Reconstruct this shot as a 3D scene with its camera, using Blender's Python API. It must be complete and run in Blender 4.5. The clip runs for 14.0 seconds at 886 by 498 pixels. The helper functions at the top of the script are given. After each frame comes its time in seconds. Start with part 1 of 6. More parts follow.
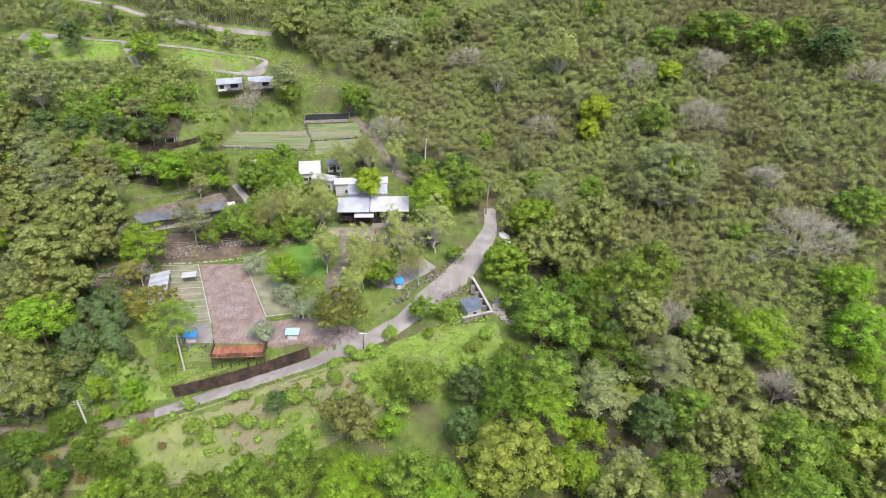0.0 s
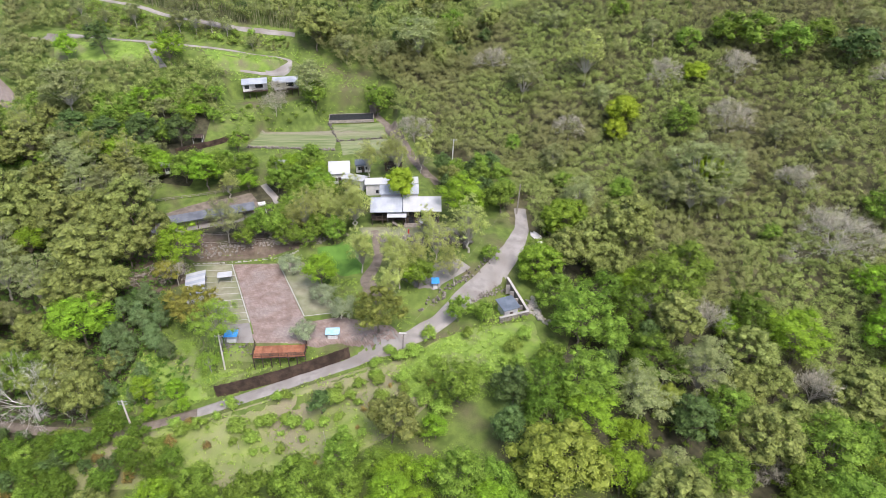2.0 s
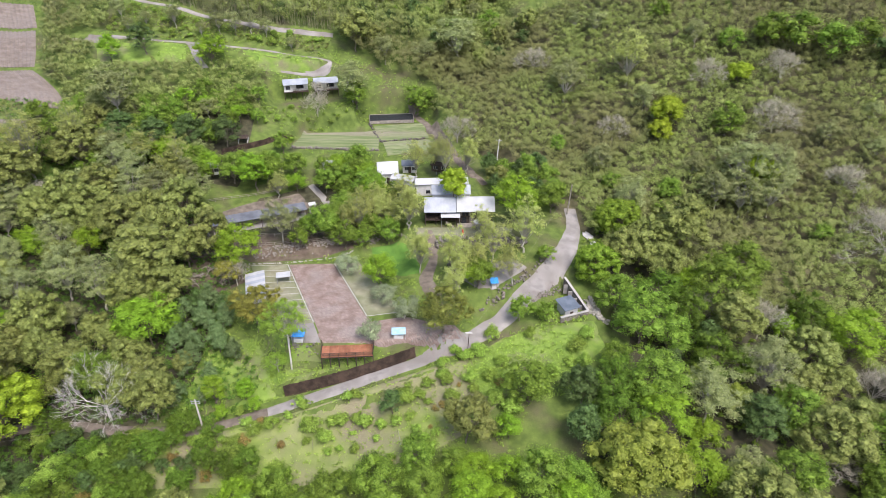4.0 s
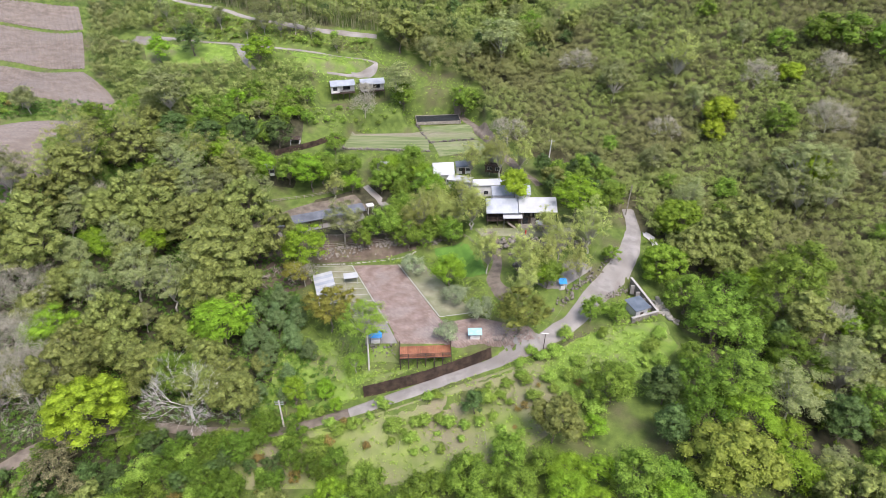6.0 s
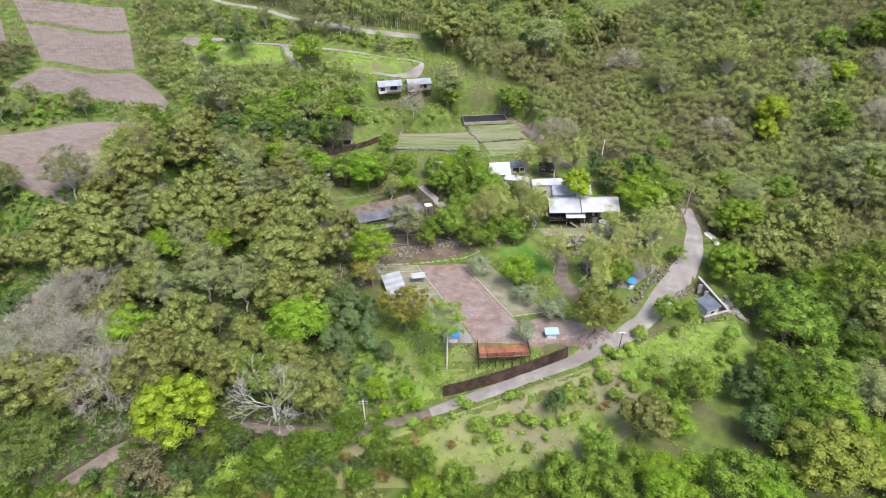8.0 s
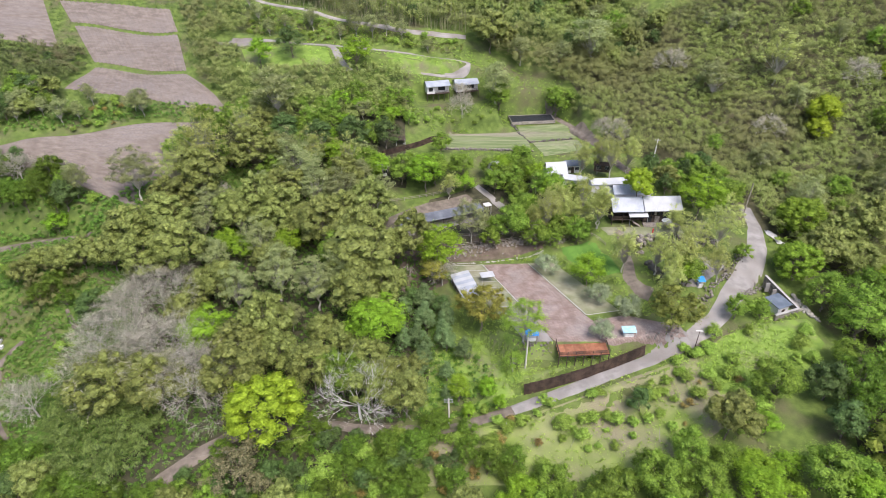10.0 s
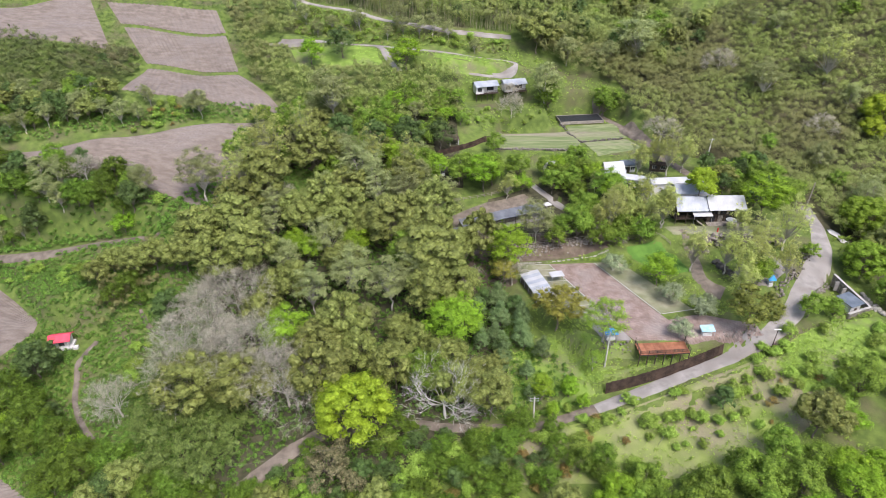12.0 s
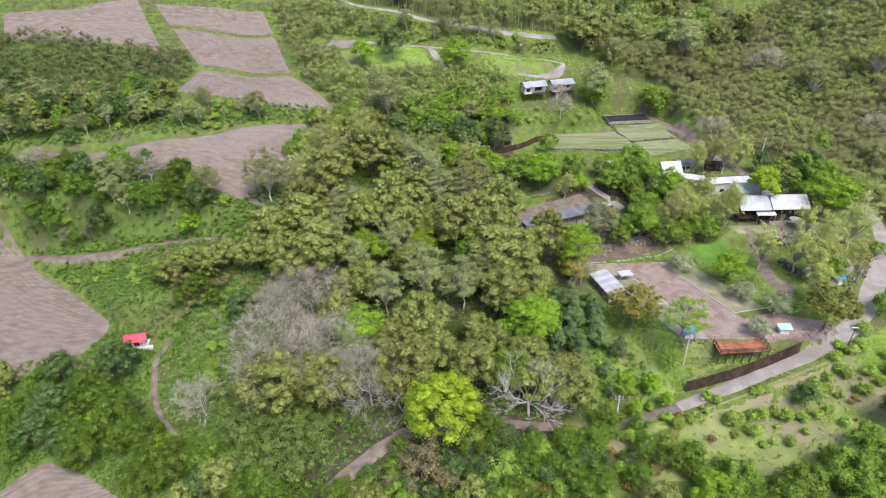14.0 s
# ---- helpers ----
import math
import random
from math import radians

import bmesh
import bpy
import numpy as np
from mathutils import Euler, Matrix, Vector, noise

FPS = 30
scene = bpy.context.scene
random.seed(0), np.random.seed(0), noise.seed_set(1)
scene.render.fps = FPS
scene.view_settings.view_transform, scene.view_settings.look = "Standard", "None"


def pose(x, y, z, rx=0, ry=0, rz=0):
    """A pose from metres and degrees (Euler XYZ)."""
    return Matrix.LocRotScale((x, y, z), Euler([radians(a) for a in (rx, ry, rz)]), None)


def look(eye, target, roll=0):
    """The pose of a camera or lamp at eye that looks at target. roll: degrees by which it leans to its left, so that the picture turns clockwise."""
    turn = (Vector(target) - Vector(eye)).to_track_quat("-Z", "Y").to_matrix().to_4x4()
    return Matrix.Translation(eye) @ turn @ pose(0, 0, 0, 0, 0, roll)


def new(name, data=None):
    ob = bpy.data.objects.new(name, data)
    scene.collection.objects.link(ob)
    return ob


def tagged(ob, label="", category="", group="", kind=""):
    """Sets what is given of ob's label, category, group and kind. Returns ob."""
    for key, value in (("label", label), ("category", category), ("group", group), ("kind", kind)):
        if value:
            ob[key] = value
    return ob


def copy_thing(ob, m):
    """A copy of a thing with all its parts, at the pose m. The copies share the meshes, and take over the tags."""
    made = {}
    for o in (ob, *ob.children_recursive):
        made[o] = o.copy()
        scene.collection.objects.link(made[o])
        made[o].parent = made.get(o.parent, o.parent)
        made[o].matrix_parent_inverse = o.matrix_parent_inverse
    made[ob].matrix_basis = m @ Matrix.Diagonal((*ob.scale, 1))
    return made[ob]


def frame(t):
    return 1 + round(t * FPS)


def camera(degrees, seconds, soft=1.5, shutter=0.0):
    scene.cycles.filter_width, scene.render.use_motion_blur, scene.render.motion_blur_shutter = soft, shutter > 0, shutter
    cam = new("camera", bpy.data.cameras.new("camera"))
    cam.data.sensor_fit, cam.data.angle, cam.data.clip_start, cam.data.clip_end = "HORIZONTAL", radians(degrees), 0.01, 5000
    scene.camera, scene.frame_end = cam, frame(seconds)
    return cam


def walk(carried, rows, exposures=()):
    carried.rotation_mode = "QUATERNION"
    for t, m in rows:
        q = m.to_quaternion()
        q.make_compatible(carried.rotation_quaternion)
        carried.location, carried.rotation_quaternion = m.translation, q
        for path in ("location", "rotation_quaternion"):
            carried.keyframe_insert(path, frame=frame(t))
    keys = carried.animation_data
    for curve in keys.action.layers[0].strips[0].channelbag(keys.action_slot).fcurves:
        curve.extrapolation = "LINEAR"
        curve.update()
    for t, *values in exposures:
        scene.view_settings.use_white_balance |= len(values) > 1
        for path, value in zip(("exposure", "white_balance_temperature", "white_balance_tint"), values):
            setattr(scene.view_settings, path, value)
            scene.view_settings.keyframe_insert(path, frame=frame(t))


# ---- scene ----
cam = camera(70.0, 14.0, soft=0.72)
EYE, TILT, LEAN = 85.0, -30.5, 0.0
ROWS = [
    (0.0, 0.00, 0.00, 0.00, 0.000, 0.000, -0.00),
    (0.5, -1.41, -0.04, 0.02, 0.000, -0.007, -0.01),
    (1.0, -3.34, -0.11, 0.03, 0.000, -0.007, -0.03),
    (1.5, -5.69, -0.21, 0.01, 0.014, 0.007, -0.03),
    (2.0, -8.44, -0.29, 0.00, 0.021, 0.000, -0.02),
    (2.5, -11.52, -0.40, -0.03, 0.028, -0.000, -0.02),
    (5.0, -30.28, -1.07, 0.03, 0.134, 0.028, 0.06),
    (5.5, -34.40, -1.13, 0.06, 0.134, 0.028, 0.08),
    (6.0, -38.45, -1.17, 0.06, 0.155, 0.063, 0.11),
    (6.5, -42.55, -1.22, 0.04, 0.184, 0.071, 0.13),
    (7.0, -46.62, -1.29, 0.03, 0.204, 0.078, 0.16),
    (7.5, -50.64, -1.38, 0.02, 0.226, 0.071, 0.19),
    (8.0, -54.67, -1.47, -0.02, 0.255, 0.085, 0.23),
    (10.5, -75.55, -2.69, -0.04, 0.339, 0.071, 0.42),
    (11.0, -79.74, -2.86, -0.03, 0.367, 0.071, 0.46),
    (11.5, -83.95, -3.02, 0.00, 0.402, 0.078, 0.50),
    (12.0, -88.18, -3.17, 0.02, 0.431, 0.071, 0.52),
    (12.5, -92.38, -3.34, 0.04, 0.452, 0.078, 0.55),
    (13.0, -96.58, -3.58, 0.05, 0.481, 0.071, 0.60),
    (13.5, -100.80, -3.87, 0.09, 0.516, 0.071, 0.64),
    (14.0, -104.95, -4.17, 0.07, 0.565, 0.092, 0.68),
]
walk(cam, [(t, pose(0, 0, EYE, TILT, LEAN, 0) @ pose(x, y, z, 90 + pitch, roll, yaw)) for t, x, y, z, yaw, pitch, roll in ROWS],
     exposures=[(0.0, 0.96, 6330, 18)])

# ---- daylight: a bright veiled sky with a soft high sun ----
world = bpy.data.worlds.new("sky")
scene.world = world
world.use_nodes = True
wt = world.node_tree
sky = wt.nodes.new("ShaderNodeTexSky")
sky.sky_type, sky.sun_disc = "NISHITA", False
sky.sun_elevation, sky.sun_rotation = radians(58), radians(150)
sky.air_density, sky.dust_density, sky.ozone_density = 1.0, 3.0, 0.5
wt.links.new(sky.outputs[0], wt.nodes["Background"].inputs[0])
wt.nodes["Background"].inputs[1].default_value = 0.13
sun = new("sun", bpy.data.lights.new("sun", "SUN"))
sun.data.energy, sun.data.angle, sun.data.color = 2.1, radians(28), (1.0, 0.96, 0.9)
sun.matrix_world = look((0, 0, 0), (-0.25, 0.45, -0.85))
# ---- the lie of the land: a coarse net of heights, rounded, with level terraces cut into it ----
GX = [-420, -300, -240, -180, -120, -60, 0, 60, 120, 240]
GY = [0, 60, 85, 110, 135, 160, 185, 212, 245, 320]
GZ = [
    [-40, -38, -36, -33, -28, -24, -22, -30, -42, -46],
    [-28, -28, -25, -23, -19, -14, -11, -20, -33, -36],
    [-22, -22, -19, -15, -10.5, -10, -7.5, -18, -31, -32],
    [-14, -14, -12, -9, -7, -3.5, -4, -15, -25, -22],
    [-6, -6, -5, 7, 2, 1, 2, -8, -6, 4],
    [15, 15, 16, 18.5, 7, 3, 5.5, 2, 15, 28],
    [29, 29, 30, 28, 16, 8.5, 8, 15, 31, 50],
    [43, 43, 42, 33, 30, 17, 19, 33, 46, 66],
    [54, 54, 52, 45, 41, 35, 29, 53, 66, 88],
    [74, 74, 72, 68, 60, 54, 56, 80, 98, 125],
]
# levelled places, corner by corner against the clock: height (and rise per metre of x, from x), soft edge, corners
PADS = [
    (0.0, 2.5, [(-55, 104.3), (-28, 105.6), (-20, 109), (-21, 138), (-72, 140.5), (-71, 124), (-62, 112)]),
    (1.6, 3.5, [(-31, 125), (-14, 122), (-11, 136), (-30, 139)]),
    (5.6, 3.5, [(-32, 143), (-3, 143), (-2, 156), (-32, 156)]),
    (7.6, 4.0, [(-44, 161), (-14, 161), (-14, 173), (-44, 175)]),
    (2.6, 4.0, [(-82, 143), (-76, 140), (-56, 157), (-58, 163), (-66, 160)]),
    (9.6, 3.5, [(-74, 192), (-38, 185), (-22, 192), (-28, 207), (-68, 208)]),
    (11.0, 3.0, [(-51, 210), (-40, 208.5), (-26, 209.5), (-27, 217), (-34, 221), (-51, 217)]),
    ((28.6, -0.13, -65), 3.0, [(-145, 228), (-118, 224), (-90, 226), (-64, 226), (-60, 227), (-64, 230), (-118, 232), (-145, 232)]),
    (18.0, 3.0, [(-80, 210), (-55, 216), (-57, 221.5), (-82, 217.5)]),
    ((-5.3, 0.166, -55), 1.2, [(-56, 98.2), (-42, 101.2), (-28, 106), (-29, 107), (-42, 103.4), (-56, 101)]),
    ((-8.4, 0.138, -60), 0.9, [(-74, 86.5), (-55, 90.5), (-55, 97.6), (-74, 93)]),
    ((-8.4, 0.138, -60), 0.9, [(-55, 90.5), (-37, 95.6), (-37, 101.9), (-55, 97.6)]),
    ((-8.4, 0.138, -60), 1.8, [(-37, 95.6), (-20, 102), (-24, 106.6), (-37, 101.9)]),
    (-3.0, 2.5, [(3, 112), (14, 116), (11, 124), (7, 128), (1, 120)]),
    (-8.0, 4.0, [(-186, 108), (-170, 109), (-171, 117), (-184, 117.5)]),
    ((-4.6, 0.165, -214), 7.0, [(-199, 127), (-186, 124), (-170, 130), (-168.5, 140), (-221, 146), (-216, 140)]),
    ((-6.5, -0.08, -190), 4.0, [(-248, 106), (-192, 106), (-186, 119), (-199.1, 130.0), (-218.7, 142.8), (-248, 156.7)]),
    ((-1.8, 0.165, -214), 4.5, [(-224.6, 146.2), (-168.5, 139.8), (-168.5, 143.8), (-224.6, 150.0)]),
]


def cubic(p0, p1, p2, p3, t):
    return p1 + 0.5 * t * (p2 - p0 + t * (2 * p0 - 5 * p1 + 4 * p2 - p3 + t * (3 * (p1 - p2) + p3 - p0)))


def along(axis, v):
    v = np.clip(v, axis[0], axis[-1] - 1e-6)
    i = np.clip(np.searchsorted(axis, v, side="right") - 1, 0, len(axis) - 2)
    a = np.asarray(axis, float)
    return i, (v - a[i]) / (a[i + 1] - a[i])


def bare_height(x, y):
    z = np.asarray(GZ, float)
    i, s = along(GX, x)
    j, t = along(GY, y)
    n, m = len(GX) - 1, len(GY) - 1
    rows = []
    for dj in (-1, 0, 1, 2):
        jj = np.clip(j + dj, 0, m)
        rows.append(cubic(*[z[jj, np.clip(i + di, 0, n)] for di in (-1, 0, 1, 2)], s))
    return cubic(*rows, t)


def height(x, y):
    """Ground height; x and y may be arrays."""
    x, y = np.asarray(x, float), np.asarray(y, float)
    z = bare_height(x, y)
    z = z + 0.35 * np.sin(x * 0.19 + 1.3 * np.sin(y * 0.11)) + 0.3 * np.sin(y * 0.23 + 1.7 * np.sin(x * 0.13))
    for pz, soft, poly in PADS:
        d = np.full(x.shape, -1e9)
        for (ax, ay), (bx, by) in zip(poly, poly[1:] + poly[:1]):
            n = math.hypot(bx - ax, by - ay)
            d = np.maximum(d, ((x - ax) * (by - ay) - (y - ay) * (bx - ax)) / n)
        w = np.clip(1 - d / soft, 0, 1)
        w = w * w * (3 - 2 * w)
        level = pz if isinstance(pz, float) else pz[0] + pz[1] * (x - pz[2])
        z = z * (1 - w) + level * w
    return z


# ---- materials ----
def surface(name, dark, light, scale=1.0, fine=12.0, rough=0.9, bump=0.15, vary=0.0, metal=0.0, third=None, third_scale=0.15, third_at=0.55, stretch=None):
    """A worn surface: two tones by a coarse and a fine noise, a third tone in large patches, relief, and a spread between single objects."""
    m = bpy.data.materials.new(name)
    m.use_nodes = True
    nt = m.node_tree
    bs = nt.nodes["Principled BSDF"]
    bs.inputs["Roughness"].default_value, bs.inputs["Metallic"].default_value = rough, metal
    bs.inputs["Specular IOR Level"].default_value = 0.3
    geo = nt.nodes.new("ShaderNodeNewGeometry")

    def grain(sc, detail):
        n = nt.nodes.new("ShaderNodeTexNoise")
        n.inputs["Scale"].default_value, n.inputs["Detail"].default_value = sc, detail
        if stretch:
            v = nt.nodes.new("ShaderNodeVectorMath")
            v.operation, v.inputs[1].default_value = "MULTIPLY", stretch
            nt.links.new(geo.outputs["Position"], v.inputs[0])
            nt.links.new(v.outputs[0], n.inputs["Vector"])
        else:
            nt.links.new(geo.outputs["Position"], n.inputs["Vector"])
        return n

    def blend(fac, a, b, kind="MIX"):
        x = nt.nodes.new("ShaderNodeMix")
        x.data_type, x.blend_type = "RGBA", kind
        for sock, v in ((x.inputs[0], fac), (x.inputs[6], a), (x.inputs[7], b)):
            if isinstance(v, (tuple, float, int)):
                sock.default_value = (*v, 1) if isinstance(v, tuple) else v
            else:
                nt.links.new(v, sock)
        return x.outputs[2]

    def ramp(src, lo, hi):
        r = nt.nodes.new("ShaderNodeMapRange")
        r.inputs[1].default_value, r.inputs[2].default_value = lo, hi
        nt.links.new(src, r.inputs[0])
        return r.outputs[0]

    coarse, small = grain(scale, 4), grain(fine, 3)
    col = blend(ramp(coarse.outputs[0], 0.35, 0.65), dark, light)
    col = blend(ramp(small.outputs[0], 0.3, 0.7), blend(0.25, col, dark), col)
    if third:
        big = grain(third_scale, 5)
        col = blend(ramp(big.outputs[0], third_at - 0.12, third_at + 0.12), col, blend(ramp(small.outputs[0], 0.3, 0.7), tuple(0.7 * c for c in third), third))
    if vary:
        info = nt.nodes.new("ShaderNodeObjectInfo")
        r = nt.nodes.new("ShaderNodeMapRange")
        r.inputs[3].default_value, r.inputs[4].default_value = 1 - vary, 1 + vary
        nt.links.new(info.outputs["Random"], r.inputs[0])
        hsv = nt.nodes.new("ShaderNodeHueSaturation")
        nt.links.new(r.outputs[0], hsv.inputs["Value"])
        nt.links.new(col, hsv.inputs["Color"])
        col = hsv.outputs[0]
    nt.links.new(col, bs.inputs["Base Color"])
    if bump:
        b = nt.nodes.new("ShaderNodeBump")
        b.inputs["Strength"].default_value, b.inputs["Distance"].default_value = 0.6, bump
        nt.links.new(small.outputs[0], b.inputs["Height"])
        nt.links.new(b.outputs[0], bs.inputs["Normal"])
    return m


def foliage(name, dark, light, vary=0.22, through_leaf=0.25, stands=None, spread=(0.66, 1.3)):
    """Leaves: a tone for each leaf, a tone for each plant, some light let through."""
    m = bpy.data.materials.new(name)
    m.use_nodes = True
    nt = m.node_tree
    bs, out = nt.nodes["Principled BSDF"], nt.nodes["Material Output"]
    bs.inputs["Roughness"].default_value, bs.inputs["Specular IOR Level"].default_value = 0.55, 0.25
    geo, info = nt.nodes.new("ShaderNodeNewGeometry"), nt.nodes.new("ShaderNodeObjectInfo")
    mix = nt.nodes.new("ShaderNodeMix")
    mix.data_type = "RGBA"
    mix.inputs[6].default_value, mix.inputs[7].default_value = (*(spread[0] * c for c in dark), 1), (*(spread[1] * c for c in light), 1)
    nt.links.new(geo.outputs["Random Per Island"], mix.inputs[0])
    patch = nt.nodes.new("ShaderNodeTexNoise")
    patch.inputs["Scale"].default_value, patch.inputs["Detail"].default_value = 0.12, 3
    nt.links.new(geo.outputs["Position"], patch.inputs["Vector"])
    add = nt.nodes.new("ShaderNodeMath")
    add.operation = "ADD"
    nt.links.new(info.outputs["Random"], add.inputs[0])
    nt.links.new(patch.outputs[0], add.inputs[1])
    val = nt.nodes.new("ShaderNodeMapRange")
    val.inputs[1].default_value, val.inputs[2].default_value = 0.3, 1.3
    val.inputs[3].default_value, val.inputs[4].default_value = 1 - vary, 1 + vary
    nt.links.new(add.outputs[0], val.inputs[0])
    hue = nt.nodes.new("ShaderNodeMapRange")
    hue.inputs[3].default_value, hue.inputs[4].default_value = 0.494, 0.512
    nt.links.new(info.outputs["Random"], hue.inputs[0])
    hsv = nt.nodes.new("ShaderNodeHueSaturation")
    nt.links.new(val.outputs[0], hsv.inputs["Value"])
    nt.links.new(hue.outputs[0], hsv.inputs["Hue"])
    tone = mix.outputs[2]
    if stands:
        big = nt.nodes.new("ShaderNodeTexNoise")
        big.inputs["Scale"].default_value, big.inputs["Detail"].default_value = 0.028, 4
        nt.links.new(geo.outputs["Position"], big.inputs["Vector"])
        ramp = nt.nodes.new("ShaderNodeMapRange")
        ramp.inputs[1].default_value, ramp.inputs[2].default_value = 0.4, 0.62
        nt.links.new(big.outputs[0], ramp.inputs[0])
        other = nt.nodes.new("ShaderNodeMix")
        other.data_type = "RGBA"
        other.inputs[7].default_value = (*stands, 1)
        nt.links.new(ramp.outputs[0], other.inputs[0])
        nt.links.new(tone, other.inputs[6])
        tone = other.outputs[2]
    nt.links.new(tone, hsv.inputs["Color"])
    nt.links.new(hsv.outputs[0], bs.inputs["Base Color"])
    tr, ms = nt.nodes.new("ShaderNodeBsdfTranslucent"), nt.nodes.new("ShaderNodeMixShader")
    nt.links.new(hsv.outputs[0], tr.inputs["Color"])
    ms.inputs[0].default_value = through_leaf
    nt.links.new(bs.outputs[0], ms.inputs[1])
    nt.links.new(tr.outputs[0], ms.inputs[2])
    nt.links.new(ms.outputs[0], out.inputs["Surface"])
    return m


LIME = foliage("lime_leaves", (0.19, 0.322, 0.02), (0.255, 0.41, 0.03), vary=0.1, through_leaf=0.35, spread=(0.78, 1.25))
YELLOW = foliage("yellow_green_leaves", (0.23, 0.315, 0.016), (0.31, 0.4, 0.028), vary=0.12, through_leaf=0.35, spread=(0.78, 1.2))
PALE = foliage("pale_lime_leaves", (0.23, 0.305, 0.042), (0.31, 0.385, 0.062), through_leaf=0.35, spread=(0.75, 1.25))
MID = foliage("green_leaves", (0.135, 0.222, 0.024), (0.19, 0.295, 0.036), through_leaf=0.3)
OLIVE = foliage("olive_leaves", (0.157, 0.19, 0.044), (0.212, 0.245, 0.062))
DEEP = foliage("deep_green_leaves", (0.078, 0.136, 0.012), (0.12, 0.195, 0.019))
DARK = foliage("dark_leaves", (0.068, 0.115, 0.03), (0.10, 0.16, 0.042))
GREY = foliage("grey_green_leaves", (0.255, 0.295, 0.112), (0.335, 0.375, 0.155), through_leaf=0.4, spread=(0.72, 1.22))
SILVER = foliage("silver_leaves", (0.225, 0.275, 0.145), (0.305, 0.36, 0.20))
CREAM = foliage("cream_blossom", (0.11, 0.12, 0.045), (0.24, 0.225, 0.115))
GOLDEN = foliage("golden_green_leaves", (0.26, 0.265, 0.045), (0.32, 0.32, 0.06), through_leaf=0.35)
BLUISH = foliage("blue_green_needles", (0.115, 0.178, 0.06), (0.165, 0.24, 0.088))
DOME = foliage("dome_leaves", (0.15, 0.25, 0.018), (0.205, 0.32, 0.028), through_leaf=0.3, spread=(0.7, 1.25))
AIRY = foliage("thin_lime_leaves", (0.215, 0.335, 0.04), (0.29, 0.41, 0.06), through_leaf=0.45, spread=(0.8, 1.2))
BRONZE = foliage("bronze_leaves", (0.145, 0.175, 0.03), (0.20, 0.235, 0.045))
FEATHER = foliage("pale_new_leaves", (0.38, 0.435, 0.12), (0.47, 0.515, 0.165), through_leaf=0.48, spread=(0.75, 1.2))
RUSTY = foliage("rust_leaves", (0.17, 0.14, 0.04), (0.32, 0.23, 0.07))
BAMBOO = foliage("bamboo_leaves", (0.148, 0.187, 0.042), (0.22, 0.262, 0.068), vary=0.3, stands=(0.165, 0.168, 0.06))
SCRUB = foliage("scrub_leaves", (0.085, 0.118, 0.03), (0.14, 0.178, 0.05), vary=0.32, stands=(0.13, 0.125, 0.055))
GREEN_BAMBOO = foliage("green_bamboo_leaves", (0.085, 0.125, 0.025), (0.138, 0.184, 0.04), vary=0.25)
HERB = foliage("herb_leaves", (0.18, 0.28, 0.036), (0.265, 0.38, 0.06), vary=0.3)
BARK = surface("bark", (0.10, 0.085, 0.06), (0.24, 0.21, 0.17), 3, 30, bump=0.05)
PALE_BARK = surface("pale_bark", (0.30, 0.285, 0.24), (0.47, 0.45, 0.39), 3, 30, bump=0.04, vary=0.2)
WHITE_BARK = surface("bleached_bark", (0.46, 0.44, 0.40), (0.66, 0.64, 0.59), 3, 30, bump=0.03)
EARTH = surface("grassy_earth", (0.075, 0.115, 0.022), (0.14, 0.198, 0.04), 0.5, 4, bump=0.35, third=(0.13, 0.12, 0.064), third_scale=0.12, third_at=0.6)
SOIL = surface("tilled_soil", (0.14, 0.116, 0.094), (0.215, 0.183, 0.155), 0.7, 3.0, bump=0.3, third=(0.22, 0.19, 0.168), third_scale=0.12, third_at=0.58, stretch=(0.5, 1, 1))
CONCRETE = surface("worn_concrete", (0.215, 0.204, 0.188), (0.325, 0.31, 0.29), 0.4, 7, bump=0.03, third=(0.175, 0.153, 0.13), third_scale=0.2, third_at=0.6)
PALE_CONCRETE = surface("pale_concrete", (0.29, 0.285, 0.27), (0.40, 0.39, 0.37), 0.6, 8, bump=0.02)
DIRT = surface("dirt_track", (0.11, 0.092, 0.072), (0.21, 0.18, 0.145), 0.5, 8, bump=0.08)
BRICKS = surface("worn_brick_paving", (0.205, 0.152, 0.128), (0.30, 0.242, 0.212), 0.5, 6, bump=0.05, third=(0.33, 0.29, 0.262), third_scale=0.16, third_at=0.6)
TURF = surface("thin_turf", (0.19, 0.188, 0.12), (0.275, 0.272, 0.185), 0.5, 9, bump=0.05, third=(0.175, 0.205, 0.095), third_scale=0.15)
LAWN = surface("lawn", (0.065, 0.15, 0.022), (0.105, 0.215, 0.032), 0.5, 9, bump=0.05)
BED = surface("vegetable_bed", (0.1, 0.142, 0.05), (0.205, 0.23, 0.12), 1.1, 5, bump=0.1, stretch=(0.06, 1, 1), third=(0.24, 0.22, 0.165), third_scale=0.25, third_at=0.6)
STONE = surface("field_stone", (0.1, 0.09, 0.076), (0.235, 0.215, 0.188), 2, 14, bump=0.08, vary=0.3)
WHITE = surface("white_paint", (0.46, 0.46, 0.45), (0.62, 0.62, 0.60), 0.7, 10, rough=0.6, bump=0.01)
TIN = surface("weathered_tin", (0.27, 0.30, 0.335), (0.39, 0.42, 0.455), 0.4, 8, rough=0.5, bump=0.01, metal=0.1)
WHITE_TIN = surface("white_tin", (0.36, 0.375, 0.38), (0.47, 0.485, 0.49), 0.4, 8, rough=0.55, bump=0.01)
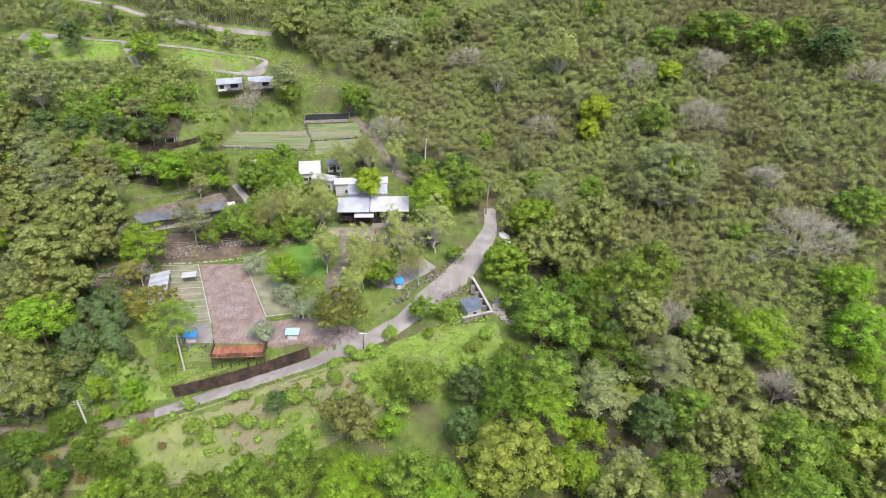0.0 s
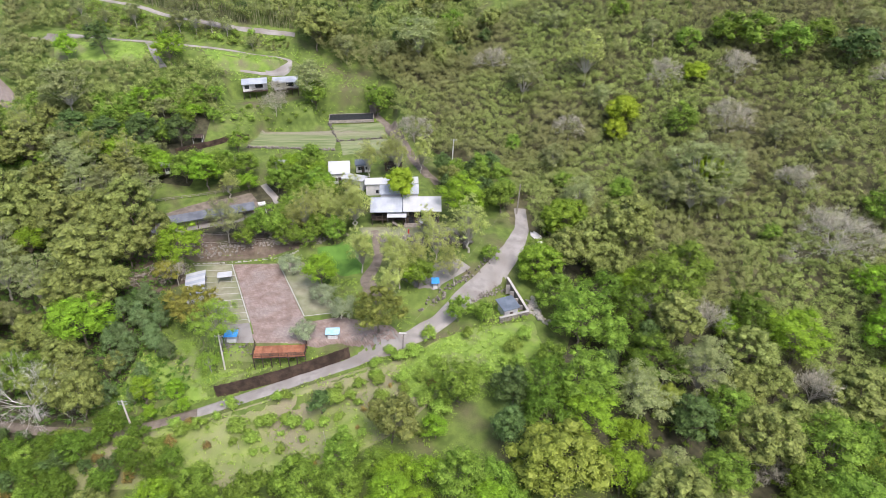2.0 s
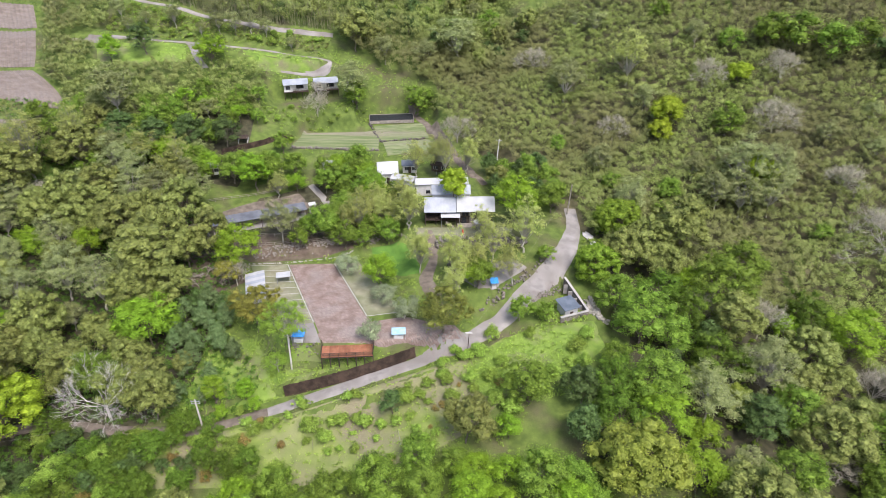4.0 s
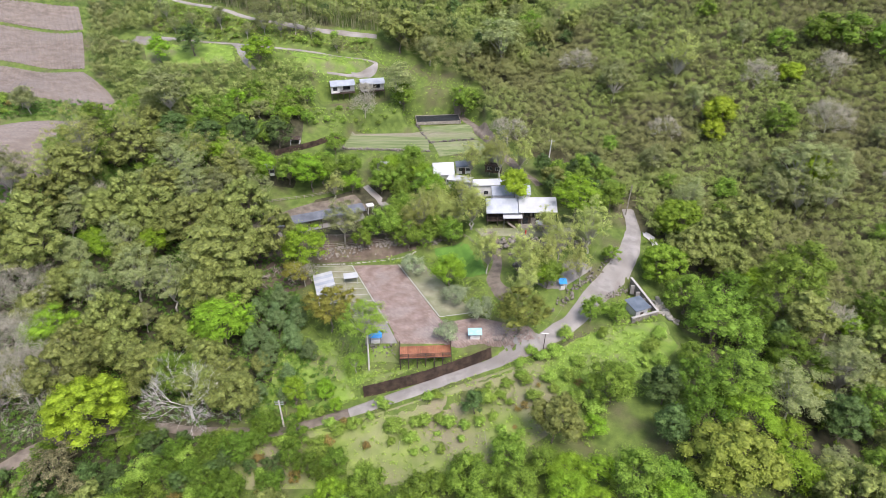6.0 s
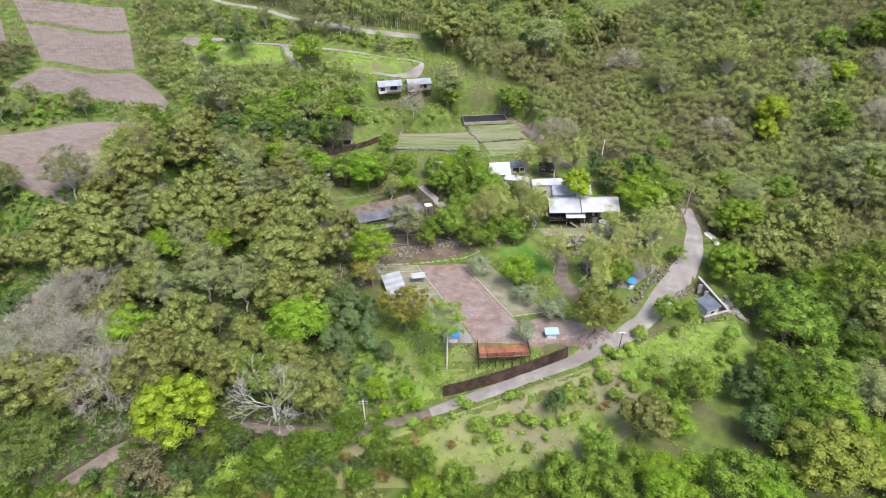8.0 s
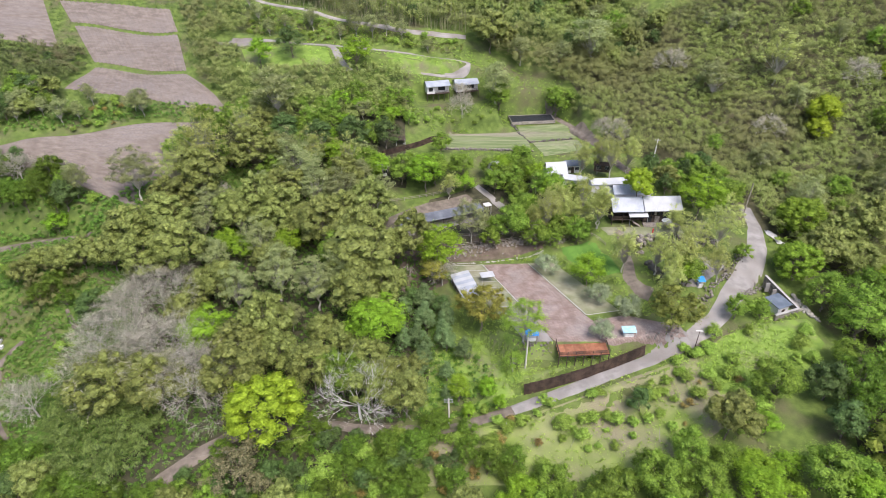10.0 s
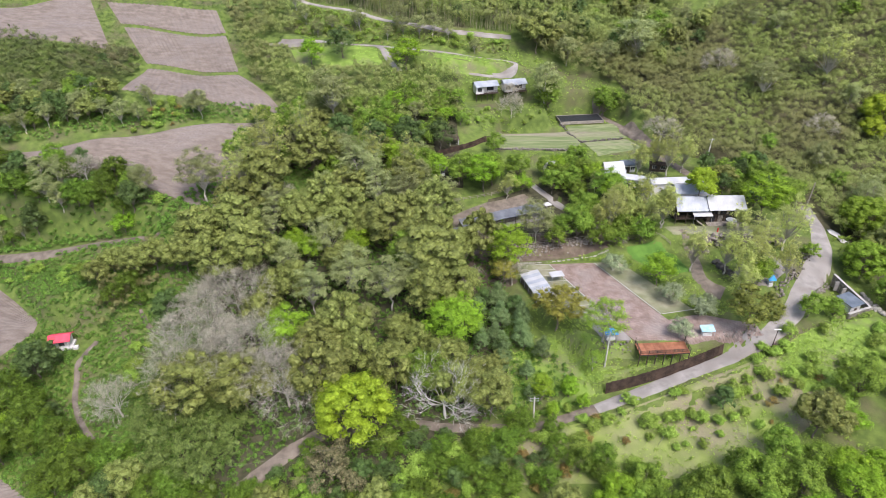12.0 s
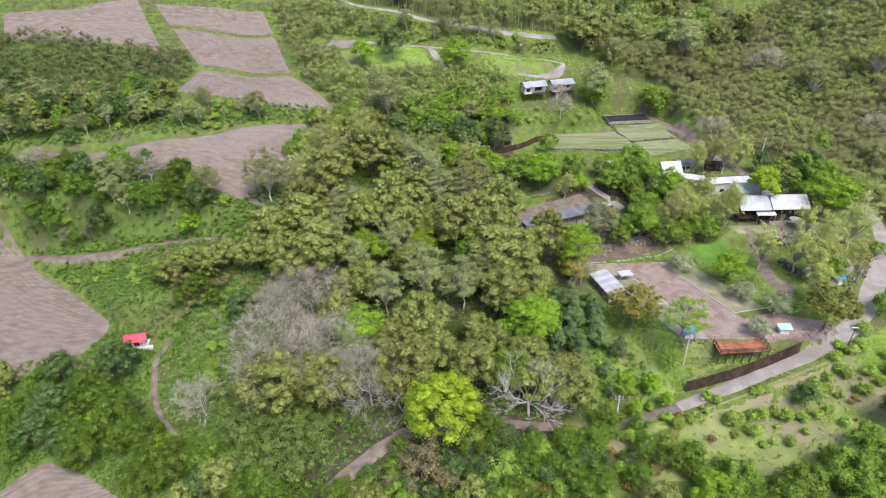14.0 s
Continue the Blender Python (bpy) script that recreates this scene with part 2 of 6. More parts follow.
SLATE = surface("slate_grey_roof", (0.09, 0.10, 0.115), (0.16, 0.175, 0.195), 0.5, 9, rough=0.6, bump=0.02)
TIMBER = surface("dark_timber", (0.035, 0.026, 0.02), (0.085, 0.062, 0.048), 1.5, 20, rough=0.8, bump=0.02)
DECKING = surface("red_brown_decking", (0.215, 0.085, 0.045), (0.33, 0.148, 0.082), 0.8, 14, rough=0.7, bump=0.01, vary=0.16)
RUST = surface("rusty_fence_sheet", (0.04, 0.028, 0.02), (0.10, 0.068, 0.05), 0.7, 10, bump=0.02, vary=0.15)
WOOD = surface("grey_wood", (0.18, 0.16, 0.13), (0.34, 0.31, 0.27), 2, 20, bump=0.02)
GLASS = surface("dark_window", (0.02, 0.022, 0.025), (0.05, 0.055, 0.06), 2, 10, rough=0.15, bump=0)
PINK = surface("pink_tin", (0.55, 0.05, 0.08), (0.70, 0.09, 0.13), 0.8, 8, rough=0.55, bump=0.01)
BLUE = surface("blue_tarp", (0.03, 0.22, 0.58), (0.06, 0.33, 0.75), 1.5, 8, rough=0.5, bump=0.03)
PALE_BLUE = surface("pale_blue_sheet", (0.24, 0.42, 0.50), (0.36, 0.55, 0.63), 1.5, 8, rough=0.45, bump=0.02)


def pavers(m, long, short):
    """Small pavers with darker joints over a surface."""
    nt = m.node_tree
    geo, br, mul = nt.nodes.new("ShaderNodeNewGeometry"), nt.nodes.new("ShaderNodeTexBrick"), nt.nodes.new("ShaderNodeMix")
    turn = nt.nodes.new("ShaderNodeMapping")
    turn.inputs["Rotation"].default_value = (0, 0, radians(19))
    nt.links.new(geo.outputs["Position"], turn.inputs["Vector"])
    nt.links.new(turn.outputs[0], br.inputs["Vector"])
    br.inputs["Scale"].default_value = 1.0
    br.inputs["Brick Width"].default_value, br.inputs["Row Height"].default_value, br.inputs["Mortar Size"].default_value = long, short, 0.03
    br.inputs["Color1"].default_value, br.inputs["Color2"].default_value, br.inputs["Mortar"].default_value = (1.12, 1.1, 1.08, 1), (0.86, 0.85, 0.85, 1), (0.6, 0.58, 0.56, 1)
    bs = nt.nodes["Principled BSDF"]
    mul.data_type, mul.blend_type = "RGBA", "MULTIPLY"
    mul.inputs[0].default_value = 1.0
    nt.links.new(bs.inputs["Base Color"].links[0].from_socket, mul.inputs[6])
    nt.links.new(br.outputs["Color"], mul.inputs[7])
    nt.links.new(mul.outputs[2], bs.inputs["Base Color"])


pavers(BRICKS, 0.7, 0.34)
POND = surface("dark_netting", (0.012, 0.014, 0.016), (0.03, 0.034, 0.038), 1, 20, rough=0.7, bump=0.02)
METAL = surface("galvanised_steel", (0.30, 0.31, 0.32), (0.46, 0.47, 0.48), 3, 20, rough=0.45, bump=0, metal=0.6)
POLE = surface("concrete_pole", (0.42, 0.40, 0.36), (0.56, 0.54, 0.49), 3, 20, bump=0.01)
RED = surface("red_paint", (0.5, 0.03, 0.03), (0.65, 0.06, 0.05), 3, 20, bump=0)
LINE = surface("faded_line", (0.30, 0.295, 0.26), (0.42, 0.41, 0.37), 1.0, 10, bump=0.0)
CULM = surface("bamboo_stem", (0.17, 0.18, 0.09), (0.33, 0.32, 0.19), 1.5, 12, bump=0)
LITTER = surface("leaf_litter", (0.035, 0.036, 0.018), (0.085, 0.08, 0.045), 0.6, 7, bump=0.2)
GRASS = surface("bank_grass", (0.115, 0.19, 0.03), (0.20, 0.30, 0.052), 0.45, 5, bump=0.2, third=(0.19, 0.175, 0.105), third_scale=0.16, third_at=0.62)
BANK = surface("brown_bank_earth", (0.085, 0.064, 0.046), (0.165, 0.13, 0.098), 0.5, 5, bump=0.2, third=(0.1, 0.11, 0.045), third_scale=0.2, third_at=0.62)
LEAF_BED = surface("bamboo_litter", (0.075, 0.074, 0.036), (0.145, 0.136, 0.07), 0.5, 6, bump=0.2)
MEADOW = surface("dry_meadow", (0.145, 0.205, 0.04), (0.25, 0.315, 0.08), 0.3, 5, bump=0.2, third=(0.25, 0.232, 0.14), third_scale=0.09, third_at=0.5)
TWIG = surface("grey_twigs", (0.40, 0.385, 0.29), (0.58, 0.56, 0.44), 2, 9, bump=0)
BLUE_TIN = surface("blue_grey_tin", (0.085, 0.108, 0.135), (0.14, 0.17, 0.205), 0.5, 8, rough=0.5, bump=0.01)
WEED = foliage("weed_leaves", (0.062, 0.132, 0.016), (0.115, 0.205, 0.028), vary=0.3)


# ---- mesh tools ----
def part(name, bm, material, parent=None, label=""):
    me = bpy.data.meshes.new(name)
    bm.to_mesh(me)
    bm.free()
    me.materials.append(material)
    ob = new(name, me)
    ob.parent = parent
    if label:
        ob["label"] = label
    return ob


def thing(name, m, label, category, group="", kind=""):
    ob = new(name)
    ob.empty_display_size = 0.3
    ob.matrix_basis = m
    return tagged(ob, label, category, group, kind)


def box(bm, x0, x1, y0, y1, z0, z1, bevel=0.0):
    g = bmesh.ops.create_cube(bm, size=1, matrix=Matrix.Translation(((x0 + x1) / 2, (y0 + y1) / 2, (z0 + z1) / 2)) @ Matrix.Diagonal((x1 - x0, y1 - y0, z1 - z0, 1)))
    if bevel:
        es = {e for v in g["verts"] for e in v.link_edges}
        bmesh.ops.bevel(bm, geom=list(es), offset=bevel, segments=1, affect="EDGES")


def boxed(name, x0, x1, y0, y1, z0, z1, material, parent, label="", bevel=0.0):
    bm = bmesh.new()
    box(bm, x0, x1, y0, y1, z0, z1, bevel)
    return part(name, bm, material, parent, label)


def tube(bm, a, b, ra, rb, n=6):
    a, b = Vector(a), Vector(b)
    q = (b - a).to_track_quat("Z", "Y")
    rings = [[bm.verts.new(p + q @ Vector((r * math.cos(2 * math.pi * k / n), r * math.sin(2 * math.pi * k / n), 0))) for k in range(n)] for p, r in ((a, ra), (b, rb))]
    for k in range(n):
        bm.faces.new((rings[0][k], rings[0][(k + 1) % n], rings[1][(k + 1) % n], rings[1][k]))
    if n > 3:
        bm.faces.new(rings[1])
        bm.faces.new(rings[0][::-1])


def piped(name, a, b, ra, rb, material, parent, label="", n=8):
    bm = bmesh.new()
    tube(bm, a, b, ra, rb, n)
    return part(name, bm, material, parent, label)


def slab(bm, corners, thick):
    """A sheet of that thickness under four corners."""
    top = [bm.verts.new(c) for c in corners]
    low = [bm.verts.new(Vector(c) - Vector((0, 0, thick))) for c in corners]
    n = len(top)
    bm.faces.new(top)
    bm.faces.new(low[::-1])
    for k in range(n):
        bm.faces.new((top[(k + 1) % n], top[k], low[k], low[(k + 1) % n]))
    bmesh.ops.recalc_face_normals(bm, faces=bm.faces)


def grid_mesh(name, X, Y, Z, material, smooth=True):
    ny, nx = X.shape
    me = bpy.data.meshes.new(name)
    idx = np.arange(nx * ny).reshape(ny, nx)
    quad = np.stack([idx[:-1, :-1], idx[:-1, 1:], idx[1:, 1:], idx[1:, :-1]], -1).reshape(-1, 4)
    fill(me, np.stack([X, Y, Z], -1).reshape(-1, 3), quad)
    me.polygons.foreach_set("use_smooth", np.full(len(quad), smooth))
    me.materials.append(material)
    return new(name, me)


def fill(me, co, quad):
    me.vertices.add(len(co))
    me.vertices.foreach_set("co", np.asarray(co, np.float32).ravel())
    me.loops.add(quad.size)
    me.loops.foreach_set("vertex_index", quad.astype(np.int32).ravel())
    me.polygons.add(len(quad))
    me.polygons.foreach_set("loop_start", np.arange(0, quad.size, quad.shape[1], dtype=np.int32))
    me.update(calc_edges=True)


def resample(line, step):
    line = np.asarray(line, float)
    d = np.r_[0, np.cumsum(np.hypot(*np.diff(line, axis=0).T))]
    n = max(int(d[-1] / step), 1)
    s = np.linspace(0, d[-1], n + 1)
    out = np.stack([np.interp(s, d, line[:, k]) for k in range(line.shape[1])], -1)
    for _ in range(3):
        out[1:-1] = (out[:-2] + 2 * out[1:-1] + out[2:]) / 4
    return out


def loft(name, left, right, material, lift=0.1, step=1.0, across=6, ridge=0.0, ridge_count=0):
    """A sheet laid on the ground between two lines; ridge: the height of its furrows, which run along."""
    left, right = resample(left, step), resample(right, step)
    n = max(len(left), len(right))
    pick = lambda a: np.stack([np.interp(np.linspace(0, 1, n), np.linspace(0, 1, len(a)), a[:, k]) for k in (0, 1)], -1)
    left, right = pick(left), pick(right)
    u = np.linspace(0, 1, across + 1)
    X = left[:, :1] * (1 - u) + right[:, :1] * u
    Y = left[:, 1:] * (1 - u) + right[:, 1:] * u
    Z = height(X, Y) + lift + ridge * np.cos(2 * np.pi * ridge_count * u)[None, :]
    Z[:, [0, -1]] -= lift + 0.12
    Z[[0, -1], :] -= 0.5 * lift
    return tagged(grid_mesh(name, X, Y, Z, material), kind="structure")


def road(name, line, widths, material, label, lift=0.2):
    c = resample([(x, y, w) for (x, y), w in zip(line, widths)], 1.0)
    t = np.gradient(c[:, :2], axis=0)
    t /= np.linalg.norm(t, axis=1)[:, None]
    nrm = np.stack([-t[:, 1], t[:, 0]], -1)
    wob = np.array([noise.noise((x * 0.35, y * 0.35, 0.0)) for x, y in c[:, :2]]) * 0.35
    a, b = c[:, :2] + nrm * (c[:, 2:] / 2 + wob[:, None]), c[:, :2] - nrm * (c[:, 2:] / 2 - wob[::-1, None] * 0.6)
    u = np.linspace(0, 1, 7)
    X = a[:, :1] * (1 - u) + b[:, :1] * u
    Y = a[:, 1:] * (1 - u) + b[:, 1:] * u
    Z = height(X, Y)
    Z = 0.5 * Z + 0.5 * Z.mean(1, keepdims=True) + lift
    Z = np.maximum(Z, height(X, Y) + lift * 0.6)
    Z[:, [0, -1]] = height(X, Y)[:, [0, -1]] - 0.05
    return tagged(grid_mesh(name, X, Y, Z, material), label, "road", kind="structure")


def inside(poly, x, y):
    """Whether points lie in a polygon."""
    x, y = np.asarray(x, float), np.asarray(y, float)
    hit = np.zeros(x.shape, bool)
    for (ax, ay), (bx, by) in zip(poly, poly[1:] + poly[:1]):
        if ay == by:
            continue
        cut = ((ay > y) != (by > y)) & (x < (bx - ax) * (y - ay) / (by - ay) + ax)
        hit ^= cut
    return hit


def near(line, x, y):
    """The distance of points from a line of corners."""
    x, y = np.asarray(x, float), np.asarray(y, float)
    best = np.full(x.shape, 1e9)
    for (ax, ay), (bx, by) in zip(line, line[1:]):
        dx, dy = bx - ax, by - ay
        k = np.clip(((x - ax) * dx + (y - ay) * dy) / (dx * dx + dy * dy), 0, 1)
        best = np.minimum(best, np.hypot(x - ax - k * dx, y - ay - k * dy))
    return best


rng = np.random.default_rng(7)


def leaf_blades(pos, nrm, size, aspect=0.6, r=None, axis=None):
    """Three corners for each spray of leaves at pos, facing nrm."""
    r = r or rng
    n = len(pos)
    nrm = nrm / np.linalg.norm(nrm, axis=1)[:, None]
    a = np.cross(nrm, r.normal(size=(n, 3))) if axis is None else axis
    a /= np.linalg.norm(a, axis=1)[:, None]
    b = np.cross(nrm, a)
    b /= np.linalg.norm(b, axis=1)[:, None] + 1e-9
    size = np.broadcast_to(np.asarray(size, float), (n,))[:, None]
    droop = nrm * size * min(0.18, 0.3 * aspect)
    return np.stack([pos - a * size * 0.6 + b * size * aspect * 0.25, pos - b * size * aspect * 0.85, pos + a * size * 0.6 - droop + b * size * aspect * 0.45], 1)


def blade_mesh(name, V, material, swell=None, core=None):
    """swell: the way in which each spray's clump bulges, so that clumps shade as rounded masses."""
    me = bpy.data.meshes.new(name)
    n = None if swell is None else np.repeat(swell, 3, axis=0)
    if core is not None:
        V, n = np.concatenate([V, core[0]]), np.concatenate([n, core[1].reshape(-1, 3)])
    fill(me, V.reshape(-1, 3), np.arange(len(V) * 3).reshape(-1, 3))
    if swell is not None:
        me.polygons.foreach_set("use_smooth", np.full(len(V), True))
        n = n / (np.linalg.norm(n, axis=1)[:, None] + 1e-9)
        me.normals_split_custom_set_from_vertices(n.tolist())
    me.materials.append(material)
    return me


# ---- ground: one sheet, fine round the estate, coarse to the horizon ----
def axis(fine0, fine1, step, far0, far1):
    out = list(np.arange(fine0, fine1 + 0.1, step))
    s = step
    while out[0] > far0:
        s *= 1.35
        out.insert(0, out[0] - s)
    s = step
    while out[-1] < far1:
        s *= 1.35
        out.append(out[-1] + s)
    return np.array(out)


gx, gy = np.meshgrid(axis(-235, 120, 1.0, -3000, 3000), axis(62, 262, 1.0, -3000, 3000))
gz = height(gx, gy)
far = np.clip((np.hypot(gx + 60, gy - 150) - 330) / 700, 0, 1)
gz = gz * (1 - far) + far * np.where(gy > 100, 170 + 60 * np.sin(gx * 0.004), -45 + 8 * np.sin(gx * 0.006))
tagged(grid_mesh("ground", gx, gy, gz, EARTH), "grassy hillside with bare earth patches", "ground", kind="structure")

DRIVE = [(-129.5, 75.6), (-124, 80.7), (-114.5, 88), (-102, 90.6), (-88, 88.8), (-76, 88.9), (-70, 89.9), (-58, 92.9), (-45, 97.2), (-36, 100.6), (-27, 103.6), (-18, 108.8), (-12, 113.6), (-7, 118), (-4.5, 121.5), (1, 127.4), (5.1, 133), (9.4, 140), (12.8, 149.7), (13, 158)]
road("road", DRIVE[:8], [3.2, 3.2, 3.0, 2.6, 2.4, 2.2, 2.4, 3.0], DIRT, "earth track between the trees, with two wheel ruts")
road("road", DRIVE[7:], [3.0, 3.4, 3.4, 3.6, 4.2, 4.6, 4.6, 5.2, 6.4, 6.4, 5.6, 4.2, 3.6], CONCRETE, "pale worn concrete lane climbing past the court")
UPPER = [(-160, 264), (-140, 256.9), (-128, 252.3), (-117.7, 249.7), (-104, 245.8), (-90.7, 243.1), (-78, 243.4), (-63.6, 243.1)]
road("road", UPPER, [2.3] * 8, CONCRETE, "pale concrete mountain road across the slope")
LOOP = [(-152, 227), (-142.9, 225.8), (-121.7, 227), (-113.1, 229.6), (-95.4, 231.5), (-80.2, 232.5), (-68.7, 231.6), (-63, 229), (-62.5, 226.6), (-68, 225), (-80, 223.8)]
road("road", LOOP, [1.7] * 9 + [1.4, 1.0], CONCRETE, "narrow concrete drive looping round a grass slope")
SPUR = [(-112.8, 229.4), (-107.8, 222.3), (-104.3, 218)]
road("road", SPUR, [2.6] * 3, CONCRETE, "short concrete spur on the upper slope")
GARDEN_ROAD = [(-34, 223), (-32, 218.9), (-26.3, 206.2), (-24, 200), (-18.8, 190), (-14, 180), (-10, 172)]
road("road", GARDEN_ROAD, [3] * 7, DIRT, "earth lane beside the vegetable garden")
FARM_TRACK = [(-223.6, 148.2), (-211.1, 144.5), (-203.9, 143.3), (-194.6, 142.3), (-181.2, 142.7), (-168.5, 142.0), (-162.4, 138.4)]
road("road", FARM_TRACK, [3.0] * 7, DIRT, "bare earth farm track")
FOOTPATH = [(-172.3, 116.2), (-173, 108.4), (-171.4, 101.3), (-167.2, 95), (-161.6, 89.3)]
road("path", FOOTPATH, [1.3] * 5, DIRT, "trodden earth footpath through weeds")
road("path", [(-161.9, 120.5), (-159.4, 116.9), (-152.7, 114.4)], [1.0] * 3, DIRT, "trodden earth footpath through weeds")
YARD = [(-23, 121.4), (-25.4, 123), (-27, 127), (-25.2, 134), (-25, 140), (-26.5, 144)]
road("path", YARD, [4.2, 4.2, 3.6, 2.6, 2.4, 2.4], DIRT, "grey gravel path round the lawn")
STEPS = [(-62.1, 172.3), (-58.1, 167.5), (-54.1, 161.6)]
road("path", STEPS, [2.2] * 3, CONCRETE, "pale concrete ramp down to the covered walk")
tagged(loft("yard", [(-93, 153), (-76, 165.5), (-66, 170)], [(-91, 147), (-72, 157), (-60, 162.5)], DIRT, lift=0.12, across=6), "bare brown yard behind the covered walk", "yard")
LINES = [STEPS, DRIVE, UPPER, LOOP, SPUR, GARDEN_ROAD, FARM_TRACK, FOOTPATH, YARD]

loft("field", [(-259.9, 229.1), (-240.6, 236.4), (-219.5, 245.4)], [(-252.1, 212.5), (-217.6, 216.2), (-202.6, 217.5)], SOIL, lift=0.2, across=52, ridge=0.12, ridge_count=13)
loft("field", [(-213.2, 244.8), (-204.2, 232.8)], [(-173.7, 245.8), (-167.5, 233.7)], SOIL, lift=0.25, across=96, ridge=0.15, ridge_count=24)
loft("field", [(-202.6, 231), (-188.5, 211.5)], [(-167.2, 232), (-157.5, 209.6)], SOIL, lift=0.25, across=96, ridge=0.15, ridge_count=24)
loft("field", [(-187.2, 208.6), (-189.4, 191.8)], [(-157, 207.4), (-145.6, 198.7), (-139.3, 191.4)], SOIL, lift=0.25, across=96, ridge=0.15, ridge_count=24)
loft("field", [(-247.2, 161.6), (-230.9, 161.9), (-206.6, 161.2), (-182, 158.2), (-172.9, 155.7), (-163.1, 151.8), (-151.1, 146.9)], [(-247.7, 165.2), (-232.1, 164.9), (-207.7, 165.4), (-193.5, 167), (-180.4, 170.7), (-164.3, 178), (-145.2, 187.5)], SOIL, lift=0.35, across=80, ridge=0.13, ridge_count=20)
loft("field", [(-239.5, 156.7), (-231.9, 153.3), (-224.2, 149.4), (-218.7, 142.8), (-210.4, 138.1), (-199.1, 130.0), (-188.9, 122.0)], [(-216.0, 103.6), (-206.7, 104.0), (-198.8, 104.7), (-190.9, 107.7), (-187.9, 117.9)], SOIL, lift=0.2, across=72, ridge=0.06, ridge_count=18)
loft("field", [(-195.2, 80.7), (-188.3, 86.2), (-178.9, 83.2)], [(-190, 72), (-180, 73), (-170, 78.2)], SOIL, across=40, ridge=0.08, ridge_count=10)
for ob in bpy.data.objects:
    if ob.name.startswith("field"):
        tagged(ob, "ploughed field of bare brown soil in furrows", "field")

tagged(loft("pavement", [(-62, 136.4), (-51, 111.8), (-48.2, 105)], [(-50.4, 136.9), (-39.8, 114.6), (-34, 105.4)], BRICKS, lift=0.1, across=48), "red-brown brick court, worn and dusty", "pavement")
tagged(loft("pavement", [(-50, 108), (-39.8, 112), (-31, 114.5), (-22.9, 111.3), (-15, 110.8)], [(-48, 105), (-36, 104.9), (-30, 106), (-22, 107), (-15, 107.5)], BRICKS, lift=0.12, across=48), "dusty brick lane joining the court to the road", "pavement")
tagged(loft("pavement", [(-50.2, 136.9), (-39.6, 114.8)], [(-44, 137.5), (-31.5, 116)], TURF, lift=0.1, across=48), "strip of thin pale turf beside the court", "pavement")
tagged(loft("pavement", [(-72, 136.6), (-66, 124), (-56.5, 110.5)], [(-62.2, 136.3), (-56, 122.5), (-51.3, 112)], TURF, lift=0.1, across=48), "parking bays of grass pavers", "pavement")
tagged(loft("pavement", [(-57, 111), (-54.5, 105)], [(-51.2, 112), (-48.4, 105)], CONCRETE, lift=0.12, across=48), "grey concrete apron beside the court", "pavement")
tagged(loft("lawn", [(-41.7, 141.2), (-36.8, 134), (-31.6, 128.8)], [(-34.8, 142.6), (-29.2, 139), (-27.8, 130)], LAWN, lift=0.3, across=8), "small mown green lawn", "lawn")
tagged(loft("lawn", [(-143, 224.6), (-128, 225), (-114, 227.4)], [(-138, 213), (-122, 214), (-109.5, 219)], GRASS, lift=0.12, step=2.0, across=8), "bright grass inside the bend of the drive", "lawn")
tagged(loft("lawn", [(-94, 230.2), (-80, 231), (-68, 229.8)], [(-90, 221), (-79, 222.6), (-66, 225.6)], GRASS, lift=0.12, step=2.0, across=8), "bright grass inside the bend of the drive", "lawn")
tagged(loft("bank", [(-78, 137.4), (-72, 137.4), (-61, 138.2), (-54, 139.6), (-46, 141.4)], [(-80, 147), (-70, 148), (-58, 149), (-42, 151)], BANK, lift=0.12, across=24), "bare brown earth bank behind the court", "bank")
tagged(loft("bank", [(-88.6, 137.8), (-82.0, 141.5), (-75.8, 139.6)], [(-84.8, 126.0), (-76.4, 124.8), (-70.5, 127.7)], BANK, lift=0.12, across=12), "bare brown earth with brushwood beside the shed", "bank")
tagged(loft("terrace", [(-31, 146.4), (-4, 146.6)], [(-29, 141.8), (-5, 141.8)], TURF, lift=0.1, across=6), "dry grass terrace before the house", "terrace")
tagged(loft("yard", [(-20, 129), (-13, 134), (-6, 137)], [(-13, 122), (-6, 127.5), (-1, 132)], CONCRETE, lift=0.1, across=6), "grey concrete yard below the house", "yard")
tagged(loft("garden_bed", [(-70, 205.7), (-49, 207), (-44, 208)], [(-72, 194), (-58, 192.6), (-43.5, 191.5)], BED, lift=0.25, across=84, ridge=0.16, ridge_count=14), "terraced vegetable beds in level rows", "garden bed")
tagged(loft("garden_bed", [(-46.5, 209), (-30, 212)], [(-43, 199), (-27, 202)], BED, lift=0.2, across=54, ridge=0.16, ridge_count=9), "terraced vegetable beds in level rows", "garden bed")
tagged(loft("garden_bed", [(-42.5, 197.6), (-27.5, 200)], [(-40, 186), (-24, 192)], BED, lift=0.2, across=54, ridge=0.16, ridge_count=9), "terraced vegetable beds in level rows", "garden bed")
tagged(loft("meadow", [(-88, 87), (-74, 88), (-58, 91), (-45, 95), (-36, 98.6), (-27, 101.4), (-17, 105), (-8, 113), (0, 113)], [(-88, 77), (-74, 77), (-58, 76), (-45, 77), (-36, 78), (-27, 80), (-17, 86), (-6, 98), (2, 104)], MEADOW, lift=0.06, step=2.0, across=16), "dry meadow with grass and bare earth patches", "meadow")
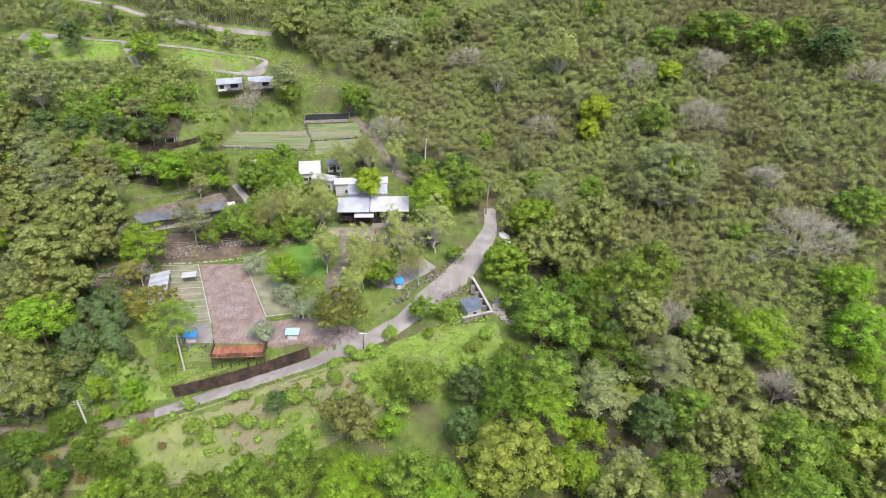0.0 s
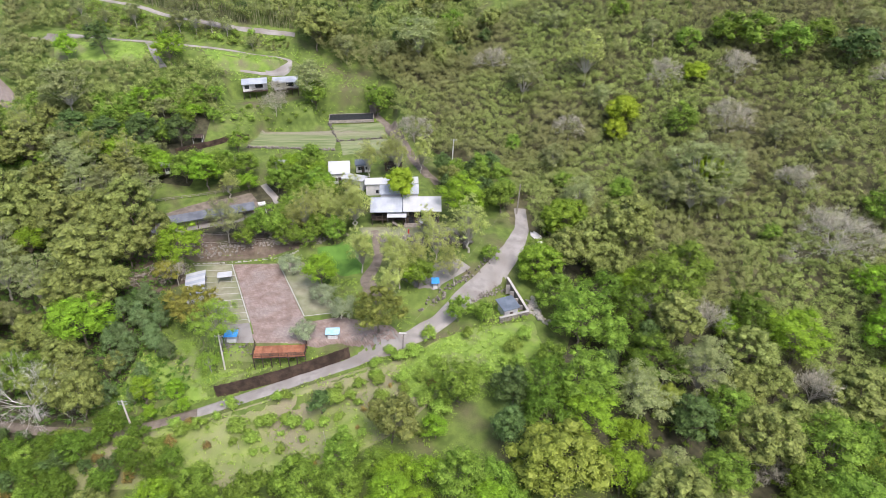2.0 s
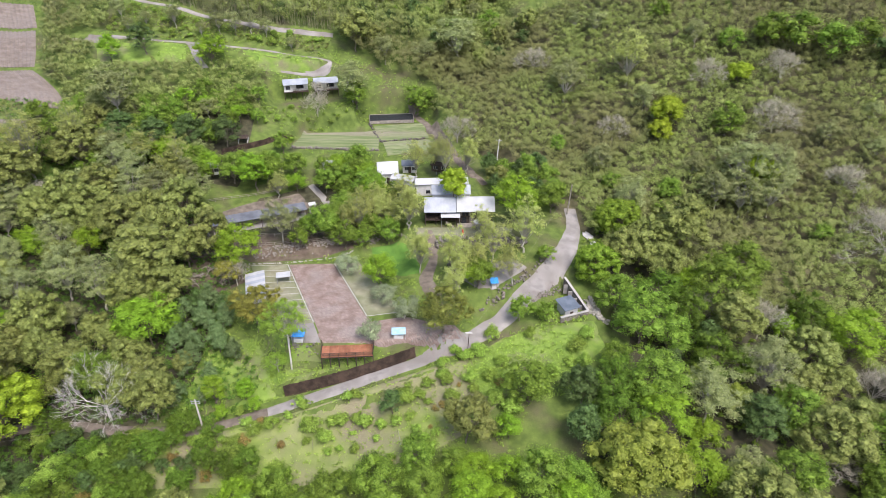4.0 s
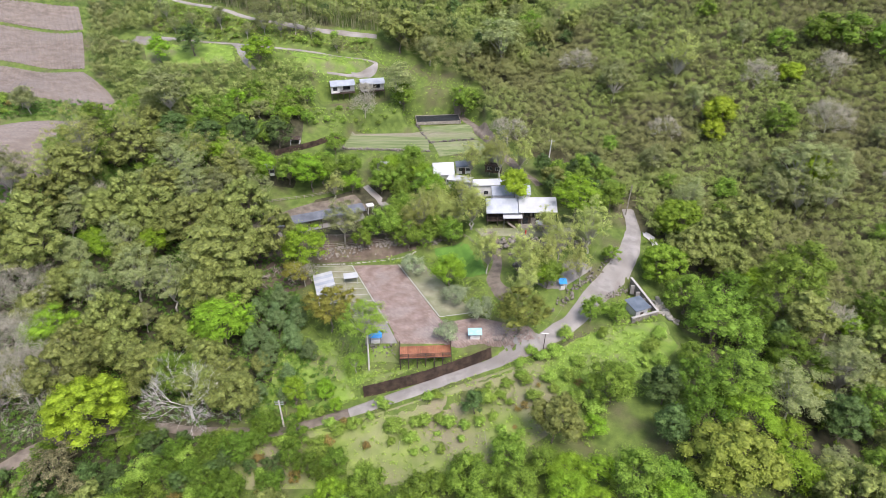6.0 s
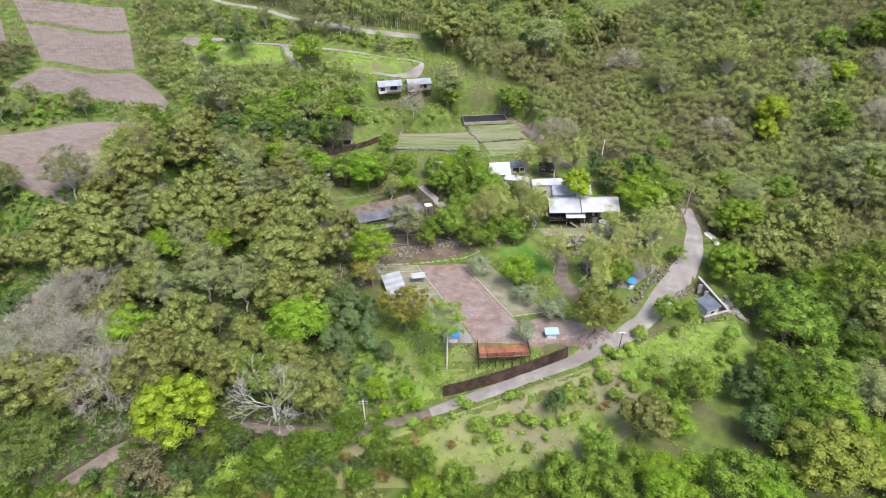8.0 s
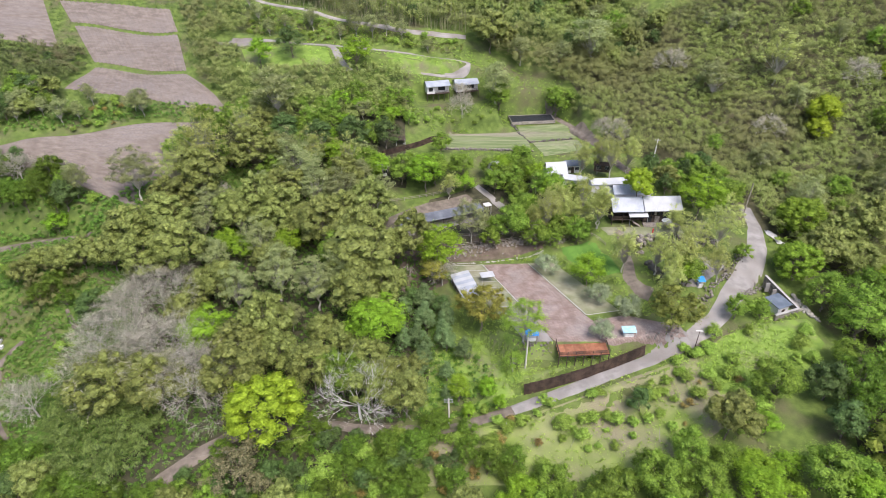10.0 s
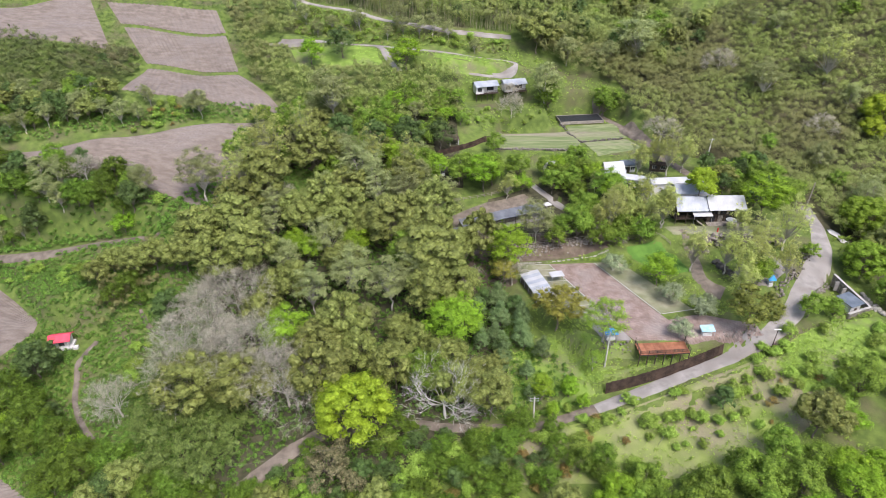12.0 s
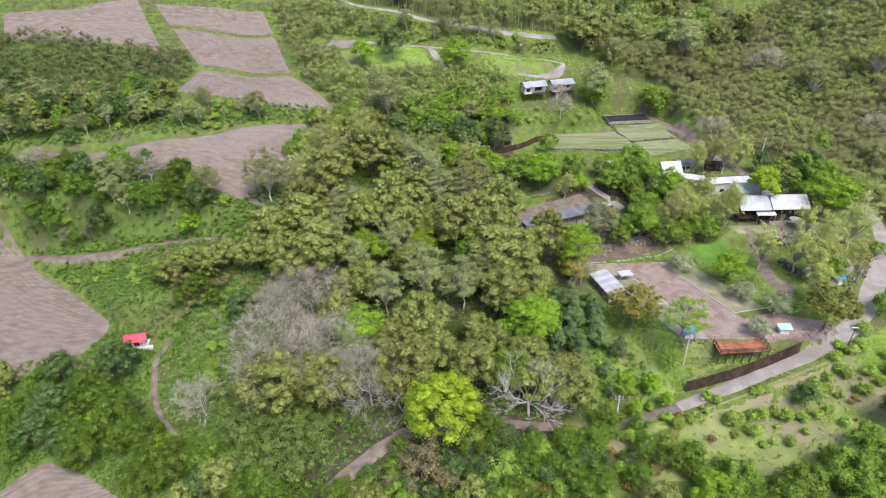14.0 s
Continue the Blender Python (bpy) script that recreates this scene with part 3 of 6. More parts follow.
tagged(loft("meadow", [(-76, 91), (-66, 92.5), (-57, 95.5), (-50, 99.5), (-44, 101.5)], [(-80, 101), (-74, 108), (-67, 113), (-59, 109), (-52, 104.4)], GRASS, lift=0.05, step=1.5, across=14), "bright grass bank with bare earth below the court", "meadow")
tagged(loft("meadow", [(-18, 104.5), (-8, 112.5), (2, 116), (12, 117)], [(-16, 93), (-6, 97), (6, 101), (14, 110)], GRASS, lift=0.09, step=1.5, across=14), "bright grass slope below the lane", "meadow")
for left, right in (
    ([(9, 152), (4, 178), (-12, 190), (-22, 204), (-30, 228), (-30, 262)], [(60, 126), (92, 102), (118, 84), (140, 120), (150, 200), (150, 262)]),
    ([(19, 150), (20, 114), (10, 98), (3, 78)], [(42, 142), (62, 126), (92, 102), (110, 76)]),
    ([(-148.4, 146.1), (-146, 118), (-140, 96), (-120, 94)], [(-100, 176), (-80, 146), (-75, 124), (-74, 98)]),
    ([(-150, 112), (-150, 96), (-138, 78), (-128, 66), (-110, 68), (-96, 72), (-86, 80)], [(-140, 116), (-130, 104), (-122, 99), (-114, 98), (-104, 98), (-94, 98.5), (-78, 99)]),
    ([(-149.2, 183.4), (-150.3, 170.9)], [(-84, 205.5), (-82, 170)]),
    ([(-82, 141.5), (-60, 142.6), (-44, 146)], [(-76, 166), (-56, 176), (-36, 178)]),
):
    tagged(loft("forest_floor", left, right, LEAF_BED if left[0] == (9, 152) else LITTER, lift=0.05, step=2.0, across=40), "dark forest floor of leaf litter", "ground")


# ---- buildings ----
def gable(bm, w, y0, y1, z_eave, z_ridge, thick=0.12, over=0.0):
    """Two roof slopes with the ridge along x."""
    ym = (y0 + y1) / 2
    slab(bm, [(-w / 2 - over, y0, z_eave), (w / 2 + over, y0, z_eave), (w / 2 + over, ym, z_ridge), (-w / 2 - over, ym, z_ridge)], thick)
    slab(bm, [(-w / 2 - over, ym, z_ridge), (w / 2 + over, ym, z_ridge), (w / 2 + over, y1, z_eave), (-w / 2 - over, y1, z_eave)], thick)


def seams(parent, w, y0, ya, z0, za, step, material):
    """Raised seams that run down one roof slope, each a part."""
    n = int(w / step)
    for k in range(n + 1):
        x = -w / 2 + k * w / n
        piped("seam", (x, y0 + 0.02, z0 + 0.02), (x, ya, za + 0.02), 0.035, 0.035, material, parent, n=4)


def pane(parent, x0, x1, y, z0, z1, frame_material=WHITE):
    """A window on a wall that faces -y."""
    f = boxed("window", x0 - 0.07, x1 + 0.07, y - 0.06, y + 0.02, z0 - 0.07, z1 + 0.07, frame_material, parent)
    boxed("pane", x0, x1, y - 0.075, y - 0.05, z0, z1, GLASS, f)
    boxed("mullion", (x0 + x1) / 2 - 0.03, (x0 + x1) / 2 + 0.03, y - 0.09, y - 0.06, z0, z1, frame_material, f)


def main_house():
    h = thing("house", pose(-18.2, 147.4, 5.6, 0, 0, 0.8), "long dark timber house with a silver tin roof", "house")
    for x0, x1, sheet, words in ((-9.3, -0.9, TIN, "grey corrugated tin roof, stained"), (-0.75, 9.3, WHITE_TIN, "bright silver tin roof")):
        drop = 0.12 if x0 < -1 else 0.0
        bm = bmesh.new()
        slab(bm, [(x0, -0.9, 4.4 - drop), (x1, -0.9, 4.4 - drop), (x1, 2.8, 6.9 - drop), (x0, 2.8, 6.9 - drop)], 0.12)
        slab(bm, [(x0, 2.8, 6.9 - drop), (x1, 2.8, 6.9 - drop), (x1, 6.6, 4.6 - drop), (x0, 6.6, 4.6 - drop)], 0.12)
        r = part("roof", bm, sheet, h, words)
        for k in range(int((x1 - x0) / 0.8) + 1):
            x = x0 + 0.1 + k * 0.8
            piped("seam", (x, -0.88, 4.42 - drop), (x, 2.8, 6.92 - drop), 0.022, 0.022, sheet, r, n=4)
        boxed("ridge_cap", x0, x1, 2.65, 2.95, 6.87 - drop, 6.95 - drop, sheet, r)
    piped("valley_gutter", (-0.83, -0.9, 4.42), (-0.83, 2.8, 6.92), 0.1, 0.1, SLATE, h, "dark gutter between the two roofs")
    bm = bmesh.new()
    box(bm, -0.4, 8.7, 0.9, 6.2, 0, 4.4)
    box(bm, -8.7, -0.4, 3.2, 6.2, 0, 4.4)
    part("wall", bm, TIMBER, h, "dark weathered timber walls")
    for k in range(11):
        x = 0.2 + k * 0.76
        boxed("window", x, x + 0.52, 0.82, 0.9, 2.35, 3.5, WOOD if k % 3 == 0 else GLASS, h)
    for k in range(4):
        x = 0.6 + k * 2.1
        boxed("door", x, x + 1.3, 0.83, 0.9, 0.05, 1.95, GLASS if k != 1 else WOOD, h)
    boxed("porch_floor", -0.6, 9.0, -1.6, 0.9, -0.1, 0.12, WOOD, h, "grey plank porch")
    boxed("balcony_floor", -9.2, -0.6, -0.2, 3.2, 1.5, 1.7, TIMBER, h)
    for x in (-9.0, -6.2, -3.4, -0.7):
        piped("post", (x, -0.1, -0.6), (x, -0.1, 4.6), 0.1, 0.1, TIMBER, h)
    for z in (2.1, 2.5):
        boxed("rail", -9.1, -0.7, -0.15, -0.07, z, z + 0.08, TIMBER, h)
    for k in range(14):
        x = -9.0 + k * 0.63
        boxed("baluster", x, x + 0.05, -0.14, -0.08, 1.7, 2.5, TIMBER, h)
    for k in range(7):
        boxed("stair", -3.6 + k * 0.3, -3.3 + k * 0.3, -1.6, -0.3, 1.3 - k * 0.22, 1.4 - k * 0.22, WOOD, h)
    bm = bmesh.new()
    slab(bm, [(-4.9, -1.7, 3.15), (0.15, -1.7, 3.15), (0.15, 0.6, 3.9), (-4.9, 0.6, 3.9)], 0.1)
    part("awning", bm, WHITE_TIN, h, "bright white sheet awning")
    for x in (-4.7, -0.05):
        piped("awning_post", (x, -1.6, -0.3), (x, -1.6, 3.1), 0.05, 0.05, METAL, h)
    boxed("chimney", -1.0, -0.6, 2.6, 3.0, 4.6, 6.4, METAL, h)


def back_roof(x, y, z, w, d, rise, floor, material, turn, label, wall=WHITE):
    b = thing("outbuilding", pose(x, y, floor, 0, 0, turn), label, "building")
    bm = bmesh.new()
    gable(bm, w, -d / 2, d / 2, z - floor, z - floor + rise)
    r = part("roof", bm, material, b)
    seams(r, w, -d / 2, 0, z - floor, z - floor + rise, 0.9, material)
    boxed("wall", -w / 2 + 0.3, w / 2 - 0.3, -d / 2 + 0.4, d / 2 - 0.4, 0, z - floor - 0.05, wall, b)
    pane(b, -w * 0.3, -w * 0.3 + 1.2, -d / 2 + 0.4, 0.9, 1.9)
    pane(b, w * 0.15, w * 0.15 + 1.2, -d / 2 + 0.4, 0.9, 1.9)
    boxed("door", -0.45, 0.45, -d / 2 + 0.33, -d / 2 + 0.4, 0.0, 2.0, TIMBER, b)
    return b


def cottage():
    c = thing("cottage", pose(-73.8, 217.4, 19.3, 0, 0, 14), "white cottage on dark stilts with a pale tin roof", "house", "pair of white cottages")
    bm = bmesh.new()
    gable(bm, 8.6, -0.7, 5.6, 4.1, 5.3)
    r = part("roof", bm, TIN, c, "pale grey tin roof")
    seams(r, 8.6, -0.7, 2.4, 4.1, 5.28, 0.8, TIN)
    boxed("wall", -4.1, 4.1, 0.9, 5.2, 1.5, 4.15, WHITE, c, "white wall")
    boxed("wall", -4.1, -1.2, 0, 0.9, 1.5, 4.1, WHITE, c, "white wall of the front room")
    pane(c, -3.4, -2.0, 0, 2.4, 3.5, TIMBER)
    pane(c, 0.2, 2.6, 0.9, 2.3, 3.5, TIMBER)
    boxed("porch_floor", -4.2, 4.2, -0.5, 5.2, 1.3, 1.5, TIMBER, c)
    for z in (2, 2.35):
        boxed("rail", -1.2, 4.1, -0.45, -0.37, z, z + 0.07, TIMBER, c)
    for x in (-4, -2, 0, 2, 4):
        piped("stilt", (x, -0.3, -3.2), (x, -0.3, 1.35), 0.1, 0.1, TIMBER, c)
        piped("stilt", (x, 4.6, -3.2), (x, 4.6, 1.35), 0.1, 0.1, TIMBER, c)
    for k in range(9):
        boxed("baluster", -1.1 + k * 0.62, -1.06 + k * 0.62, -0.43, -0.39, 1.5, 2.35, TIMBER, c)
    copy_thing(c, pose(-63.6, 219.9, 19.2, 0, 0, 14))


def long_canopy():
    a, b = Vector((-61.2, 158.8, 0)), Vector((-84.5, 148.8, 0))
    ln, turn = (b - a).length, math.degrees(math.atan2(a.y - b.y, a.x - b.x))
    mid = (a + b) / 2
    c = thing("covered_walk", pose(mid.x, mid.y, 2.6, 0, 0, turn), "long open shelter with a slate-grey lean-to roof", "shelter")
    bm = bmesh.new()
    slab(bm, [(-ln / 2, -1.7, 2.65), (ln / 2, -1.7, 2.65), (ln / 2, 1.9, 3.4), (-ln / 2, 1.9, 3.4)], 0.12)
    part("roof", bm, SLATE, c, "slate-grey sheet roof")
    for k in range(9):
        x = -ln / 2 + 0.4 + k * (ln - 0.8) / 8
        piped("post", (x, -2.0, -0.3), (x, -2.0, 2.55), 0.07, 0.07, TIMBER, c)
        piped("post", (x, 2.0, -0.3), (x, 2.0, 3.3), 0.07, 0.07, TIMBER, c)
    boxed("back_wall", -ln / 2, ln / 2, 1.9, 2.0, 0, 2.0, WOOD, c)
    boxed("counter", -ln / 2 + 1, ln / 2 - 6, 0.4, 1.4, 0, 0.9, WOOD, c)
    boxed("floor_slab", -ln / 2, ln / 2, -2.3, 2.3, -0.3, 0.06, CONCRETE, c)
    e = thing("skylight_box", pose(-59.6, 160.0, 2.6, 0, 0, turn), "small white box roof at the shelter's end", "roof")
    boxed("cap", -1, 1, -1, 1, 2.9, 3.1, WHITE, e)
    for x in (-0.8, 0.8):
        piped("post", (x, -0.8, -0.4), (x, -0.8, 2.9), 0.06, 0.06, WHITE, e)
        piped("post", (x, 0.8, -0.4), (x, 0.8, 2.9), 0.06, 0.06, WHITE, e)
    s = thing("shed", pose(-86.5, 145.2, 1.6, 0, 0, turn), "small shed with pale wall and slate roof", "shed")
    boxed("wall", -2, 2, -1.5, 1.5, -0.5, 2.5, WOOD, s, "pale plank wall")
    bm = bmesh.new()
    slab(bm, [(-2.6, -2, 2.6), (2.6, -2, 2.6), (2.6, 2, 3.4), (-2.6, 2, 3.4)], 0.1)
    part("roof", bm, SLATE, s)
    boxed("door", -0.5, 0.5, -1.58, -1.5, -0.4, 1.7, TIMBER, s)


def tin_shed():
    t = thing("shed", pose(-66.9, 124.0, 0, 0, 0, 16), "tin shed with white and grey striped roof sheets", "shed")
    n = 8
    for k in range(n):
        y0, y1 = -5 + k * 10 / n, -5 + (k + 1) * 10 / n
        bm = bmesh.new()
        slab(bm, [(2.3, y0, 2.9), (2.3, y1 + 0.04, 2.9), (-2.3, y1 + 0.04, 2.35), (-2.3, y0, 2.35)], 0.06)
        part("roof_sheet", bm, WHITE_TIN if k % 2 else TIN, t)
    boxed("wall", -2.0, 2.0, 4.7, 4.85, 0, 2.4, WOOD, t)
    boxed("wall", -2.0, -1.85, -4.8, 4.8, -0.8, 1.3, STONE, t, "low rubble wall")
    boxed("gable_board", -2.1, 2.1, -4.95, -4.85, 0.2, 2.35, WHITE, t, "white end wall")
    for y in (-4.8, -2.4, 0, 2.4, 4.8):
        piped("post", (2.1, y, -0.2), (2.1, y, 2.85), 0.07, 0.07, METAL, t)
        piped("post", (-2.1, y, -1), (-2.1, y, 2.3), 0.07, 0.07, METAL, t)
    c = thing("canopy", pose(-61.4, 128.6, 0, 0, 0, 12), "small white flat canopy on steel posts", "canopy")
    boxed("cover", -1.7, 1.7, -1.2, 1.2, 2.0, 2.12, WHITE_TIN, c)
    for x in (-1.5, 1.5):
        for y in (-1, 1):
            piped("post", (x, y, -0.1), (x, y, 2.0), 0.04, 0.04, METAL, c)


def shrine():
    s = thing("shrine", pose(-179.2, 114.2, -7.5, 0, 0, 12), "small white shrine house with a pink tin roof", "shrine")
    bm = bmesh.new()
    gable(bm, 5.0, -1.5, 2.3, 2.0, 3.0)
    part("roof", bm, PINK, s, "bright pink tin roof")
    boxed("wall", -1.9, 1.9, -0.2, 1.9, -0.5, 2.1, WHITE, s, "whitewashed wall")
    boxed("door", -0.6, 0.6, -0.26, -0.2, 0.1, 1.7, GLASS, s)
    boxed("plinth", -2.3, 2.5, -1.5, 2.0, -1.2, 0.05, WHITE, s, "white concrete step")
    for x in (-1.8, 1.8):
        piped("pillar", (x, -1.2, 0), (x, -1.2, 2.0), 0.14, 0.14, WHITE, s)
    boxed("kerb", 2.3, 3.7, -1.7, -0.6, -1.0, 0.1, WHITE, s)


def swing():
    s = thing("garden_pavilion", pose(-85.8, 189.5, 11.7, 0, 0, 4), "white garden pavilion with a dark canopy", "pavilion")
    boxed("plinth", -2.0, 2.0, -1.3, 1.3, -1.2, 0.35, WHITE, s, "", 0.08)
    for x in (-1.4, 1.4):
        for y in (-0.9, 0.9):
            piped("post", (x, y, 0.3), (x, y, 2.9), 0.09, 0.09, WHITE, s)
    boxed("seat", -1.1, 1.1, 0.2, 0.9, 0.5, 1.0, WHITE, s)
    bm = bmesh.new()
    slab(bm, [(-1.7, -1.2, 2.8), (1.7, -1.2, 2.8), (1.5, 1.2, 3.2), (-1.5, 1.2, 3.2)], 0.1)
    part("canopy", bm, TIMBER, s, "dark canopy")


def stage():
    s = thing("viewing_deck", pose(-42.6, 103.4, -0.4, 4, 0, 3.4), "red-brown timber viewing deck on dark stilts", "deck", )
    n = 27
    for k in range(n):
        x = -5.4 + k * 10.8 / n
        boxed("plank", x, x + 10.8 / n - 0.03, -2.2, 1.3, -0.06, 0, DECKING, s)
    for y in (-2.1, -0.4, 1.2):
        boxed("beam", -5.4, 5.4, y - 0.08, y + 0.08, -0.35, -0.065, TIMBER, s)
    for k in range(7):
        x = -5.35 + k * 10.7 / 6
        piped("leg", (x, -2.05, -3.4), (x, -2.05, -0.1), 0.11, 0.11, TIMBER, s)
        piped("rail_post", (x, -2.14, -0.1), (x, -2.14, 1.05), 0.06, 0.06, TIMBER, s)
        piped("leg", (x, 1.0, -2.6), (x, 1.0, -0.1), 0.11, 0.11, TIMBER, s)
        if k < 6:
            piped("brace", (x, -2.05, -0.4), (x + 0.9, -2.05, -2.0), 0.05, 0.05, TIMBER, s)
    for z in (0.45, 0.75, 1.02):
        boxed("rail", -5.4, 5.4, -2.18, -2.1, z - 0.03, z + 0.03, TIMBER, s)
        for x in (-5.4, 5.33):
            boxed("rail", x, x + 0.07, -2.1, 1.2, z - 0.03, z + 0.03, TIMBER, s)
    for x in (-5.4, 5.4):
        for y in (-1.0, 0.2, 1.3):
            piped("rail_post", (x, y, -0.1), (x, y, 1.05 if y < 1 else 1.7), 0.08, 0.08, TIMBER, s)


def sheet_fence(line, tall, panel, label, base=None, material=RUST):
    base = base or (lambda x, y: float(height(x, y)))
    pts = resample(line, panel)
    f = thing("sheet_fence", Matrix.Identity(4), label, "fence")
    bm = bmesh.new()
    rows = []
    for k in range(15):
        x, y = k * panel * 1.02 / 14, -0.03 if k % 2 else 0.03
        rows.append([bm.verts.new((x, y + d, z)) for d, z in ((0, 0), (0, tall), (0.02, tall), (0.02, 0))])
    for a, b in zip(rows, rows[1:]):
        for i in range(4):
            bm.faces.new((a[i], b[i], b[(i + 1) % 4], a[(i + 1) % 4]))
    bm.faces.new(rows[0])
    bm.faces.new(rows[-1][::-1])
    bmesh.ops.recalc_face_normals(bm, faces=bm.faces)
    proto = None
    for k in range(len(pts) - 1):
        a, b = pts[k], pts[k + 1]
        m = pose(a[0], a[1], base(*a) - 0.1 + 0.05 * math.sin(k * 2.1), 0, 0, math.degrees(math.atan2(b[1] - a[1], b[0] - a[0])))
        m[2][0] = (base(*b) - base(*a)) / panel
        if proto is None:
            proto = part("panel", bm, material, f)
            ob = proto
        else:
            ob = new("panel", proto.data)
            ob.parent = f
        ob.matrix_basis = m
        piped("post", (a[0], a[1] + 0.14, base(*a) - 0.3), (a[0], a[1] + 0.14, base(*a) + tall - 0.05), 0.06, 0.06, TIMBER, f)


def rock_mesh():
    bm = bmesh.new()
    bmesh.ops.create_icosphere(bm, subdivisions=2, radius=1)
    co = np.array([v.co for v in bm.verts])
    fc = np.array([[v.index for v in f.verts] for f in bm.faces])
    bm.free()
    return co, fc


ROCK = rock_mesh()


def rocks(name, line, count, size, spread, label, rise=0.0, courses=1, material=STONE):
    """A heap or row of rough stones along a line, past counting."""
    r = np.random.default_rng(len(label) + count)
    pts = resample(line, 0.5)
    co, fc = ROCK
    V, F = [], []
    for k in range(count):
        p = pts[r.integers(len(pts))] + r.normal(size=2) * spread
        s = size * r.uniform(0.5, 1.2)
        c = co * r.uniform(0.7, 1.2, 3) * (1 + 0.4 * np.sin(co @ r.normal(size=(3, 3)) * 1.9)[:, :1]) * s
        z = float(height(*p)) + s * 0.3 + rise * r.integers(courses)
        V.append(c + (p[0], p[1], z))
        F.append(fc + k * len(co))
    me = bpy.data.meshes.new(name)
    fill(me, np.concatenate(V), np.concatenate(F))
    me.materials.append(material)
    return tagged(new(name, me), label, "stones", kind="stuff")


def utility_pole(x, y, tall, label, lean=(0, 0), arms=1, material=POLE):
    z = float(height(x, y))
    p = thing("utility_pole", pose(x, y, z - 0.3, lean[0], lean[1], 0), label, "pole", "overhead line poles")
    piped("shaft", (0, 0, 0), (0, 0, tall), 0.21, 0.15, material, p)
    for k in range(arms):
        boxed("crossarm", -0.9, 0.9, -0.06, 0.06, tall - 0.5 - 0.6 * k, tall - 0.38 - 0.6 * k, METAL, p)
        for x2 in (-0.8, 0, 0.8):
            piped("insulator", (x2, 0, tall - 0.38 - 0.6 * k), (x2, 0, tall - 0.15 - 0.6 * k), 0.06, 0.04, WHITE, p, n=6)
    return p.matrix_basis @ Vector((0, 0, tall - 0.2))


def cable(a, b, sag, label="thin sagging overhead cable"):
    bm = bmesh.new()
    pts = [a.lerp(b, k / 14) - Vector((0, 0, sag * 4 * (k / 14) * (1 - k / 14))) for k in range(15)]
    side = (b - a).cross(Vector((0, 0, 1))).normalized() * 0.014
    rings = [[bm.verts.new(p + o) for o in (side, Vector((0, 0, 0.014)), -side, Vector((0, 0, -0.014)))] for p in pts]
    for r0, r1 in zip(rings, rings[1:]):
        for k in range(4):
            bm.faces.new((r0[k], r0[(k + 1) % 4], r1[(k + 1) % 4], r1[k]))
    tagged(part("cable", bm, WOOD), label, "cable", "overhead cables")


main_house()
back_roof(-20.4, 156.6, 11.4, 10.6, 5.0, 1.7, 5.8, TIN, 2, "tin-roofed wing behind the timber house")
back_roof(-23, 163.3, 11.2, 15, 4.4, 1.0, 7.4, WHITE_TIN, 4, "low outbuilding with a pale sheet roof")
back_roof(-38.9, 172.0, 10.9, 6.2, 6.6, 2.6, 7.6, WHITE_TIN, 6, "white-roofed outbuilding among the trees")
back_roof(-33.8, 166.8, 10.7, 7.0, 4.0, 0.8, 7.4, WHITE_TIN, -20, "low white-roofed store beside the garden")
back_roof(-32.8, 178.2, 10.3, 4.8, 3.6, 1.2, 7.8, BLUE_TIN, 5, "small grey-roofed garden hut with open front")
back_roof(-23.5, 177.5, 10.4, 5.4, 3.0, 0.7, 8.2, TIMBER, -14, "dark timber garden shelter", TIMBER)
back_roof(-56.5, 176.5, 11.6, 5.0, 2.6, 0.5, 9.2, WHITE_TIN, 3, "pale roofed garden store behind the trees")
back_roof(-91, 172.5, 12.4, 4.2, 3.0, 0.6, 9.4, WHITE_TIN, 20, "white roofed hut among the trees")
cottage()
long_canopy()
tin_shed()
shrine()
swing()
stage()
FENCE = [(-55.2, 96.9), (-50, 97.9), (-42, 99.9), (-35, 102.3), (-28.3, 105)]
sheet_fence(FENCE, 3.5, 1.1, "tall dark rusty corrugated sheet fence beside the lane", lambda x, y: -8.7 + 0.138 * (x + 60))
sheet_fence([(-91.1, 183.4), (-84.3, 187), (-78.2, 190.6), (-72.6, 198)], 2.0, 1.1, "dark sheet fence below the garden")

# the walled corner by the lane and its hut
w = thing("retaining_wall", Matrix.Identity(4), "white concrete retaining wall round a sunken corner", "wall")
for a, b in (((7.2, 129.0, 1.0), (11.4, 119.2, -2.0)), ((11.4, 119.2, -2.0), (4.4, 116.0, -1.6))):
    a, b = Vector(a), Vector(b)
    side = (b - a).cross(Vector((0, 0, 1))).normalized() * 0.3
    bm = bmesh.new()
    slab(bm, [a - side * 0.6, b - side * 0.6, b + side * 0.6, a + side * 0.6], 3.2)
    part("wall", bm, STONE, w, "grey concrete face")
    up = Vector((0, 0, 0.16))
    bm = bmesh.new()
    slab(bm, [a - side + up, b - side + up, b + side + up, a + side + up], 0.155)
    part("coping", bm, PALE_CONCRETE, w, "pale concrete coping")
for k in range(4):
    p = Vector((7.2, 129.0, 1.0)).lerp(Vector((11.4, 119.2, -2.0)), 0.2 + 0.2 * k)
    boxed("buttress", p.x - 1.3, p.x - 0.3, p.y - 0.2, p.y + 0.1, p.z - 2.8, p.z - 0.3, CONCRETE, w)
hut = thing("pump_hut", pose(6.6, 119.9, -3.4, 0, 0, 24), "small white hut with a blue-grey flat roof", "hut")
boxed("wall", -1.7, 1.7, -1.7, 1.7, -0.5, 2.9, WHITE, hut)
bm = bmesh.new()
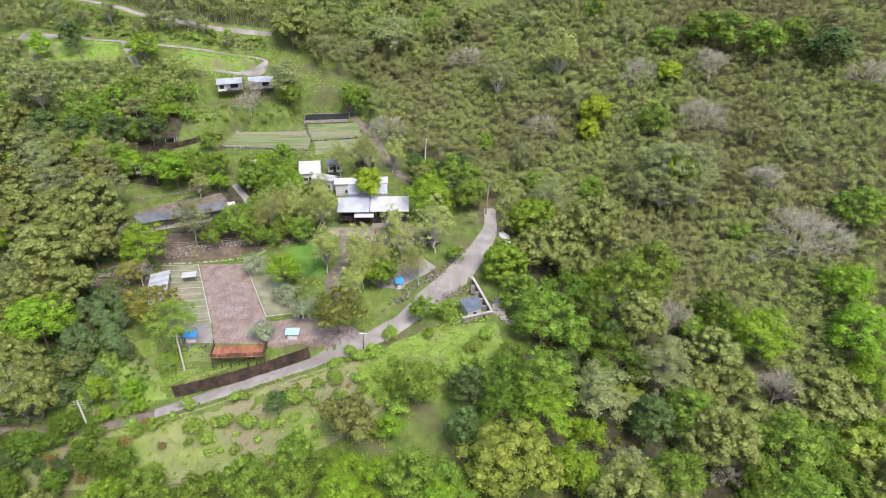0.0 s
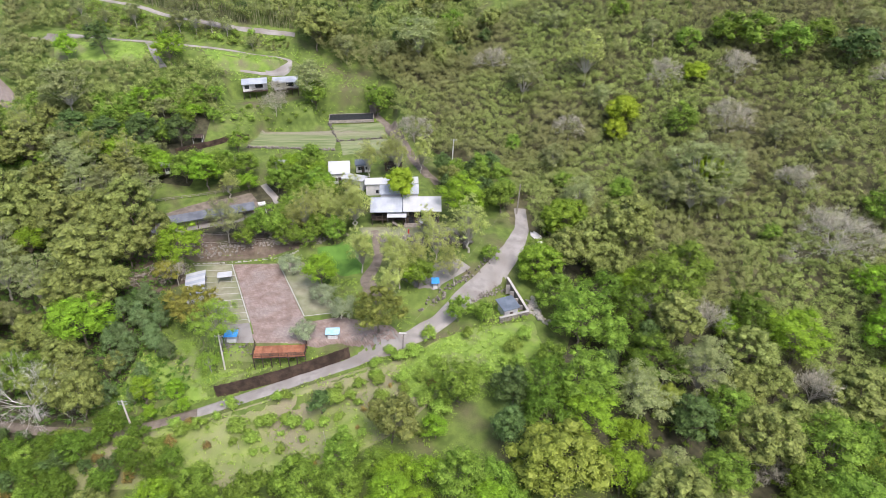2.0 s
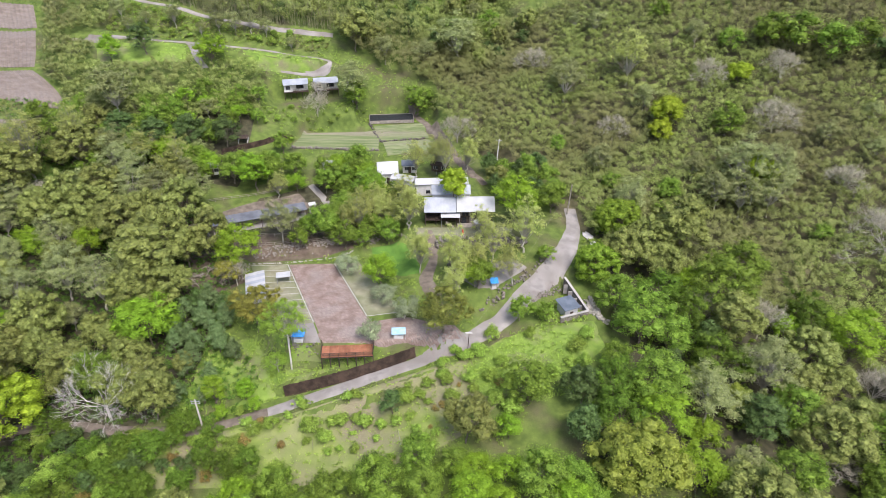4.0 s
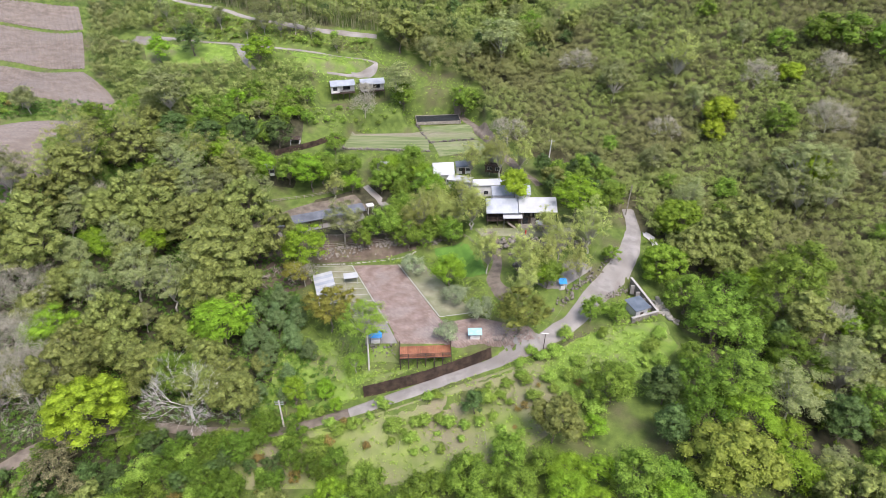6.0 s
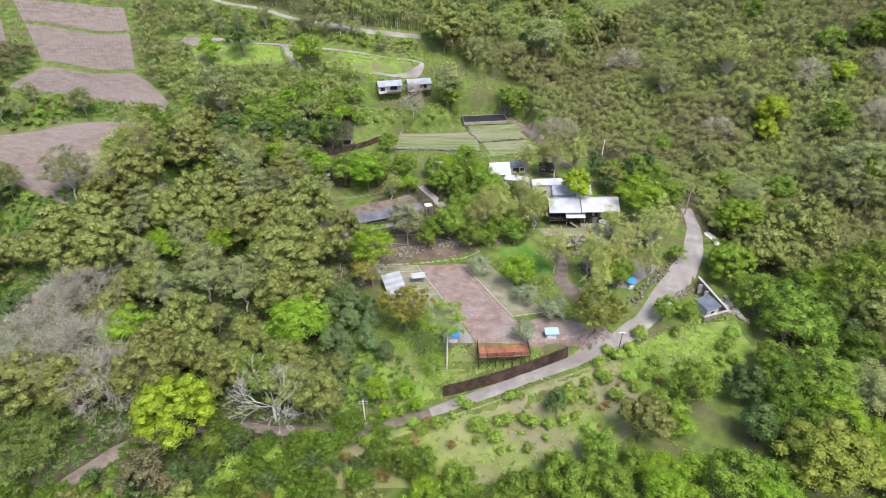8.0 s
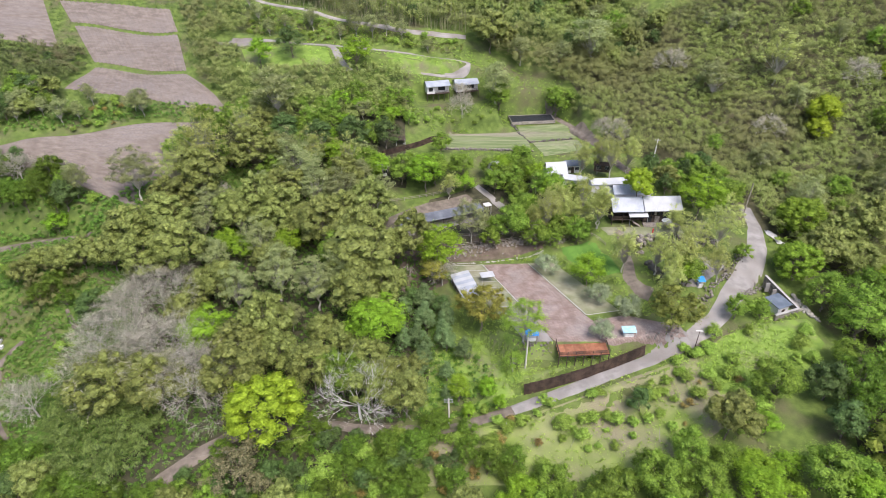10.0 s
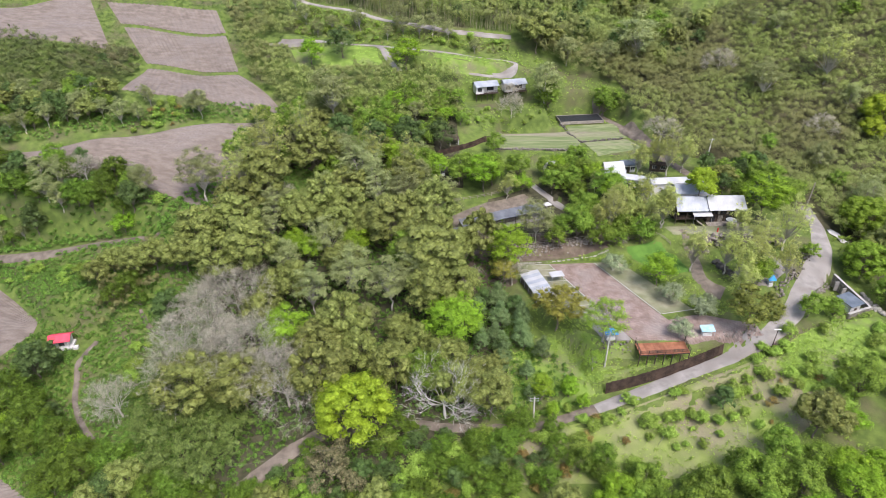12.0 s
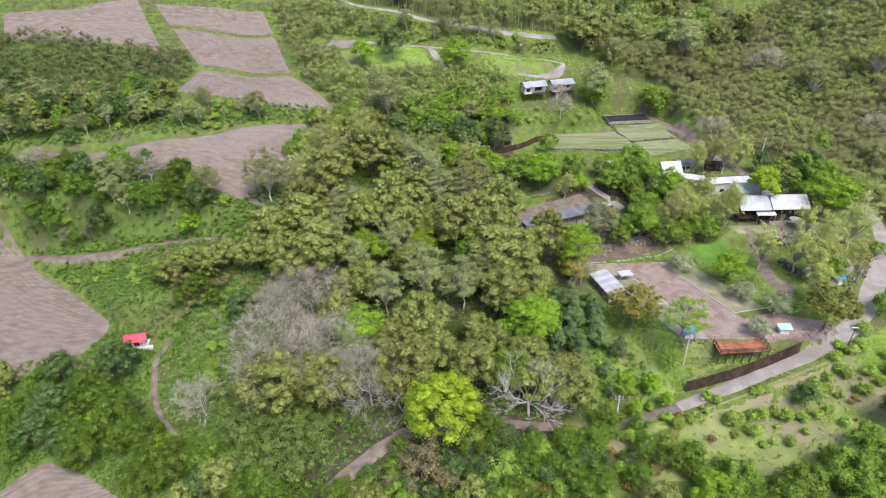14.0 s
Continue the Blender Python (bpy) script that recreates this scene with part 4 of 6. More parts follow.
slab(bm, [(-2.2, -2.2, 2.9), (2.2, -2.2, 2.9), (2.2, 2.2, 3.5), (-2.2, 2.2, 3.5)], 0.12)
part("roof", bm, BLUE_TIN, hut, "blue-grey sheet roof")
boxed("door", -0.4, 0.5, -1.78, -1.7, -0.2, 1.8, TIMBER, hut)
tank = thing("water_drum", pose(9.2, 118.6, -3.4), "dark round water drum against the wall", "drum")
piped("drum", (0, 0, -0.3), (0, 0, 1.1), 0.6, 0.6, POND, tank, n=16)
piped("lid", (0, 0, 1.1), (0, 0, 1.18), 0.64, 0.6, SLATE, tank, n=16)

def ground_sheet(x, y, turn):
    """A crumpled white sheet that lies on the ground."""
    s = thing("ground_sheet", pose(x, y, 0, 0, 0, turn), "crumpled white plastic sheet lying beside the lane", "sheet")
    u, v = np.meshgrid(np.linspace(-1, 1, 13), np.linspace(-1, 1, 21))
    X, Y = u * (1.1 + 0.3 * np.sin(v * 4.1)), v * 2.7 + 0.2 * np.sin(u * 5)
    t = math.radians(turn)
    Z = height(x + X * math.cos(t) - Y * math.sin(t), y + X * math.sin(t) + Y * math.cos(t)) + 0.26 + 0.07 * np.sin(X * 5 + 2 * np.sin(Y * 3)) + 0.05 * np.sin(Y * 7)
    o = grid_mesh("sheet", X, Y, Z, WHITE)
    o.modifiers.new("thickness", "SOLIDIFY").thickness = 0.03
    o.parent = s


ground_sheet(16.7, 146.1, 20)
def log_pile(x, y, turn, seed):
    """Cut trunks and branches thrown in a heap."""
    r = np.random.default_rng(seed)
    z = float(height(x, y))
    p = thing("log_pile", pose(x, y, z, 0, 0, turn), "loose heap of grey-brown cut branches and logs", "log pile", "log piles")
    for k in range(16):
        a, ln, rad = r.normal() * 0.5, r.uniform(1.4, 3.6), r.uniform(0.06, 0.16)
        c = Vector((r.normal() * 0.9, r.normal() * 0.7, 0.12 + 0.05 * k))
        d = Vector((math.cos(a), math.sin(a), r.normal() * 0.1)) * ln / 2
        piped("log", c - d, c + d, rad, rad * 0.75, WOOD if k % 3 else BARK, p, n=6)


for lx, ly, turn, seed in ((-83, 130.9, 20, 51), (-80.6, 133.2, 75, 52), (-83.9, 128.5, -30, 53)):
    log_pile(lx, ly, turn, seed)
net = thing("shade_net_bed", pose(-40.8, 215.4, 11.5, 0, 0, 6), "black shade-net seed bed in a low timber frame", "seed bed")
boxed("net", -7.6, 7.6, -3.4, 3.4, 0.5, 0.56, POND, net, "black netting")
for y in (-3.5, 3.5):
    boxed("frame", -7.7, 7.7, y - 0.1, y + 0.1, -0.3, 0.75, WOOD, net)
for x in (-7.7, 7.7):
    boxed("frame", x - 0.1, x + 0.1, -3.4, 3.4, -0.3, 0.75, WOOD, net)

# canopies and small things by the court
def stall(x, y, top, cover, label, w=2.8):
    s = thing("stall", pose(x, y, float(height(x, y)), 0, 0, 3), label, "stall")
    bm = bmesh.new()
    slab(bm, [(-w / 2, -0.9, top), (w / 2, -0.9, top), (w / 2, 0.9, top + 0.5), (-w / 2, 0.9, top + 0.5)], 0.06)
    part("cover", bm, cover, s)
    for x2 in (-w / 2 + 0.1, w / 2 - 0.1):
        piped("post", (x2, -0.8, 0), (x2, -0.8, top), 0.04, 0.04, METAL, s)
        piped("post", (x2, 0.8, 0), (x2, 0.8, top + 0.4), 0.04, 0.04, METAL, s)
    boxed("counter", -w / 2 + 0.4, w / 2 - 0.5, -0.6, 0.5, 0, 0.95, WHITE, s, "", 0.05)


stall(-32.0, 106.9, 1.5, PALE_BLUE, "small stall under a pale blue sheet", 3.0)
stall(-53.2, 105.6, 1.9, BLUE, "white counter under a bright blue tarp")
stall(-10.3, 125.2, 1.9, BLUE, "low bench under a bright blue tarp", 1.9)
u = thing("parasol", pose(-13.2, 145.2, 5.65), "white garden parasol over a table", "parasol")
piped("pole", (0, 0, 0), (0, 0, 2.5), 0.04, 0.03, WOOD, u)
piped("canopy", (0, 0, 2.2), (0, 0, 2.75), 1.5, 0.05, WHITE, u, n=10)
piped("table", (0, 0, 0.68), (0, 0, 0.74), 0.6, 0.6, WOOD, u, n=12)
hy = thing("fire_hydrant", pose(-17.4, 142.8, 5.6), "red standpipe beside the terrace", "hydrant")
piped("body", (0, 0, 0), (0, 0, 1.0), 0.18, 0.16, RED, hy)
piped("cap", (0, 0, 1.0), (0, 0, 1.2), 0.22, 0.08, RED, hy)

top_a = utility_pole(-54.6, 102.2, 9.6, "grey concrete utility pole with a yellow foot band", (0, 1.2))
top_b = utility_pole(-71, 91.0, 7.4, "grey concrete utility pole with crossarms beside the lane", (0, -1), 2)
utility_pole(-5.7, 185.3, 8.0, "white concrete utility pole beside the bamboo", (0, 4), 1, WHITE)
utility_pole(11.8, 155.6, 9.5, "leaning pale pole beside the top of the lane", (0, 3.5), 0, WOOD)
lamp = thing("street_lamp", pose(-17.2, 106.4, float(height(-17.2, 106.4)) - 0.2, 0, 3, 0), "dark street lamp with a pale flat head", "lamp")
piped("post", (0, 0, 0), (0, 0, 5.4), 0.1, 0.06, TIMBER, lamp)
boxed("head", -0.9, 0.7, -0.15, 0.15, 5.35, 5.5, WHITE, lamp, "", 0.04)
cable(top_b, top_a, 0.8)
cable(top_a, Vector((-17.0, 106.4, float(height(-17.2, 106.4)) + 5.2)), 0.9)
cable(Vector((-17.0, 106.4, float(height(-17.2, 106.4)) + 5.2)), Vector((11.5, 155.6, 12.0)), 2.0)
cable(top_b, Vector((-125, 70, 2.0)), 1.5)

# white edging, bay lines, stone rows
def stripe(a, b, w, group):
    n = max(int(math.dist(a, b) / 1.5), 1)
    q = np.linspace(0, 1, n + 1)
    c = np.array(a)[None] * (1 - q[:, None]) + np.array(b)[None] * q[:, None]
    d = np.array(b) - np.array(a)
    nrm = np.array([-d[1], d[0]]) / np.hypot(*d) * w / 2
    L, R = c + nrm, c - nrm
    X, Y = np.stack([L[:, 0], L[:, 0] * 0.5 + R[:, 0] * 0.5, R[:, 0]], 1), np.stack([L[:, 1], L[:, 1] * 0.5 + R[:, 1] * 0.5, R[:, 1]], 1)
    Z = height(X, Y) + 0.18
    Z[:, [0, 2]] -= 0.07
    tagged(grid_mesh("painted_line", X, Y, Z, LINE), "pale edging line set in the paving", "line", group, "structure")


stripe((-50.3, 136.8), (-39.6, 114.4), 0.3, "court edging")
stripe((-39.6, 114.4), (-31.2, 116.2), 0.26, "court edging")
stripe((-62.1, 136.3), (-51.2, 112), 0.3, "court edging")
for k in range(10):
    f = k / 9.5
    a = np.array((-62.1, 136.3)) * (1 - f) + np.array((-51.2, 112)) * f
    b = np.array((-71.5, 135.8)) * (1 - f) + np.array((-56.6, 111)) * f
    stripe(tuple(a), tuple(b), 0.15, "parking bay lines")
rocks("stone_edging", [(-72, 136.6), (-61, 137.4), (-54, 139.0), (-46, 140.8)], 90, 0.2, 0.06, "row of whitewashed stones edging the court", material=LINE)
rocks("rubble_wall", [(-75, 140), (-62, 142.5), (-50, 144), (-40, 146)], 420, 0.3, 0.8, "rough dry-stone bank behind the court")
rocks("rock_garden", [(-24, 140.5), (-14, 140.6), (-6, 141.2), (-2, 140)], 170, 0.55, 0.5, "pale boulders holding up the terrace", 0.5, 3)
rocks("dry_stone_wall", [(-72, 192.4), (-58, 191.4), (-43.4, 190.2)], 200, 0.34, 0.15, "low dry-stone terrace wall of the garden", 0.35, 2)
rocks("dry_stone_wall", [(-43.2, 197.8), (-28.7, 200.8)], 90, 0.3, 0.12, "low dry-stone terrace wall of the garden", 0.3, 2)
rocks("dry_stone_wall", [(-43.2, 198), (-46.8, 208), (-48.5, 211)], 70, 0.3, 0.12, "low dry-stone terrace wall of the garden", 0.3, 2)
rocks("roadside_stones", [(-14, 118), (-9, 122.5), (-4, 128), (2, 134), (6, 140)], 110, 0.3, 0.5, "rough boulders along the lane", 0.4, 2)
rocks("rubble_heap", [(-28.5, 107.2), (-23, 107.6), (-20, 108.6)], 45, 0.2, 0.5, "heap of pale rubble beside the lane", 0.3, 2)
rocks("rubble_heap", [(-55, 104), (-49, 103.8)], 30, 0.24, 0.3, "rubble footing below the apron", 0.4, 2)
rocks("rubble_heap", [(-21, 134), (-18, 127)], 80, 0.5, 0.5, "boulders beside the gravel path", 0.4, 2)
rocks("wood_pile", [(12.5, 124), (14.5, 117.5)], 60, 0.5, 0.7, "heap of pale cut branches beside the wall", 0.2, 2, PALE_BARK)
rocks("rubble_wall", [(-1.8, 121.2), (2.5, 124.8), (6.6, 128.6)], 70, 0.26, 0.25, "stone wall below the lane", 0.3, 2, STONE)


def rail_fence(line, step, tall, label):
    pts = resample(line, step)
    f = thing("rail_fence", Matrix.Identity(4), label, "fence", "timber rail fences")
    top = [Vector((p[0], p[1], float(height(*p)))) for p in pts]
    for p in top:
        piped("post", p - Vector((0, 0, 0.4)), p + Vector((0, 0, tall)), 0.07, 0.07, WOOD, f, n=6)
    for a, b in zip(top, top[1:]):
        for z in (tall * 0.5, tall * 0.95):
            piped("rail", a + Vector((0, 0, z)), b + Vector((0, 0, z)), 0.05, 0.05, WOOD, f, n=5)


rail_fence([(-71.1, 142.1), (-62.9, 143.7), (-54, 144.1), (-47.1, 146.3)], 2.2, 1.1, "grey timber rail fence behind the court")
rail_fence([(-72, 146.2), (-62, 147), (-53, 147.8), (-45, 149.4)], 2.2, 1.1, "grey timber rail fence above the rubble bank")
rail_fence([(-96.6, 160), (-82, 164.2), (-68.9, 170.4)], 2.2, 1.0, "grey timber handrail up the slope")
rail_fence([(-35.1, 146.8), (-33.7, 141.2), (-30, 140.6)], 2.0, 1.0, "grey timber rail fence beside the steps")
for x, y, tilt in ((-47.5, 84.5, 12), (-30.5, 84, -14), (-60, 88, 6)):
    st = thing("stake", pose(x, y, float(height(x, y)) - 0.2, tilt, tilt * 0.6, 0), "pale bare stake in the meadow", "stake", "meadow stakes")
    piped("shaft", (0, 0, 0), (0, 0, 3.4), 0.05, 0.035, PALE_BARK, st, n=6)


# ---- plants ----
def heart(fineness):
    bm = bmesh.new()
    bmesh.ops.create_icosphere(bm, subdivisions=fineness, radius=1)
    tri = np.array([[v.index for v in f.verts] for f in bm.faces])
    ball = np.array([v.co[:] for v in bm.verts])
    bm.free()
    return tri, ball


HEART = {k: heart(k) for k in (1, 2)}


def crown_mesh(name, seed, R, Z0, Z1, lobes, lobe_r, leaves, leaf, material, aspect=0.65, open_low=0.25, pointed=0.0, ragged=0.35, full=0.8, flat=0.72):
    """A crown of fine leaves in lobes between the heights Z0 and Z1; full: how dense the lobes are inside, flat: their height to their width."""
    r = np.random.default_rng(seed)
    k = np.arange(lobes) + 0.5
    up = 1 - k / lobes * (1 + open_low * 2)
    up = np.clip(up + r.normal(size=lobes) * 0.08, -0.7, 1)
    ang = k * 2.39996 + r.uniform(0, 6) + r.normal(size=lobes) * 0.35
    wide_at = np.sqrt(np.maximum(1 - up * up, 0.02))
    reach = r.uniform(1 - ragged, 1.05, lobes)
    reach[2::4] *= r.uniform(0.62, 0.8, len(reach[2::4]))
    cz, hz = (Z0 + Z1) / 2, (Z1 - Z0) / 2
    taper = 1 - pointed * np.clip((up + 0.4) / 1.4, 0, 1)
    lop = 1 + 0.16 * np.cos(ang - r.uniform(0, 6)) + 0.1 * np.cos(2 * ang - r.uniform(0, 6))
    side = wide_at * (R - lobe_r * 0.6) * reach * taper * lop
    c = np.stack([np.cos(ang) * side, np.sin(ang) * side, cz + up * (hz - lobe_r * 0.5) * reach], -1)
    lr = lobe_r * r.uniform(0.5, 1.45, lobes)
    wide = r.uniform(0.75, 1.3, (lobes, 3)) * np.array([1, 1, flat])
    share = lr ** 2 / (lr ** 2).sum()
    own = r.choice(lobes, size=leaves, p=share)
    d = r.normal(size=(leaves, 3))
    d /= np.linalg.norm(d, axis=1)[:, None]
    out = c[own] - np.array([0, 0, cz - hz * 0.3])
    out /= np.linalg.norm(out, axis=1)[:, None] + 1e-6
    d = d + out * 0.3 + np.array([0, 0, 0.3])
    d /= np.linalg.norm(d, axis=1)[:, None]
    near_in = 0.62 * min(full, 1.0)
    pos = c[own] + d * (lr[own] * r.uniform(near_in, 1.22, leaves))[:, None] * wide[own]
    nrm = d * 0.55 + out * 0.35 + np.array([0, 0, 0.75]) + r.normal(size=(leaves, 3)) * 0.4
    swell = d * 0.7 + out * 0.35 + np.array([0, 0, 0.4]) + r.normal(size=(leaves, 3)) * 0.45
    V = leaf_blades(pos, nrm, leaf * r.uniform(0.55, 1.4, leaves), aspect, r)
    if full <= 0:
        return blade_mesh(name, V, material, swell), c
    # the dense inside of each lobe: a rough ragged mass of leaves, not a ball
    tri, ball = HEART[1 if full < 0.8 and (lobe_r > 1.15 or lobes < 30 or lobes > 62) else 2]
    push = (r.uniform(0.5, 1.0, (lobes, len(ball))) * full)[:, :, None] * lr[:, None, None]
    H = c[:, None, :] + ball[None] * push * wide[:, None, :]
    keep = ball[tri].mean(1)[:, 2] > -0.45
    N = np.repeat((ball + np.array([0, 0, 0.25]))[tri[keep]][None], lobes, 0) + r.normal(size=(lobes, keep.sum(), 1, 3)) * 0.5
    return blade_mesh(name, V, material, swell, (H[:, tri[keep]].reshape(-1, 3, 3), N.reshape(-1, 3, 3))), c


def trunk_mesh(name, seed, c, z0, girth, material, share=1.0):
    """A tapered trunk with limbs that reach into the lobes."""
    r = np.random.default_rng(seed)
    bm = bmesh.new()
    p, rad = Vector((0, 0, -0.5)), girth
    fork = []
    for k in range(3):
        q = Vector((r.normal() * 0.15, r.normal() * 0.15, z0 * (k + 1) / 3))
        tube(bm, p, q, rad, rad * 0.82, 7)
        p, rad = q, rad * 0.82
        fork.append((q, rad))
    for lobe in c[: max(int(len(c) * share), 4)]:
        q = Vector(lobe)
        mid = p.lerp(q, 0.5) + Vector((0, 0, 0.25))
        mid += Vector(r.normal(size=3)) * 0.3
        tube(bm, p, mid, rad * 0.34, rad * 0.2, 5)
        tube(bm, mid, q, rad * 0.2, rad * 0.06, 4)
    me = bpy.data.meshes.new(name)
    bm.to_mesh(me)
    bm.free()
    me.materials.append(material)
    return me


def bare_mesh(seed, R, H, thin, deep, twigs):
    """Trunk, limbs and twigs of a leafless tree; thin: how slender its limbs are."""
    r = np.random.default_rng(seed)
    bm = bmesh.new()
    tips = []

    def grow(p, d, ln, rad, depth):
        q = p + d * ln
        tube(bm, p, q, rad * thin, rad * 0.64 * thin, 5 if depth < 2 else 3)
        if depth >= deep - 1:
            tips.append((p, q))
        if depth >= deep:
            return
        for _ in range(3):
            t = Vector(r.normal(size=3))
            nd = (d * 0.9 + t * 0.5 + Vector((0, 0, 0.16))).normalized()
            grow(p.lerp(q, r.uniform(0.6, 1.0)), nd, ln * r.uniform(0.62, 0.85), max(rad * 0.58, 0.012), depth + 1)

    base = Vector((0, 0, -0.5))
    top = Vector((r.normal() * 0.2, r.normal() * 0.2, H * 0.28))
    tube(bm, base, top, 0.2 * thin + 0.06, 0.16 * thin + 0.02, 7)
    for k in range(9):
        a = k * 2.39996 + r.uniform(-0.4, 0.4)
        d = Vector((math.cos(a) * R / H * 1.3, math.sin(a) * R / H * 1.3, r.uniform(0.15, 1.1))).normalized()
        grow(base.lerp(top, r.uniform(0.75, 1.0)), d, H * 0.27, 0.075, 1)
    me = bpy.data.meshes.new("trunk")
    bm.to_mesh(me)
    bm.free()
    me.materials.append(PALE_BARK)
    a, b = (np.array([t[k][:] for t in tips]) for k in (0, 1))
    own = np.repeat(np.arange(len(tips)), twigs)
    n = len(own)
    axis = (b - a)[own] + r.normal(size=(n, 3)) * 0.45 * np.linalg.norm((b - a)[own], axis=1)[:, None] + np.array([0, 0, 0.06])
    d = axis / np.linalg.norm(axis, axis=1)[:, None]
    ln = r.uniform(0.3, 0.85, n)
    pos = a[own] + (b - a)[own] * r.uniform(0.2, 1.0, n)[:, None] + d * ln[:, None] * 0.5
    V = leaf_blades(pos, np.cross(d, r.normal(size=(n, 3))), ln, 0.03 * thin + 0.006, r, d)
    return me, blade_mesh("crown", V, TWIG, d * 0.6 + np.array([0, 0, 0.7]))


KINDS = {}


def kind(key, label, category, name, variants, bark=BARK, share=1.0, girth=0.2, **kw):
    """The meshes of a kind, shared by all its plants: for small or far ones, usual ones, and finer ones for those that grow large."""
    fine = dict(kw, lobes=int(kw["lobes"] * 1.8), lobe_r=kw["lobe_r"] * 0.76, leaves=int(kw["leaves"] * 1.5), leaf=kw["leaf"] * 0.72)
    coarse = dict(kw, lobes=int(kw["lobes"] * 0.75), lobe_r=kw["lobe_r"] * 1.16, leaves=int(kw["leaves"] * 0.5), leaf=kw["leaf"] * 1.25)
    made = []
    for sort in (coarse, kw, fine):
        row = []
        for s in range(variants):
            me, c = crown_mesh("crown", hash_of(key) + s, **sort)
            row.append((me, trunk_mesh("trunk", s + 5, c[: kw["lobes"]], kw["Z0"] + 0.6, girth, bark, share)))
        made.append(row)
    KINDS[key] = (name, label, category, made, kw["R"])


def hash_of(s):
    return sum(ord(ch) * (k + 3) for k, ch in enumerate(s)) % 10007


# for a tree of usual size: crown about 4 m in radius, about 9 m tall
kind("lime", "broad tree in fresh lime-green leaf", "tree", "spring_tree", 3, R=4.2, Z0=1.5, Z1=9.0, lobes=44, lobe_r=1.2, leaves=5200, leaf=0.22, material=LIME, flat=0.6, full=0.66, ragged=0.32)
kind("yellow", "rounded tree in yellow-green spring leaf", "tree", "yellow_tree", 2, R=4.2, Z0=1.6, Z1=8.8, lobes=58, lobe_r=1.08, leaves=9000, leaf=0.2, material=YELLOW, full=0.9, ragged=0.22)
kind("pale", "broad tree in pale yellow-green leaf", "tree", "spring_tree", 2, R=4.2, Z0=1.6, Z1=8.8, lobes=54, lobe_r=1.0, leaves=5400, leaf=0.21, material=PALE, full=0.85, ragged=0.3)
kind("mid", "full green broadleaf tree with rounded crown", "tree", "broadleaf_tree", 3, R=4.2, Z0=0.8, Z1=9.0, lobes=48, lobe_r=1.15, leaves=5400, leaf=0.21, material=MID, flat=0.7, full=0.7, ragged=0.34)
kind("deep", "dense deep-green broadleaf tree", "tree", "broadleaf_tree", 3, R=4.2, Z0=0.6, Z1=8.4, lobes=46, lobe_r=1.1, leaves=5200, leaf=0.22, material=DEEP, full=0.68, ragged=0.36)
kind("olive", "dense olive-green tree with clumped crown", "tree", "acacia_tree", 3, R=4.4, Z0=1.8, Z1=10.4, lobes=56, lobe_r=1.1, leaves=8200, leaf=0.165, material=OLIVE, ragged=0.26, full=0.9, flat=0.85)
kind("dark", "dark green bushy tree in the shade", "tree", "evergreen_tree", 3, R=3.8, Z0=0.8, Z1=8.0, lobes=34, lobe_r=1.1, leaves=4000, leaf=0.2, material=DARK, pointed=0.35, full=0.75)
kind("grey", "pale grey-green tree with thin open crown", "tree", "pale_tree", 3, bark=PALE_BARK, R=4.0, Z0=1.6, Z1=10.4, lobes=54, lobe_r=0.85, leaves=7000, leaf=0.22, material=GREY, ragged=0.5, full=0.35, flat=0.6)
kind("silver", "small silver-leaved tree beside the paving", "tree", "silver_tree", 2, bark=PALE_BARK, R=3.6, Z0=1.0, Z1=5.2, lobes=30, lobe_r=0.85, leaves=4200, leaf=0.2, material=SILVER, ragged=0.5, full=0.5)
kind("cream", "bush covered in cream-coloured blossom", "shrub", "blossom_bush", 1, R=3.0, Z0=0.5, Z1=5.5, lobes=30, lobe_r=0.7, leaves=3200, leaf=0.22, material=CREAM, ragged=0.5, full=0.4)
kind("bronze", "spreading tree with bronze-green leaves", "tree", "bronze_tree", 2, R=4.4, Z0=2.2, Z1=7.4, lobes=48, lobe_r=1.0, leaves=4600, leaf=0.2, material=BRONZE, full=0.75)
kind("golden", "spreading tree in golden-green new leaf", "tree", "golden_tree", 2, R=4.3, Z0=2.4, Z1=8.4, lobes=50, lobe_r=0.95, leaves=4800, leaf=0.2, material=GOLDEN, full=0.75, flat=0.6)
kind("fir", "small blue-green conifer below the grove", "tree", "conifer", 2, R=2.6, Z0=0.4, Z1=7.6, lobes=34, lobe_r=0.8, leaves=3600, leaf=0.2, material=BLUISH, full=0.75, pointed=0.7, ragged=0.3)
kind("column", "upright bright green tree on the grass bank", "tree", "upright_tree", 2, R=2.4, Z0=0.3, Z1=7.0, lobes=34, lobe_r=0.75, leaves=3400, leaf=0.2, material=LIME, full=0.75, ragged=0.35)
kind("canopy", "tall yellow-green tree rising behind the roof", "tree", "yellow_tree", 1, R=4.0, Z0=5.6, Z1=12.6, lobes=54, lobe_r=1.1, leaves=5400, leaf=0.21, material=YELLOW, full=0.85)
kind("airy", "slender tree with thin pale lime crown", "tree", "spring_tree", 1, bark=PALE_BARK, R=4.0, Z0=2.0, Z1=9.4, lobes=56, lobe_r=0.85, leaves=6600, leaf=0.19, material=AIRY, full=0.25, ragged=0.35)
kind("round", "dense clipped round green tree", "tree", "clipped_tree", 1, R=4.0, Z0=0.3, Z1=7.4, lobes=80, lobe_r=1.0, leaves=7200, leaf=0.2, material=DOME, ragged=0.08, full=0.85)
